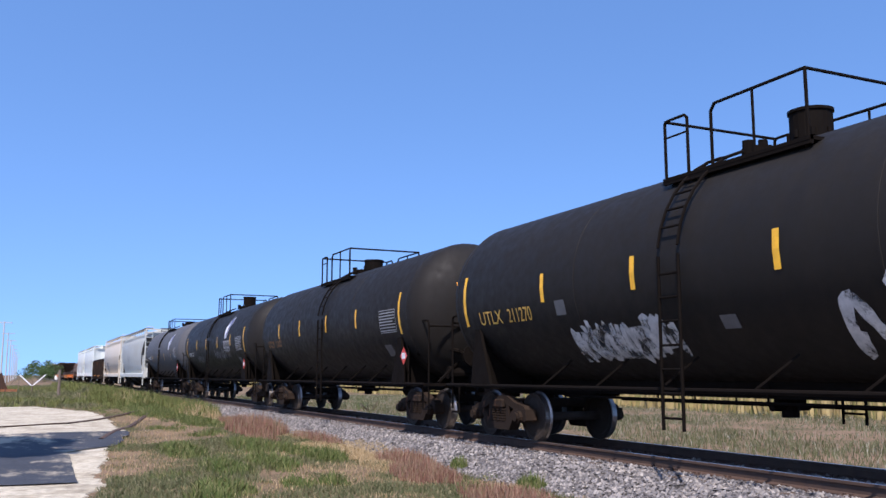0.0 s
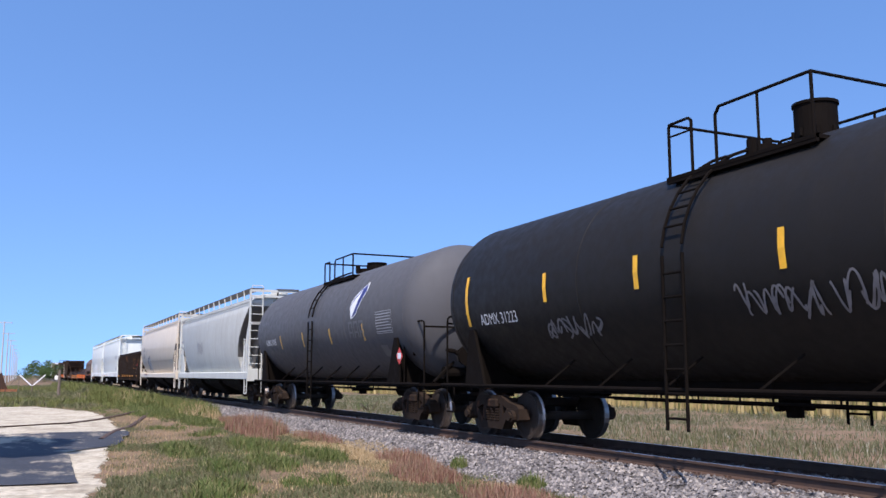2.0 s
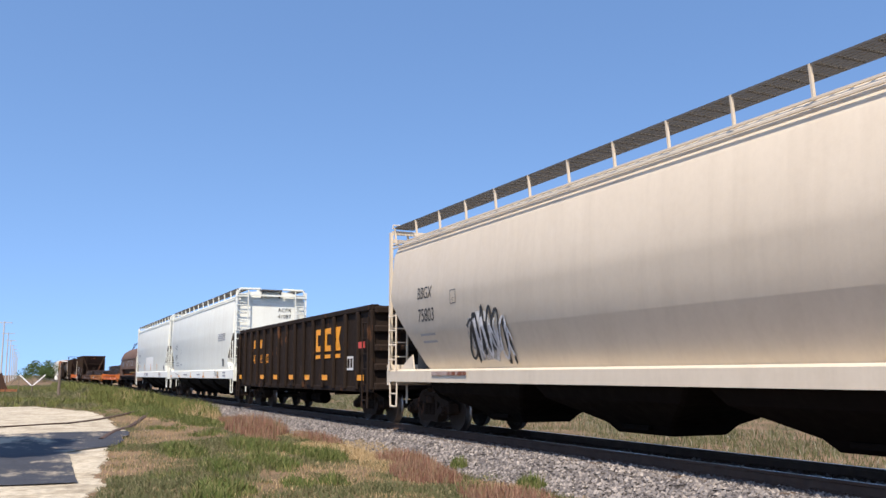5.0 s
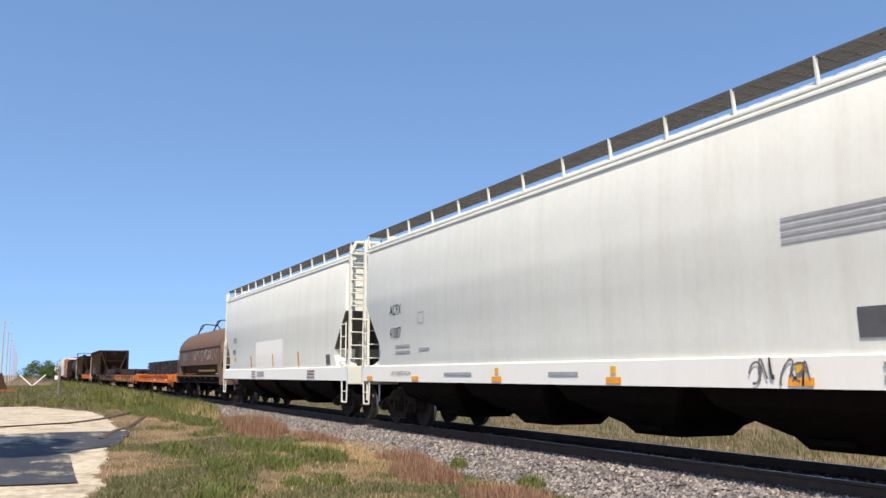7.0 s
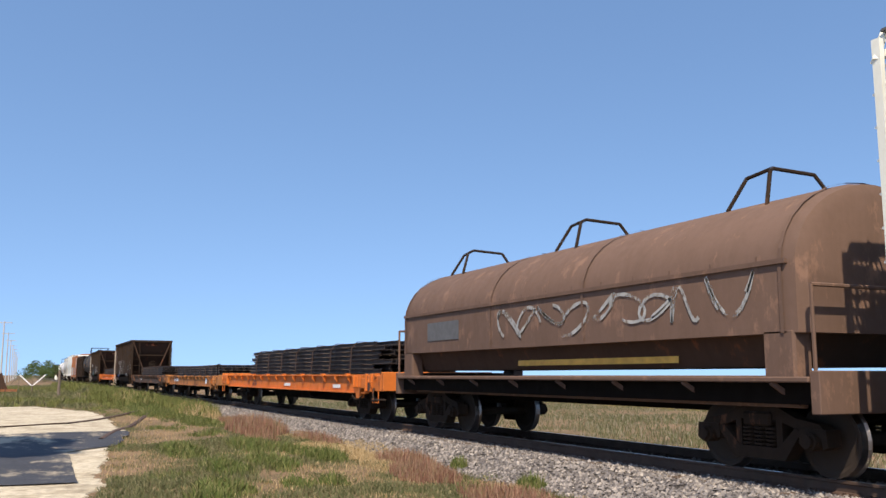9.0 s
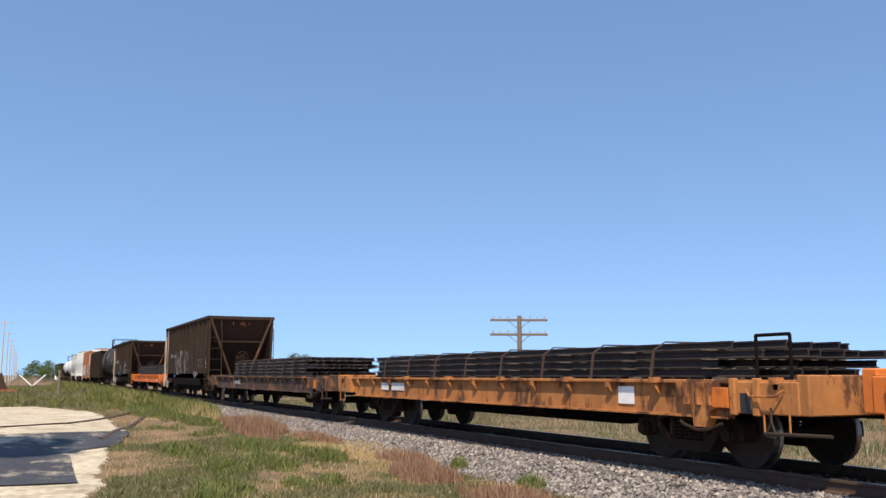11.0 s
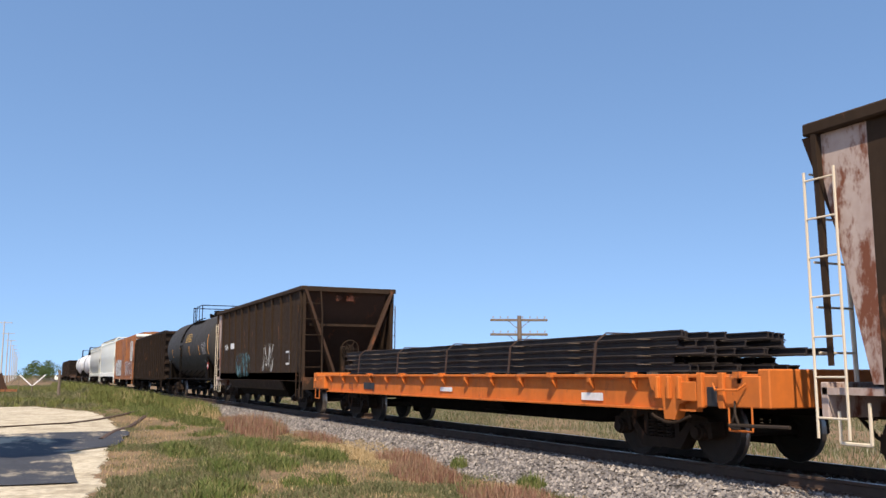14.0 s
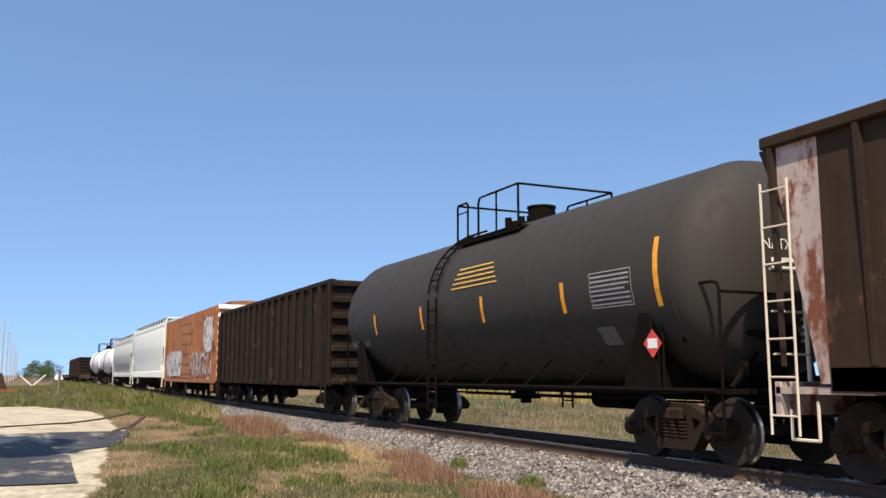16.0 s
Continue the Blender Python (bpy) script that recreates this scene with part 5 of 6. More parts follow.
# ballast bank
SHOULDER = [(-2.45, GROUND - 0.05), (-2.05, -0.46), (-1.45, -0.225), (-1.2, -0.2), (1.2, -0.2), (1.45, -0.225), (2.05, -0.46), (2.45, GROUND - 0.05)]
bm = bmesh.new()
rows = []
for y in np.concatenate([np.arange(-40, 90, 0.5), np.arange(90, 700, 10)]):
    row = []
    for x, z in SHOULDER:
        wob = 0.18 * noise.noise(Vector((x, 0.6 * y, 2.0))) if abs(x) > 1.5 else 0
        row.append(bm.verts.new((HALF + x + wob, y, z + 0.02 * noise.noise(Vector((x * 3, y * 2, 0))))))
    rows.append(row)
for a, b in zip(rows, rows[1:]):
    for k in range(len(SHOULDER) - 1):
        bm.faces.new((a[k], a[k + 1], b[k + 1], b[k]))
ballast = part("ballast_bed", bm, M["ballast_bed"], None, "grey crushed-rock ballast bank", True)
tagged(ballast, "", "ballast", "", "structure")

# rails
RAIL = [(-0.07, -0.172), (0.07, -0.172), (0.07, -0.158), (0.012, -0.135), (0.012, -0.045), (0.036, -0.036), (0.036, -0.004), (0.03, 0.0), (-0.03, 0.0), (-0.036, -0.004), (-0.036, -0.036), (-0.012, -0.045), (-0.012, -0.135), (-0.07, -0.158)]
track = thing("railway_track", "worn steel rails on timber ties", "railway track", at=(HALF, 0, 0), kind="structure")
for sx in (-1, 1):
    bm = bmesh.new()
    prism(bm, [(sx * 0.755 + u, v) for u, v in RAIL], "y", -40, 700)
    part("rail", bm, M["rail"], track, "rust-brown rail")
    bm = bmesh.new()
    box(bm, sx * 0.755 - 0.024, sx * 0.755 + 0.024, -40, 700, -0.003, 0.0012)
    part("rail_head", bm, M["rail_top"], track, "polished running surface")


# ---------------------------------------------------------------- loose stones and plants
def scatter_mesh(name, verts, faces, material, label, category):
    me = bpy.data.meshes.new(name)
    me.from_pydata(verts, [], faces)
    me.materials.append(material)
    ob = new(name, me)
    return tagged(ob, label, category, "", "stuff")


def stones(name, n, y0, y1, size, label, side=-1):
    """Angular stones over the shoulder of the bank."""
    verts, faces = [], []
    px = [p[0] for p in SHOULDER]
    pz = [p[1] for p in SHOULDER]
    for _ in range(n):
        u = rng.random()
        x = rng.uniform(-2.35, -0.85) if side < 0 else rng.uniform(-0.65, 2.3)
        if rng.random() < 0.08:
            x -= rng.random() * 0.5
        y = y0 + (y1 - y0) * u ** 1.5
        z = float(np.interp(x, px, pz)) + 0.01
        r = size * rng.uniform(0.5, 1.25)
        i = len(verts)
        a = rng.random() * 6.28
        ring = [a + k * 1.571 + rng.uniform(-0.4, 0.4) for k in range(4)]
        for q in ring:
            verts.append((HALF + x + r * math.cos(q), y + r * math.sin(q), z + rng.uniform(-0.2, 0.35) * r))
        verts.append((HALF + x + rng.uniform(-.4, .4) * r, y + rng.uniform(-.4, .4) * r, z + r * rng.uniform(0.6, 1.1)))
        verts.append((HALF + x + rng.uniform(-.5, .5) * r, y + rng.uniform(-.5, .5) * r, z + r * rng.uniform(0.5, 0.9)))
        faces += [(i, i + 1, i + 4), (i + 1, i + 2, i + 5), (i + 1, i + 5, i + 4), (i + 2, i + 3, i + 5), (i + 3, i, i + 4), (i + 3, i + 4, i + 5)]
    return scatter_mesh(name, verts, faces, M["stone"], label, "gravel")


stones("ballast_stones", 26000, 4, 45, 0.045, "loose grey and tan ballast stones beside the rail")
stones("ballast_stones", 5000, 8, 60, 0.05, "grey ballast stones between and beyond the rails", 1)


def blades(name, spots, material, label, category="grass", width=0.006, lean=0.9):
    """One bent blade for each spot (x, y, z, height)."""
    p = np.asarray(spots, dtype=float)
    n = len(p)
    x, y, z, h = p.T
    a, b = rng.random(n) * 6.28, rng.random(n) * 6.28
    w = width * rng.uniform(0.6, 1.5, n)
    l = h * lean * rng.uniform(0.1, 1.0, n)
    dx, dy, lx, ly = np.cos(a) * w, np.sin(a) * w, np.cos(b) * l, np.sin(b) * l
    v = np.empty((n, 5, 3))
    v[:, 0] = np.stack([x - dx, y - dy, z - 0.02], 1)
    v[:, 1] = np.stack([x + dx, y + dy, z - 0.02], 1)
    v[:, 2] = np.stack([x + dx * 0.7 + lx * 0.4, y + dy * 0.7 + ly * 0.4, z + h * 0.6], 1)
    v[:, 3] = np.stack([x - dx * 0.7 + lx * 0.4, y - dy * 0.7 + ly * 0.4, z + h * 0.6], 1)
    v[:, 4] = np.stack([x + lx, y + ly, z + h], 1)
    i = np.arange(n) * 5
    quads = np.stack([i, i + 1, i + 2, i + 3], 1).tolist()
    tips = np.stack([i + 3, i + 2, i + 4], 1).tolist()
    return scatter_mesh(name, v.reshape(-1, 3).tolist(), quads + tips, material, label, category)


def cell(ix, iy, seed):
    q = np.sin(ix * 127.1 + iy * 311.7 + seed * 74.7) * 43758.5453
    return (q - np.floor(q)) * 2 - 1


def soft(x, y, seed):
    """Smooth value noise from -1 to 1."""
    ix, iy = np.floor(x), np.floor(y)
    u, v = x - ix, y - iy
    u, v = u * u * (3 - 2 * u), v * v * (3 - 2 * v)
    a = cell(ix, iy, seed) * (1 - u) + cell(ix + 1, iy, seed) * u
    b = cell(ix, iy + 1, seed) * (1 - u) + cell(ix + 1, iy + 1, seed) * u
    return a * (1 - v) + b * v


def cover(x, y, scale, seed):
    return 0.6 * soft(x * scale, y * scale, seed) + 0.4 * soft(x * scale * 3, y * scale * 3, seed + 5)


def blob(x, y, cx, cy, rx, ry):
    """How deep a place lies in a ragged patch: 1 in its middle, below 0 outside."""
    return 1 - ((x - cx) / rx) ** 2 - ((y - cy) / ry) ** 2 + 0.5 * cover(x, y, 1.1, cx * 3 + cy)


heights = np.vectorize(land_height)
edges = np.vectorize(road_edge)


def candidates(n, x0, x1, y0, y1, power=1.0):
    return rng.uniform(x0, x1, n), y0 + (y1 - y0) * rng.random(n) ** power


def spots_of(x, y, keep, lo, hi, scale=None):
    x, y = x[keep], y[keep]
    h = rng.uniform(lo, hi, len(x)) * (1 if scale is None else scale[keep])
    return np.stack([x, y, heights(x, y), h], 1)


# short turf before the track, thin on the bare brown patch
x, y = candidates(330000, 0.5, 7.7, 10, 60, 1.7)
turf = cover(x, y, 0.55, 1.0)
bare = np.maximum(blob(x, y, 4.6, 33, 1.5, 9.5), np.maximum(blob(x, y, 4.3, 15.6, 0.5, 1.6), blob(x, y, 7.0, 20.5, 1.1, 3.0)))
inside = (x > edges(y) + 0.05 + 0.25 * cover(x, y, 1.5, 3.0))
keep = inside & (rng.random(len(x)) < np.clip(0.58 + 1.0 * turf, 0.08, 0.95)) & (rng.random(len(x)) > np.clip(bare * 2.2, 0, 0.94))
blades("grass", spots_of(x, y, keep, 0.02, 0.075, 1 + turf), M["grass"], "short dry green grass in tufts", width=0.006)
keep = inside & (turf < 0.05) & (rng.random(len(x)) < 0.10)
blades("dry_grass", spots_of(x, y, keep, 0.03, 0.10), M["straw"], "pale dead grass blades", width=0.005)
# taller green clumps
x, y = candidates(150000, 0.8, 7.6, 11, 50, 1.3)
clump = np.full(len(x), -9.0)
for cx, cy, rx, ry in ((4.2, 14.5, 0.35, 0.6), (4.75, 14.4, 0.25, 0.5), (5.9, 18.6, 0.45, 1.0), (5.2, 22.2, 0.55, 2.2), (5.75, 20.6, 0.4, 1.4), (2.9, 14.2, 0.45, 0.9), (2.5, 13.2, 0.4, 0.6), (3.6, 17.4, 0.5, 1.5), (4.6, 18.0, 0.5, 1.6), (6.4, 12.4, 0.25, 0.5), (5.6, 44.0, 1.5, 6.0), (6.2, 36.0, 0.7, 4.0), (3.4, 21.5, 0.5, 2.2)):
    clump = np.maximum(clump, blob(x, y, cx, cy, rx, ry))
clump = np.maximum(clump, (cover(x, y, 0.9, 7.0) - 0.45) * 1.5)
keep = (x > edges(y) + 0.2) & (clump > 0) & (rng.random(len(x)) < 0.25 + clump)
blades("tall_grass", spots_of(x, y, keep, 0.07, 0.22, 0.6 + 0.7 * np.clip(clump, 0, 1)), M["lush"], "fresh green clumps of taller grass", width=0.008)
# further grass: the bank by the line, and beyond the track
x, y = candidates(90000, -14, 7.6, 36, 150, 1.5)
deep = cover(x, y, 0.2, 3.0)
keep = (x > edges(y) + 0.3) & ((y > 46) | (x > 5.0))
green = cover(x, y, 0.12, 9.0) + 0.3 * (x > 4.0) > 0.05
tall = (0.75 + 0.5 * deep) * np.where(x > 4.2, 1.25, 0.75) * np.clip((y - 30) / 25, 0.35, 1)
blades("grass", spots_of(x, y, keep & ~green, 0.2, 0.55, tall), M["grass"], "rough grass beside the line", width=0.018)
blades("tall_grass", spots_of(x, y, keep & green, 0.2, 0.65, tall), M["lush_far"], "lush green weeds on the low bank", width=0.020)
x = HALF + 2.3 + 20 * rng.random(90000) ** 1.4
y = rng.uniform(2, 75, 90000)
deep = cover(x, y, 0.4, 4.0)
blades("grass", np.stack([x, y, np.full(len(x), GROUND), rng.uniform(0.06, 0.24, len(x)) * (0.9 + deep)], 1), M["verge"], "ragged verge grass beyond the track", width=0.009)


def weeds(n, patches, material, label, height, width, lean=0.45):
    """Stems in ragged patches (x, y, rx, ry) along the foot of the ballast."""
    out = []
    for cx, cy, rx, ry, share in patches:
        x = rng.uniform(cx - rx * 1.3, cx + rx * 1.3, int(n * share))
        y = rng.uniform(cy - ry * 1.3, cy + ry * 1.3, len(x))
        d = blob(x, y, cx, cy, rx, ry)
        keep = (d > 0) & (x < 8.0)
        p = spots_of(x, y, keep, 0.35 * height, height, 0.6 + 0.4 * np.clip(d, 0, 1))
        p[:, 2] += np.maximum(0, (p[:, 0] - 7.4) * 0.35)
        out.append(p)
    return blades("weeds", np.concatenate(out), material, label, "weeds", width, lean)


weeds(12000, ((6.75, 28.5, 0.75, 2.6, 0.5),), M["weed"], "tall reddish-brown dry weeds beside the ballast", 0.72, 0.010, 0.3)
weeds(12000, ((6.6, 14.9, 0.55, 1.2, 0.7), (7.2, 17.2, 0.35, 1.2, 0.25), (6.4, 11.6, 0.5, 1.3, 0.5), (7.35, 23.8, 0.3, 2.0, 0.2), (6.0, 24.5, 0.3, 1.5, 0.08), (7.3, 33.5, 0.4, 3.0, 0.2)), M["weed"], "reddish-brown dry weeds along the ballast", 0.36, 0.006)
weeds(16000, ((6.9, 20.3, 1.0, 2.6, 0.6), (6.7, 16.8, 0.6, 1.2, 0.2), (6.9, 12.6, 0.4, 1.0, 0.12), (7.2, 25.5, 0.5, 2.0, 0.2)), M["straw"], "bleached straw along the ballast edge", 0.14, 0.006, 1.0)
weeds(16000, ((7.0, 43.0, 0.9, 6.0, 0.4), (6.4, 52.0, 1.3, 7.0, 0.4), (5.8, 64.0, 1.6, 9.0, 0.5), (6.9, 78.0, 0.9, 12.0, 0.4)), M["lush_far"], "tall green weeds on the bank beside the line", 0.78, 0.018, 0.5)
weeds(5000, ((6.9, 40.0, 0.7, 4.0, 0.5), (6.0, 55.0, 1.2, 9.0, 0.6)), M["straw"], "dry seed heads among the green weeds", 0.7, 0.010, 0.4)
weeds(5000, ((6.0, 18.8, 0.4, 0.9, 0.5), (7.45, 12.6, 0.18, 0.4, 0.25), (7.6, 15.5, 0.12, 0.3, 0.12), (7.0, 31.5, 0.5, 2.0, 0.5)), M["lush"], "green weeds along the ballast edge", 0.30, 0.007)

# cornfield beyond the verge
spots = []
for row in range(26):
    x0 = 31 + row * 0.8
    for y in np.arange(-10, 190, 0.55 if row < 8 else 1.1):
        for k in range(3):
            spots.append((x0 + rng.uniform(-0.15, 0.15), y + rng.uniform(-0.25, 0.25), GROUND, rng.uniform(1.0, 1.75)))
blades("corn", spots, M["corn"], "ripening cornfield with dry tan stalks", "crop", 0.07, 0.35)


# ---------------------------------------------------------------- trees and bushes
def leafy(name, label, x, y, height, spread, n, seed, trunk=True):
    rnd = random.Random(seed)
    tree = thing(name, label, "tree" if trunk else "bush", at=(x, y, GROUND))
    bm = bmesh.new()
    limbs = []
    if trunk:
        th = height * 0.4
        bmesh.ops.create_cone(bm, cap_ends=True, segments=8, radius1=height * 0.03, radius2=height * 0.018, depth=th, matrix=Matrix.Translation((0, 0, th / 2)))
        for k in range(6):
            q = rnd.uniform(0, 6.28)
            e = (math.cos(q) * spread * 0.55, math.sin(q) * spread * 0.55, height * rnd.uniform(0.55, 0.85))
            rod(bm, (0, 0, th * rnd.uniform(0.6, 1.0)), e, height * 0.010, 5)
            limbs.append(e)
        limbs.append((0, 0, height * 0.8))
    else:
        for k in range(5):
            q = rnd.uniform(0, 6.28)
            e = (math.cos(q) * spread * 0.6, math.sin(q) * spread * 0.6, height * rnd.uniform(0.4, 0.8))
            rod(bm, (0, 0, 0), e, 0.02, 5)
            limbs.append(e)
    part("trunk" if trunk else "stem_cluster", bm, M["pole_wood"], tree)
    verts, faces = [], []
    for _ in range(n):
        c = rnd.choice(limbs)
        r = spread * 0.42 * rnd.random() ** 0.5
        q, p = rnd.uniform(0, 6.28), rnd.uniform(-1.2, 1.4)
        o = Vector((c[0] + r * math.cos(q) * math.cos(p), c[1] + r * math.sin(q) * math.cos(p), max(0.05, c[2] + r * math.sin(p) * 0.8)))
        s = height * rnd.uniform(0.018, 0.045)
        u = Vector((rnd.uniform(-1, 1), rnd.uniform(-1, 1), rnd.uniform(-1, 1))).normalized()
        v = u.orthogonal().normalized()
        i = len(verts)
        verts += [tuple(o - u * s), tuple(o + v * s * 0.5), tuple(o + u * s), tuple(o - v * s * 0.5)]
        faces.append((i, i + 1, i + 2, i + 3))
    me = bpy.data.meshes.new("crown")
    me.from_pydata(verts, [], faces)
    me.materials.append(M["leaf"])
    part("crown", me, None, tree)
    return tree


# ---------------------------------------------------------------- the train, in order
def marks_1(car, half, L):
    write(car, "UTLX", 0.36, "mark_yellow", 6.29, 2.22, tank_side, 1.0)
    write(car, "211270", 0.36, "mark_yellow", 5.16, 2.22, tank_side, 0.8)
    part("graffiti", scrawl(3, 0.7, 3.3, 1.5, 2.05, tank_side, 0.10, 13), M["worn_white"], car, "white sprayed graffiti")
    part("graffiti", cloud(9, 0.8, 3.2, 1.5, 2.0, tank_side), M["worn_spray"], car, "grey sprayed graffiti")
    part("graffiti", scrawl(8, -4.4, -2.3, 1.5, 2.3, tank_side, 0.17, 3), M["worn_white"], car, "white sprayed graffiti")
    part("plate", bars([(3.2, 3.5, 2.25, 2.5)], tank_side), M["mark_dim"], car)
    part("plate", bars([(-0.6, -0.3, 1.85, 2.03)], tank_side), M["mark_dim"], car)


def marks_2(car, half, L):
    head_write(car, "UTLX 21007", 0.26, "mark_orange", -0.70, 3.22, 0.85)
    for k, (u0, u1) in enumerate(((-0.5, 0.25), (-0.4, 0.1), (-0.5, 0.3), (-0.45, -0.2), (-0.5, 0.0))):
        head_line(car, u0, u1, 3.08 - 0.1 * k, 3.12 - 0.1 * k, "mark_orange")
    write(car, "UTLX", 0.34, "mark_faded", 6.2, 2.22, tank_side, 0.95)
    write(car, "21007", 0.34, "mark_faded", 5.15, 2.22, tank_side, 0.85)


def block_emblem(car, y, z, key):
    for k in range(3):
        u = y - 0.42 * k
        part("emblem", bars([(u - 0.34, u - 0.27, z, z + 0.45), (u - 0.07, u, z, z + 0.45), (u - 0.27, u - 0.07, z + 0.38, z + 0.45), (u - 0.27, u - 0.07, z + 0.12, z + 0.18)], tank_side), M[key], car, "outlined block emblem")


def marks_3(car, half, L):
    write(car, "ADMX 31223", 0.30, "mark_white", 6.35, 2.22, tank_side, 0.85)
    head_write(car, "ADMX 31223", 0.24, "mark_white", -0.75, 2.98, 0.85)
    head_line(car, -0.6, 0.2, 2.80, 2.85, "mark_white")
    head_line(car, -0.6, 0.2, 2.66, 2.71, "mark_white")
    leaf_logo(car, -3.55, 2.88, 0.72, tank_side)
    block_emblem(car, -2.95, 2.3, "mark_grey")
    part("graffiti", scrawl(5, -4.0, -0.6, 1.95, 2.4, tank_side, 0.035, 16), M["spray_grey"], car, "thin pale sprayed scrawl")
    part("graffiti", scrawl(6, 2.4, 4.0, 1.85, 2.2, tank_side, 0.04, 9), M["spray_grey"], car, "thin pale sprayed scrawl")


def marks_4(car, half, L):
    write(car, "ADMX 30423", 0.30, "mark_white", 6.0, 2.3, tank_side, 0.85)
    leaf_logo(car, -3.85, 2.8, 0.72, tank_side)
    block_emblem(car, -3.3, 2.25, "mark_dim")


def marks_hop_grey(car, half, e, side):
    part("graffiti", scrawl(11, 1.2, 2.6, 2.2, 2.9, side, 0.05, 5), M["mark_grey"], car, "faint blue-grey sprayed scrawl")
    part("lettering", bars([(e - 1.6, e - 0.9, 3.0, 3.12), (e - 1.7, e - 0.9, 2.7, 2.82)], side), M["mark_grey"], car)


def marks_tan(car, half, e, side):
    write(car, "BBGX", 0.38, "mark_black", e - 1.85, 2.96, side, 0.82)
    write(car, "75803", 0.42, "mark_black", e - 1.89, 2.44, side, 0.85)
    part("lettering", bars([(e - 2.75, e - 1.95, 2.12, 2.17)], side), M["mark_grey"], car)
    part("lettering", bars([(e - 2.75, e - 2.0, 1.96, 2.01)], side), M["mark_grey"], car)
    for r in ((e - 3.86, e - 3.84, 2.74, 3.04), (e - 3.61, e - 3.59, 2.74, 3.04), (e - 3.84, e - 3.61, 2.74, 2.76), (e - 3.84, e - 3.61, 3.02, 3.04)):
        part("plate", bars([r], side), M["mark_dim"], car)
    write(car, "C", 0.12, "mark_black", e - 3.68, 2.79, side)
    part("reflective_strip", bars([(e - 4.3, e - 2.6, 1.24, 1.32)], lambda y, z: 1.615), M["rust_pink"], car, "faded red and white strip on the sill")
    part("graffiti", cloud(20, 3.05, 4.3, 1.5, 2.5, side), M["worn_white"], car, "block of sprayed grey and white paint")
    part("graffiti", scrawl(21, 2.7, 4.35, 1.45, 2.55, side, 0.07, 6, 0.02), M["mark_black"], car, "black sprayed strokes")
    part("graffiti", scrawl(22, 2.4, 4.2, 1.6, 2.4, side, 0.06, 6, 0.026), M["spray_white"], car, "white sprayed strokes")


def marks_gondola(car, half, e, side):
    s = lambda y, z: 1.545
    for y in (-3.1, -4.0):
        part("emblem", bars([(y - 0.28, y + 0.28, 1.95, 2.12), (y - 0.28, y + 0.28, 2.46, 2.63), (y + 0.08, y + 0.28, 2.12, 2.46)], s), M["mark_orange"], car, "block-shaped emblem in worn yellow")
    part("emblem", patch([(-5.2, 1.95), (-4.62, 1.95), (-4.80, 2.29), (-4.62, 2.63), (-5.2, 2.63), (-5.02, 2.29)], s), M["mark_orange"], car, "block-shaped emblem in worn yellow")
    for y in (-3.1, -4.0, -4.9):
        part("emblem", bars([(y - 0.28, y + 0.28, 1.74, 1.85)], s), M["mark_orange"], car, "worn yellow underline")
    for w, y, z in (("48", 5.45, 1.70), ("45", 4.42, 1.70), ("02", 3.49, 1.70)):
        write(car, w, 0.46, "mark_orange", y, z, s, 0.9)
    for y in (5.32, 5.02, 4.29, 3.99):
        part("emblem", bars([(y - 0.11, y + 0.11, 2.26, 2.58)], s), M["mark_orange"], car, "worn yellow block mark")
    for y in (7.2, 3.54, 1.6, -0.44, -2.3, -4.1, -7.2):
        part("reflective_strip", bars([(y - 0.26, y + 0.26, 1.10, 1.25)], lambda a, b: 1.66), M["mark_orange"], car, "orange-yellow reflective plate")
    for r in ((-6.3, -5.75, 1.38, 1.44), (-6.3, -5.75, 1.70, 1.76), (-6.3, -6.24, 1.44, 1.70), (-5.81, -5.75, 1.44, 1.70), (-6.06, -6.0, 1.44, 1.70)):
        part("plate", bars([r], s), M["mark_white"], car, "white outlined data box")
    part("plate", bars([(-e + 0.35, -e + 0.85, 1.95, 2.12)], lambda a, b: 1.66), M["mark_red"], car)


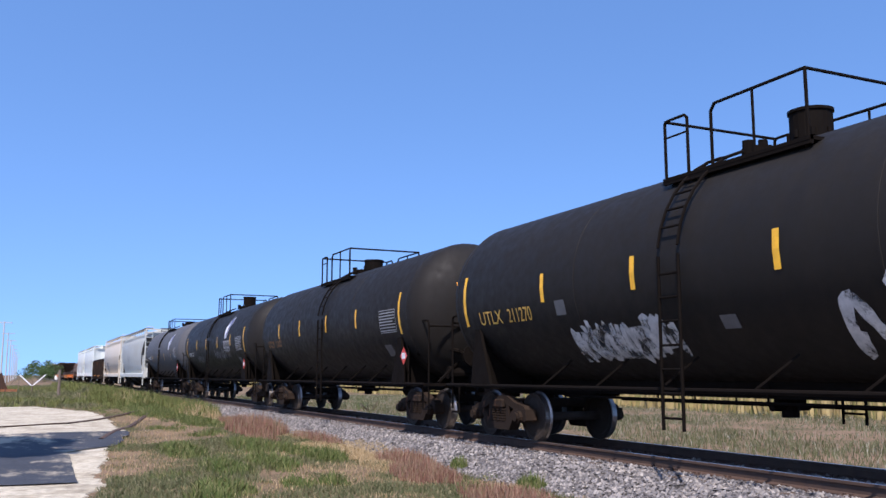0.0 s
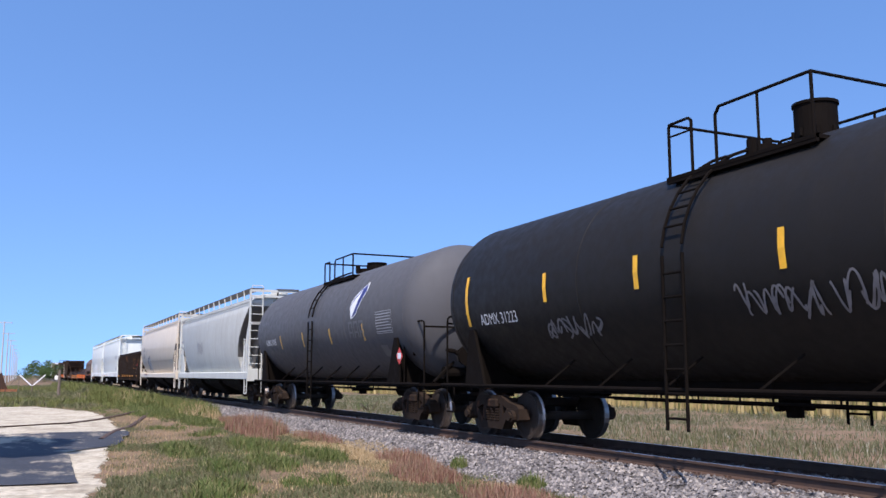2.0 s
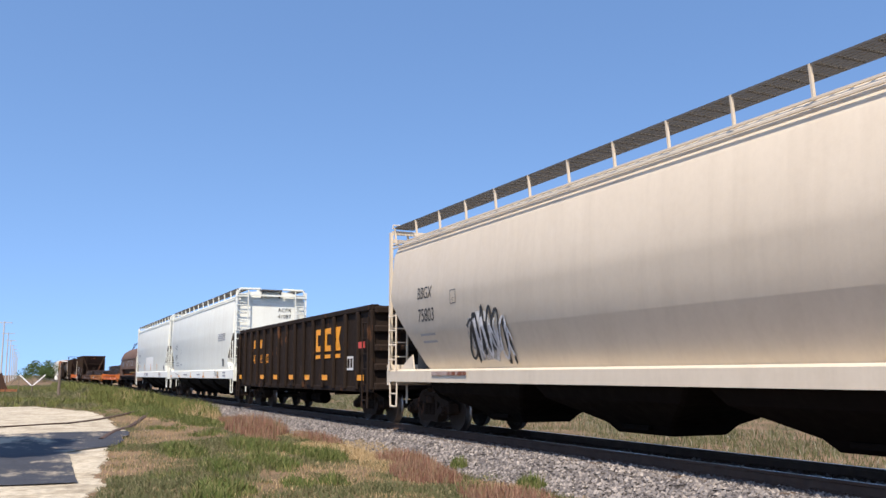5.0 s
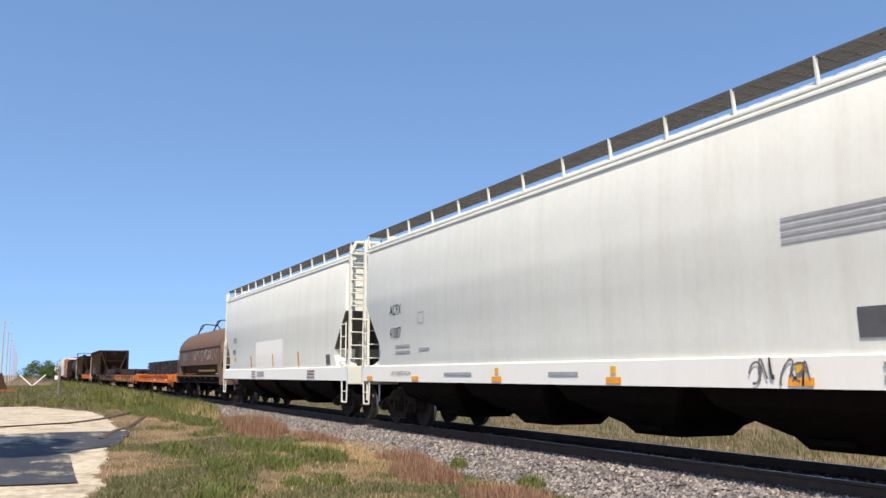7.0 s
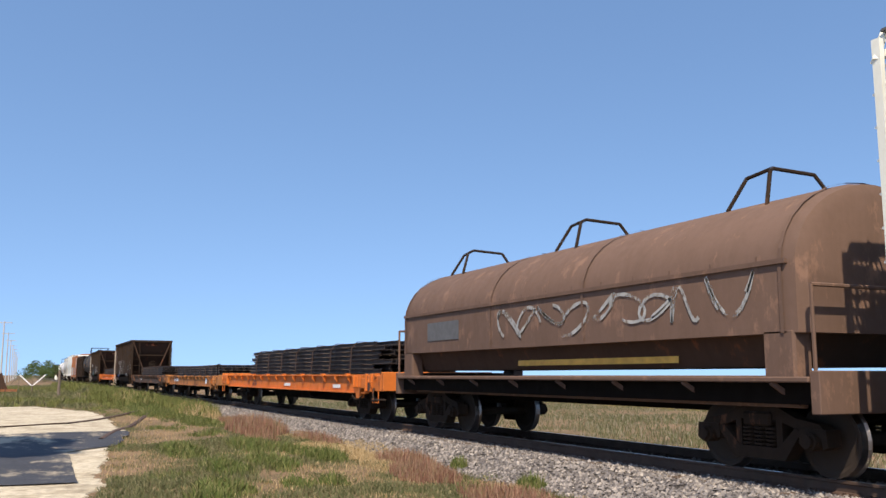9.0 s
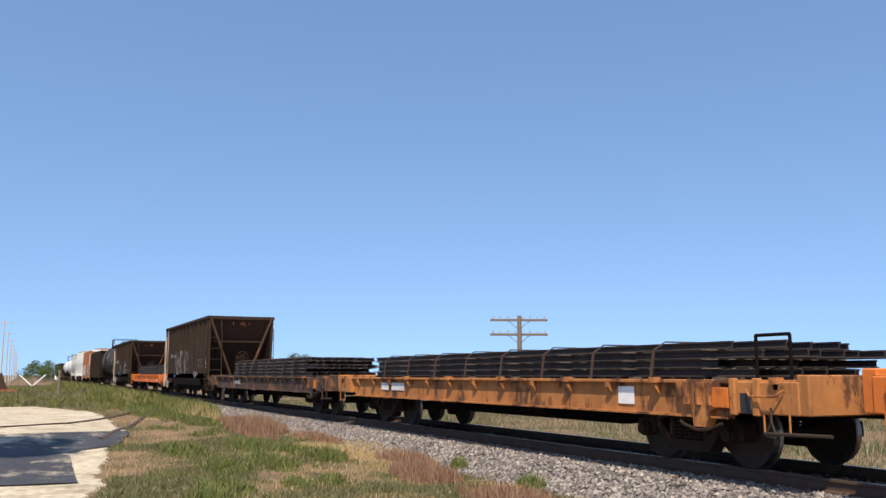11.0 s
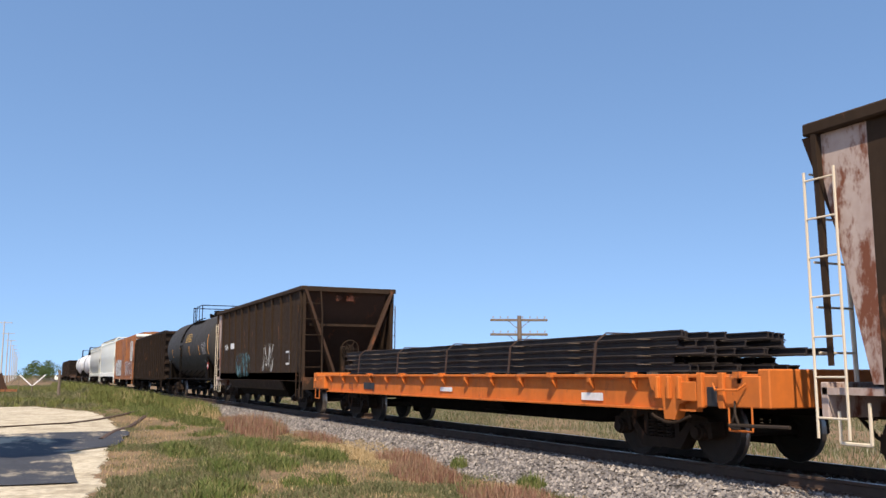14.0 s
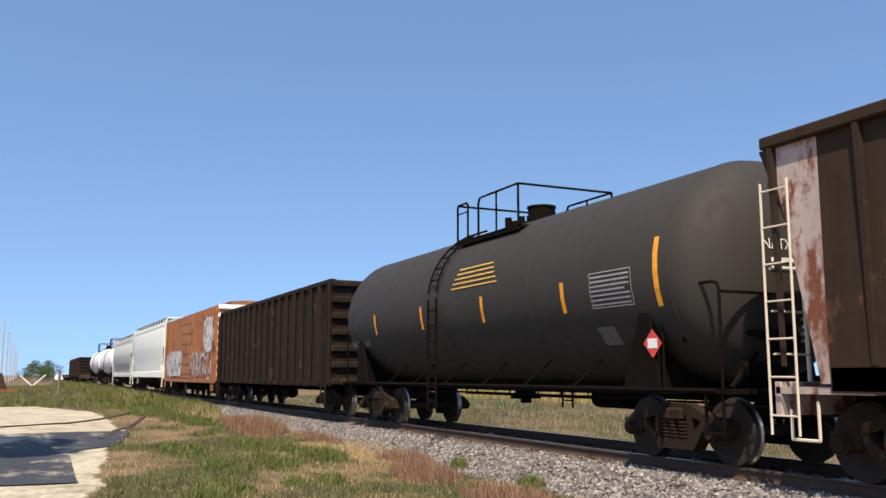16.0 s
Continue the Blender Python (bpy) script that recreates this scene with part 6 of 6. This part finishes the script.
def marks_acfx(car, half, e, side):
    write(car, "ACFX", 0.36, "mark_black", e - 1.94, 2.70, side, 0.8)
    write(car, "41087", 0.36, "mark_black", e - 1.94, 2.14, side, 0.8)
    for r in ((e - 3.2, e - 2.3, 1.9, 1.96), (e - 3.2, e - 2.3, 1.76, 1.82), (e - 4.3, e - 3.7, 1.8, 1.86)):
        part("lettering", bars([r], side), M["mark_grey"], car)
    for k in range(4):
        part("lettering", bars([(-7.2, -5.6, 2.8 + 0.09 * k, 2.845 + 0.09 * k)], side), M["mark_grey"], car, "line of small unreadable lettering")
    sill = lambda y, z: 1.605
    for k, y in enumerate((8.4, 5.46, 1.55, -2.16, -5.79)):
        part("reflective_strip", bars([(y - 0.19, y + 0.19, 1.12, 1.22)], sill), M["mark_orange"], car, "orange reflective plate on the sill")
        if k > 1:
            part("plate", bars([(y - 0.07, y + 0.07, 1.27, 1.38)], sill), M["yellow"], car)
    write(car, "ACF CENTER FLOW", 0.14, "mark_dim", e - 2.1, 1.24, sill, 0.95)
    for r in ((2.6, 3.9, 1.24, 1.30), (-1.2, -0.3, 1.24, 1.30), (-7.5, -6.9, 1.18, 1.25), (-7.5, -6.9, 1.32, 1.39)):
        part("lettering", bars([r], sill), M["mark_grey"], car)
    part("graffiti", scrawl(31, -6.0, -5.0, 1.14, 1.46, sill, 0.03, 6), M["spray_grey"], car, "dark sprayed scrawl on the sill")
    for r in ((5.0, 5.02, 2.42, 2.68), (5.29, 5.31, 2.42, 2.68), (5.02, 5.29, 2.42, 2.44), (5.02, 5.29, 2.66, 2.68)):
        part("plate", bars([r], side), M["mark_grey"], car, "thin outlined box")
    part("plate", bars([(-7.0, -6.6, 1.65, 1.98)], side), M["mark_dim"], car, "dark data box")
    # the same marks on the end panel
    for base, words in ((4.02, "ACFX"), (3.74, "41087")):
        me = text_mesh(words, 0.24, M["mark_black"], 0, base, lambda y, z: 0)
        for v in me.vertices:
            v.co = (0.35 - v.co.y, -(e - 0.185), v.co.z)
        part("lettering", me, None, car, "stencilled lettering on the end")


def marks_acfx2(car, half, e, side):
    part("paint_patch", bars([(-1.6, 2.4, 1.5, 2.5)], side), M["fresh_white"], car, "square patch of fresh white paint")
    write(car, "UTCX", 0.30, "mark_black", e - 1.9, 2.58, side, 0.8)
    write(car, "49857", 0.30, "mark_black", e - 1.9, 2.1, side, 0.8)
    part("plate", bars([(e - 2.5, e - 2.1, 1.84, 1.98)], side), M["yellow"], car)
    for y in (3.2, -0.2, -3.5):
        part("reflective_strip", bars([(y - 0.07, y + 0.07, 1.54, 2.0)], side, 0.02), M["mark_orange"], car, "orange strip")
    sill = lambda y, z: 1.605
    for r in ((2.3, 3.0, 1.15, 1.2), (2.3, 3.0, 1.25, 1.3), (2.3, 3.0, 1.35, 1.4), (-5.4, -4.6, 1.15, 1.2), (-5.4, -4.6, 1.25, 1.3), (-5.4, -4.6, 1.35, 1.4)):
        part("lettering", bars([r], sill), M["rust_pink"], car, "red warning lines")
    part("graffiti", bars([(1.0, 2.1, 1.2, 1.38)], sill), M["mark_grey"], car, "sprayed word as a bar")
    part("plate", bars([(-e + 1.6, -e + 2.0, 1.55, 1.85)], side), M["mark_dim"], car)


def marks_open_1(car, half, e, side):
    part("graffiti", scrawl(41, 0.8, 3.0, 1.25, 2.6, side, 0.035, 4), M["spray_white"], car, "pale sprayed outline letters")
    part("graffiti", cloud(45, 0.9, 2.9, 1.3, 2.3, side), M["faint_spray"], car, "pale sprayed fill")
    part("graffiti", cloud(42, -1.5, 0.3, 1.3, 2.6, side), M["faint_spray"], car, "pale sprayed fill")
    part("graffiti", scrawl(43, -4.4, -3.2, 1.1, 1.4, side, 0.025, 5), M["spray_white"], car, "white tag along the sill")
    part("graffiti", scrawl(44, -e + 0.35, -e + 0.7, 1.5, 2.3, side, 0.022, 4), M["spray_white"], car, "white tag")
    part("graffiti", cloud(46, 3.0, 3.6, 1.1, 1.3, side), M["mark_blue"], car, "blue paint along the sill")
    write(car, "NSHR", 0.34, "mark_white", 4.9, 2.25, side, 0.85)
    write(car, "2002", 0.34, "mark_white", 3.6, 2.28, side, 0.85)
    for y in (-e + 2.2, -e + 1.4):
        for r in ((y, y + 0.36, 1.65, 1.69), (y, y + 0.36, 2.0, 2.04), (y, y + 0.04, 1.69, 2.0), (y + 0.32, y + 0.36, 1.69, 2.0)):
            part("plate", bars([r], side), M["spray_grey"], car, "outlined data box")


def marks_open_2(car, half, e, side):
    write(car, "NSHR", 0.34, "mark_white", 5.2, 2.34, side, 0.85)
    part("graffiti", cloud(51, 0.2, 3.0, 1.12, 2.15, side), M["worn_teal"], car, "teal sprayed letters")
    part("graffiti", scrawl(52, -3.4, -1.9, 1.4, 2.4, side, 0.06, 5), M["worn_white"], car, "pale sprayed tag")
    part("graffiti", cloud(53, -3.4, -1.9, 1.4, 2.4, side), M["faint_spray"], car, "pale sprayed tag")
    part("lettering", bars([(3.3, 4.0, 2.36, 2.6), (-e + 1.4, -e + 1.9, 1.6, 1.66), (-e + 1.4, -e + 1.9, 2.0, 2.06), (-e + 1.4, -e + 1.46, 1.66, 2.0)], side), M["spray_white"], car)


def marks_flat_1(car, half, e, side):
    write(car, "ICE", 0.28, "mark_black", e - 4.7, 0.86, side, 0.9)
    write(car, "67026", 0.28, "mark_black", e - 5.6, 0.86, side, 0.9)
    part("plate", bars([(-1.2, -0.4, 0.88, 0.98), (-e + 3.4, -e + 4.1, 0.88, 0.98)], side), M["mark_white"], car)


def marks_flat_2(car, half, e, side):
    part("lettering", bars([(e - 3.6, e - 3.1, 0.88, 1.06), (e - 4.6, e - 3.8, 0.88, 1.06)], side), M["spray_white"], car)
    part("plate", bars([(-e + 3.2, -e + 3.6, 0.82, 1.08)], side), M["mark_white"], car)


def marks_flat_3(car, half, e, side):
    write(car, "TTHX 90406", 0.27, "mark_white", e - 4.65, 0.86, side, 0.95)


def marks_flat_4(car, half, e, side):
    write(car, "ICE", 0.26, "mark_black", e - 3.0, 0.86, side, 0.9)
    part("lettering", bars([(e - 5.0, e - 4.2, 0.88, 1.05)], side), M["mark_black"], car)
    part("plate", bars([(-0.4, 0.2, 0.9, 0.99), (-e + 3.4, -e + 4.0, 0.85, 0.97)], side), M["mark_white"], car)


def marks_natx(car, half, L):
    write(car, "NATX 310245", 0.25, "mark_grey", 6.83, 1.98, tank_side, 0.9)
    head_write(car, "NATX 310245", 0.22, "mark_white", -0.62, 2.98, 0.8)
    head_line(car, -0.5, 0.25, 2.80, 2.86, "mark_white")
    head_line(car, -0.5, 0.2, 2.68, 2.74, "mark_white")
    for k in range(6):
        head_line(car, 0.05 + 0.05 * (k > 2), 0.62 - 0.06 * k, 2.2 - 0.1 * k, 2.245 - 0.1 * k, "mark_grey")
    for k in range(5):
        part("lettering", bars([(-1.75 + 0.08 * k, 0.25 - 0.05 * k, 3.02 + 0.1 * k, 3.05 + 0.1 * k)], tank_side), M["mark_yellow"], car, "line of small yellow lettering")


def marks_box(car, half, e, side):
    part("graffiti", cloud(61, 0.5, e - 0.6, 1.1, 2.7, side), M["worn_white"], car, "grey and white sprayed letters")
    part("graffiti", cloud(62, -e + 0.6, -0.5, 1.1, 2.5, side), M["worn_pink"], car, "faded pink sprayed letters")
    part("graffiti", cloud(63, -e + 0.3, -e + 3.0, 2.4, 4.2, side, 0.02), M["worn_white"], car, "peeling pale paint near the end")
    part("graffiti", scrawl(64, -e + 0.8, e - 0.8, 1.2, 2.4, side, 0.10, 12, 0.024), M["worn_white"], car, "pale sprayed outlines")


tank_car("dusty black tank car with yellow strips and white graffiti", 0.28, 1.28, "tank_black", marks=marks_1, rail_h=0.62, dome_h=0.42)
tank_car("plain black tank car with yellow strips", 1.28, 2.255, "tank_black", marks=marks_2, ly=-0.4, py=-0.1, rail_h=0.56, dome_h=0.32, strips=(-6.48, -3.39, -0.75, 2.07, 4.63, 7.3), panel=-6.25)
tank_car("clean black tank car with a pale leaf emblem", 2.255, 3.295, "tank_black2", marks=marks_3, rail_h=0.55)
tank_car("slate-grey tank car with a pale leaf emblem", 3.295, 4.30, "tank_grey", stripe="mark_yellow", marks=marks_4, ly=0.1, py=-0.9, rail_h=0.36, strips=(-4.4, -1.56, 1.26, 3.96), dome_h=0.2, strip_z=(2.15, 2.6))
hopper_car("weathered grey round-sided covered hopper", 4.30, 5.39, "grey_paint", "barrel", marks=marks_hop_grey, top=4.34)
hopper_car("sand-coloured round-sided covered hopper with graffiti", 5.39, 6.47, "tan_paint", "round", marks=marks_tan, top=4.48)
gondola_car("dark brown ribbed gondola with worn yellow emblem", 6.47, 7.455, 0.8, 3.08, marks_gondola)
hopper_car("white covered hopper with orange plates on its sill", 7.455, 8.58, "white_paint", marks=marks_acfx, top=4.55)
hopper_car("white covered hopper with a fresh paint patch", 8.58, 9.64, "white_paint", marks=marks_acfx2, top=4.55)
coil_car("faded brown coil car with a rounded hood", 9.64, 10.44)
flat_car("bright orange flat car loaded with rails", 10.44, 11.655, "orange", 7, 9, marks=marks_flat_1, load_span=(10.52, 11.40))
flat_car("weathered orange flat car loaded with rails", 11.655, 12.69, "orange_old", 4, 8, z_deck=1.19, marks=marks_flat_2, straps=8, load_span=(11.74, 12.58), grab=True)
flat_car("rusty brown flat car loaded with rails", 12.69, 13.81, "flat_brown", 5, 10, z_deck=1.19, marks=marks_flat_3, load_span=(12.90, 13.58), straps=8)
open_hopper("dirty brown open-top hopper with pale graffiti", 13.81, 14.69, marks_open_1, True)
flat_car("bright orange flat car with rails and timber", 14.69, 15.83, "orange", 5, 10, marks=marks_flat_4, load_span=(14.82, 15.70), straps=5)
open_hopper("dirty brown open-top hopper with teal graffiti", 15.855, 16.73, marks_open_2, True)
tank_car("matt dark grey tank car with yellow strips", 16.73, 17.68, "tank_dusty", "mark_orange", marks_natx, ly=1.05, py=-0.5, rail_h=0.56, dome_h=0.3, strips=(-6.5, -4.04, -1.13, 1.83, 4.76, 7.3), panel=-5.93, strip_z=(2.27, 2.78))
gondola_car("tall black ribbed gondola with ribbed ends", 17.68, 18.70, 0.9, 4.1, None, 17)
box_car("rusty orange boxcar covered in graffiti", 18.70, 19.70, marks=marks_box)
hopper_car("pale greenish white covered hopper", 19.70, 20.80, "white_paint", top=4.5)
hopper_car("grey covered hopper far back in the train", 20.80, 21.85, "grey_paint", "round")
tank_car("white tank car far back in the train", 21.85, 22.85, "tank_white", None)
tank_car("white tank car far back in the train", 22.85, 23.85, "tank_white", None)
flat_car("empty brown flat car far back in the train", 23.85, 25.2, "flat_brown", load=False)
gondola_car("tall dark gondola far back in the train", 25.2, 26.2, 0.9, 4.1, None, 17)
gondola_car("tall dark gondola far back in the train", 26.2, 27.2, 0.9, 4.1, None, 17)
flat_car("brown flat car far back in the train", 27.2, 28.3, "flat_brown", load=False)
flat_car("brown flat car far back in the train", 28.3, 29.4, "flat_brown", load=False)


def motions():
    for car, y in CARS:
        z = car.location.z
        walk(car, [(0.0, pose(HALF, y, z)), (16.0, pose(HALF, y - SPEED * 16.0, z))])
    spin = math.degrees(SPEED / 0.457)          # wheels roll towards the camera
    first = WHEELSETS[0]
    walk(first, [(k / 30, pose(0, 0, 0, spin * k / 30)) for k in range(481)])
    act, slot = first.animation_data.action, first.animation_data.action_slot
    for w in WHEELSETS[1:]:
        w.rotation_mode = "QUATERNION"
        w.animation_data_create()
        w.animation_data.action = act
        w.animation_data.action_slot = slot


for x, y, h, s, n, sd in ((3.6, 208.92, 5.2, 3.4, 1950, 1), (2.2, 187.75, 3.4, 3.6, 1690, 2), (5.4, 230.02, 4.2, 3.6, 1300, 3), (0.6, 255.12, 3.2, 3.4, 1040, 4)):
    leafy("shrub", "dense dark green shrub on the far field edge", x, y, h, s, n, sd, False)
for x, y, h, s, n, sd in ((71.8, 253.27, 8.2, 4.5, 900, 5), (95.9, 319.25, 9.0, 4.0, 600, 6)):
    leafy("tree", "leafy green tree on the far field edge", x, y, h, s, n, sd)
for x, y, h, s, n, sd in ((18.62, 33.25, 1.15, 1.5, 700, 8), (18.56, 35.49, 0.9, 1.2, 500, 9), (15.46, 41.33, 0.8, 1.0, 400, 10)):
    leafy("bush", "low green bush on the verge beyond the track", x, y, h, s, n, sd, False)


def utility_pole(x, y, h, arm, arms, label, turn=0.0, wood="pole_wood"):
    pole = thing("utility_pole", label, "utility pole", "poles along the line", (x, y, GROUND - 0.3))
    pole.rotation_euler = (0, 0, turn)
    bm = bmesh.new()
    bmesh.ops.create_cone(bm, cap_ends=True, segments=10, radius1=0.16, radius2=0.11, depth=h + 0.3, matrix=Matrix.Translation((0, 0, (h + 0.3) / 2)))
    part("post", bm, M[wood], pole)
    for k in range(arms):
        z = h + 0.3 - 0.22 - 0.75 * k
        bm = bmesh.new()
        box(bm, -arm / 2, arm / 2, 0.10, 0.2, z - 0.06, z + 0.06, 0.01)
        for sx in (-1, 1):
            beam(bm, (sx * 0.55, 0.16, z - 0.05), (0, 0.14, z - 0.5), 0.03, 0.03)
        ca = part("crossarm", bm, M[wood], pole)
        for j in range(8):
            xx = -arm / 2 + 0.15 + (arm - 0.3) * j / 7
            if (j * 7 + k * 3) % 5 == 1:
                continue
            bm = bmesh.new()
            rod(bm, (xx, 0.15, z + 0.06), (xx, 0.15, z + 0.13), 0.015, 6)
            rod(bm, (xx, 0.15, z + 0.12), (xx, 0.15, z + 0.2), 0.035, 8)
            part("insulator", bm, M["mark_grey"], ca)
    return pole


x, y = 23.2, 40.1
utility_pole(x, y, 4.85, 3.0, 2, "weathered wooden telegraph pole with two crossarms", radians(-22))
for k in range(9):
    utility_pole(-3.4 + 0.05 * k, 172 + 45 * k, 11.0, 2.6, 1, "tall wooden power pole beside the road, paled for distance haze", 0.0, "pole_haze")

# white V-shaped boards on posts by the road
x, y = 0.9, 97.0
vb = thing("crossing_sign", "two white boards leaning in a V on thin posts", "sign", at=(x, y, GROUND))
for sx in (-1, 1):
    bm = bmesh.new()
    beam(bm, (sx * 0.05, 0, 0.75), (sx * 1.15, 0, 1.8), 0.05, 0.11)
    part("board", bm, M["mark_white"], vb, "weathered white board")
bm = bmesh.new()
rod(bm, (0, 0.06, -0.2), (0, 0.06, 0.95), 0.06)
rod(bm, (-1.2, 0.06, -0.2), (-1.2, 0.06, 1.7), 0.03)
beam(bm, (-1.9, 0.06, 0.9), (-1.25, 0.06, 1.6), 0.04, 0.12)
part("post", bm, M["pole_wood"], vb)
x, y = 2.7, 78.3
po = thing("fence_post", "short grey post in the weeds", "post", at=(x, y, GROUND))
bm = bmesh.new()
bmesh.ops.create_cone(bm, cap_ends=True, segments=8, radius1=0.12, radius2=0.1, depth=2.4, matrix=Matrix.Translation((0, 0, 1.0)))
part("post", bm, M["pole_wood"], po)

# rusty farm implement in the grass
x, y = -1.9, 91.3
im = thing("farm_implement", "rusty red field implement parked in the grass", "farm machine", at=(x, y, GROUND + 0.1))
bm = bmesh.new()
for yy in (-0.5, 0.5):
    beam(bm, (-1.6, yy, 0.3), (1.5, yy, 0.3), 0.12, 0.2)
for xx in (-1.4, -0.5, 0.4, 1.3):
    beam(bm, (xx, -0.5, 0.3), (xx, 0.5, 0.3), 0.1, 0.14)
part("frame", bm, M["boxcar_orange"], im)
bm = bmesh.new()
prism(bm, [(-0.1, 0.4), (0.75, 0.4), (0.45, 1.1), (0.2, 1.9), (0.0, 1.85), (-0.25, 0.9)], "y", -0.35, 0.35)
part("hopper_box", bm, M["end_rust"], im)
for yy in (-0.75, 0.75):
    bm = bmesh.new()
    rod(bm, (-0.3, yy - 0.08, 0.3), (-0.3, yy + 0.08, 0.3), 0.4, 14)
    part("tyre", bm, M["under"], im)

# two parked pickup trucks by the far road
def pickup(x, y, key, label):
    car = thing("pickup_truck", label, "pickup truck", at=(x, y, GROUND))
    bm = bmesh.new()
    prism(bm, [(-2.6, 0.5), (2.6, 0.5), (2.6, 1.0), (1.3, 1.1), (0.75, 1.75), (-0.6, 1.8), (-0.8, 1.1), (-2.6, 1.1)], "x", -0.95, 0.95)
    part("body", bm, M[key], car)
    for sx in (-1, 1):
        for yy in (-1.6, 1.6):
            bm = bmesh.new()
            rod(bm, (sx * 0.8, yy, 0.36), (sx * 1.0, yy, 0.36), 0.36, 14)
            part("wheel", bm, M["under"], car)
    bm = bmesh.new()
    prism(bm, [(1.22, 1.12), (0.78, 1.68), (0.74, 1.68), (1.17, 1.12)], "x", -0.8, 0.8)
    part("windscreen", bm, M["mark_black"], car)
    return car


pickup(8.8, 262.23, "fresh_white", "white pickup truck parked on the far road")

# low dark strips standing in for thin shadow lines across road and grass
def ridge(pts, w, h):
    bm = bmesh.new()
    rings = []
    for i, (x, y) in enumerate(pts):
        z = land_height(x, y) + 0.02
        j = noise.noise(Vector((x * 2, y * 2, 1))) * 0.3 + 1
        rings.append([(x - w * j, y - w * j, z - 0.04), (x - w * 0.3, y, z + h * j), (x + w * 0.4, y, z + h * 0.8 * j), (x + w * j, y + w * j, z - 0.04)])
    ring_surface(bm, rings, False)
    ob = part("shadow_ridge", bm, M["rail"], None, "low dark strip standing in for a thin cast shadow", True)
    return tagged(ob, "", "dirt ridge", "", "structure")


def arc(ps, n=24):
    out = []
    for i in range(n):
        t = i / (n - 1) * (len(ps) - 1)
        k = min(int(t), len(ps) - 2)
        f = t - k
        out.append((ps[k][0] + (ps[k + 1][0] - ps[k][0]) * f, ps[k][1] + (ps[k + 1][1] - ps[k][1]) * f))
    return out


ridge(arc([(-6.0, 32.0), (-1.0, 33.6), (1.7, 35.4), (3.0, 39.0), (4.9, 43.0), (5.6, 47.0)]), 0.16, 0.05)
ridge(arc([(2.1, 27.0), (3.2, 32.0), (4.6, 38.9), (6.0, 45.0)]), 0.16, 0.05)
# a tall tree beside the road, whose shade falls on the asphalt
leafy("tree", "tall leafy tree beside the road", -4.0, 20.0, 12.0, 3.0, 2600, 12)

# ---------------------------------------------------------------- ties, one by one
bm = bmesh.new()
box(bm, -1.3, 1.3, -0.115, 0.115, -0.35, -0.168, 0.012)
ME_TIE = mesh_of("tie", bm, M["tie"])
bm = bmesh.new()
for sx in (-1, 1):
    box(bm, sx * 0.755 - 0.18, sx * 0.755 + 0.18, -0.095, 0.095, -0.168, -0.155)
    for u in (-0.1, 0.1):
        for v in (-0.05, 0.05):
            box(bm, sx * 0.755 + u - 0.015, sx * 0.755 + u + 0.015, v - 0.015, v + 0.015, -0.156, -0.13)
ME_PLATE = mesh_of("tie_plate", bm, M["rail"])
far = bmesh.new()
for k in range(900):
    y = -10 + 0.52 * k
    if k < 160:
        t = part("tie", ME_TIE, None, track, at=(random.uniform(-0.05, 0.05), y, random.uniform(-0.01, 0.005)))
        t.rotation_euler = (0, 0, random.uniform(-0.02, 0.02))
        part("tie_plate", ME_PLATE, None, t)
    else:
        box(far, -1.3, 1.3, y - 0.115, y + 0.115, -0.35, -0.168)
ob = part("far_ties", far, M["tie"], track)
tagged(ob, "", "", "", "stuff")
motions()
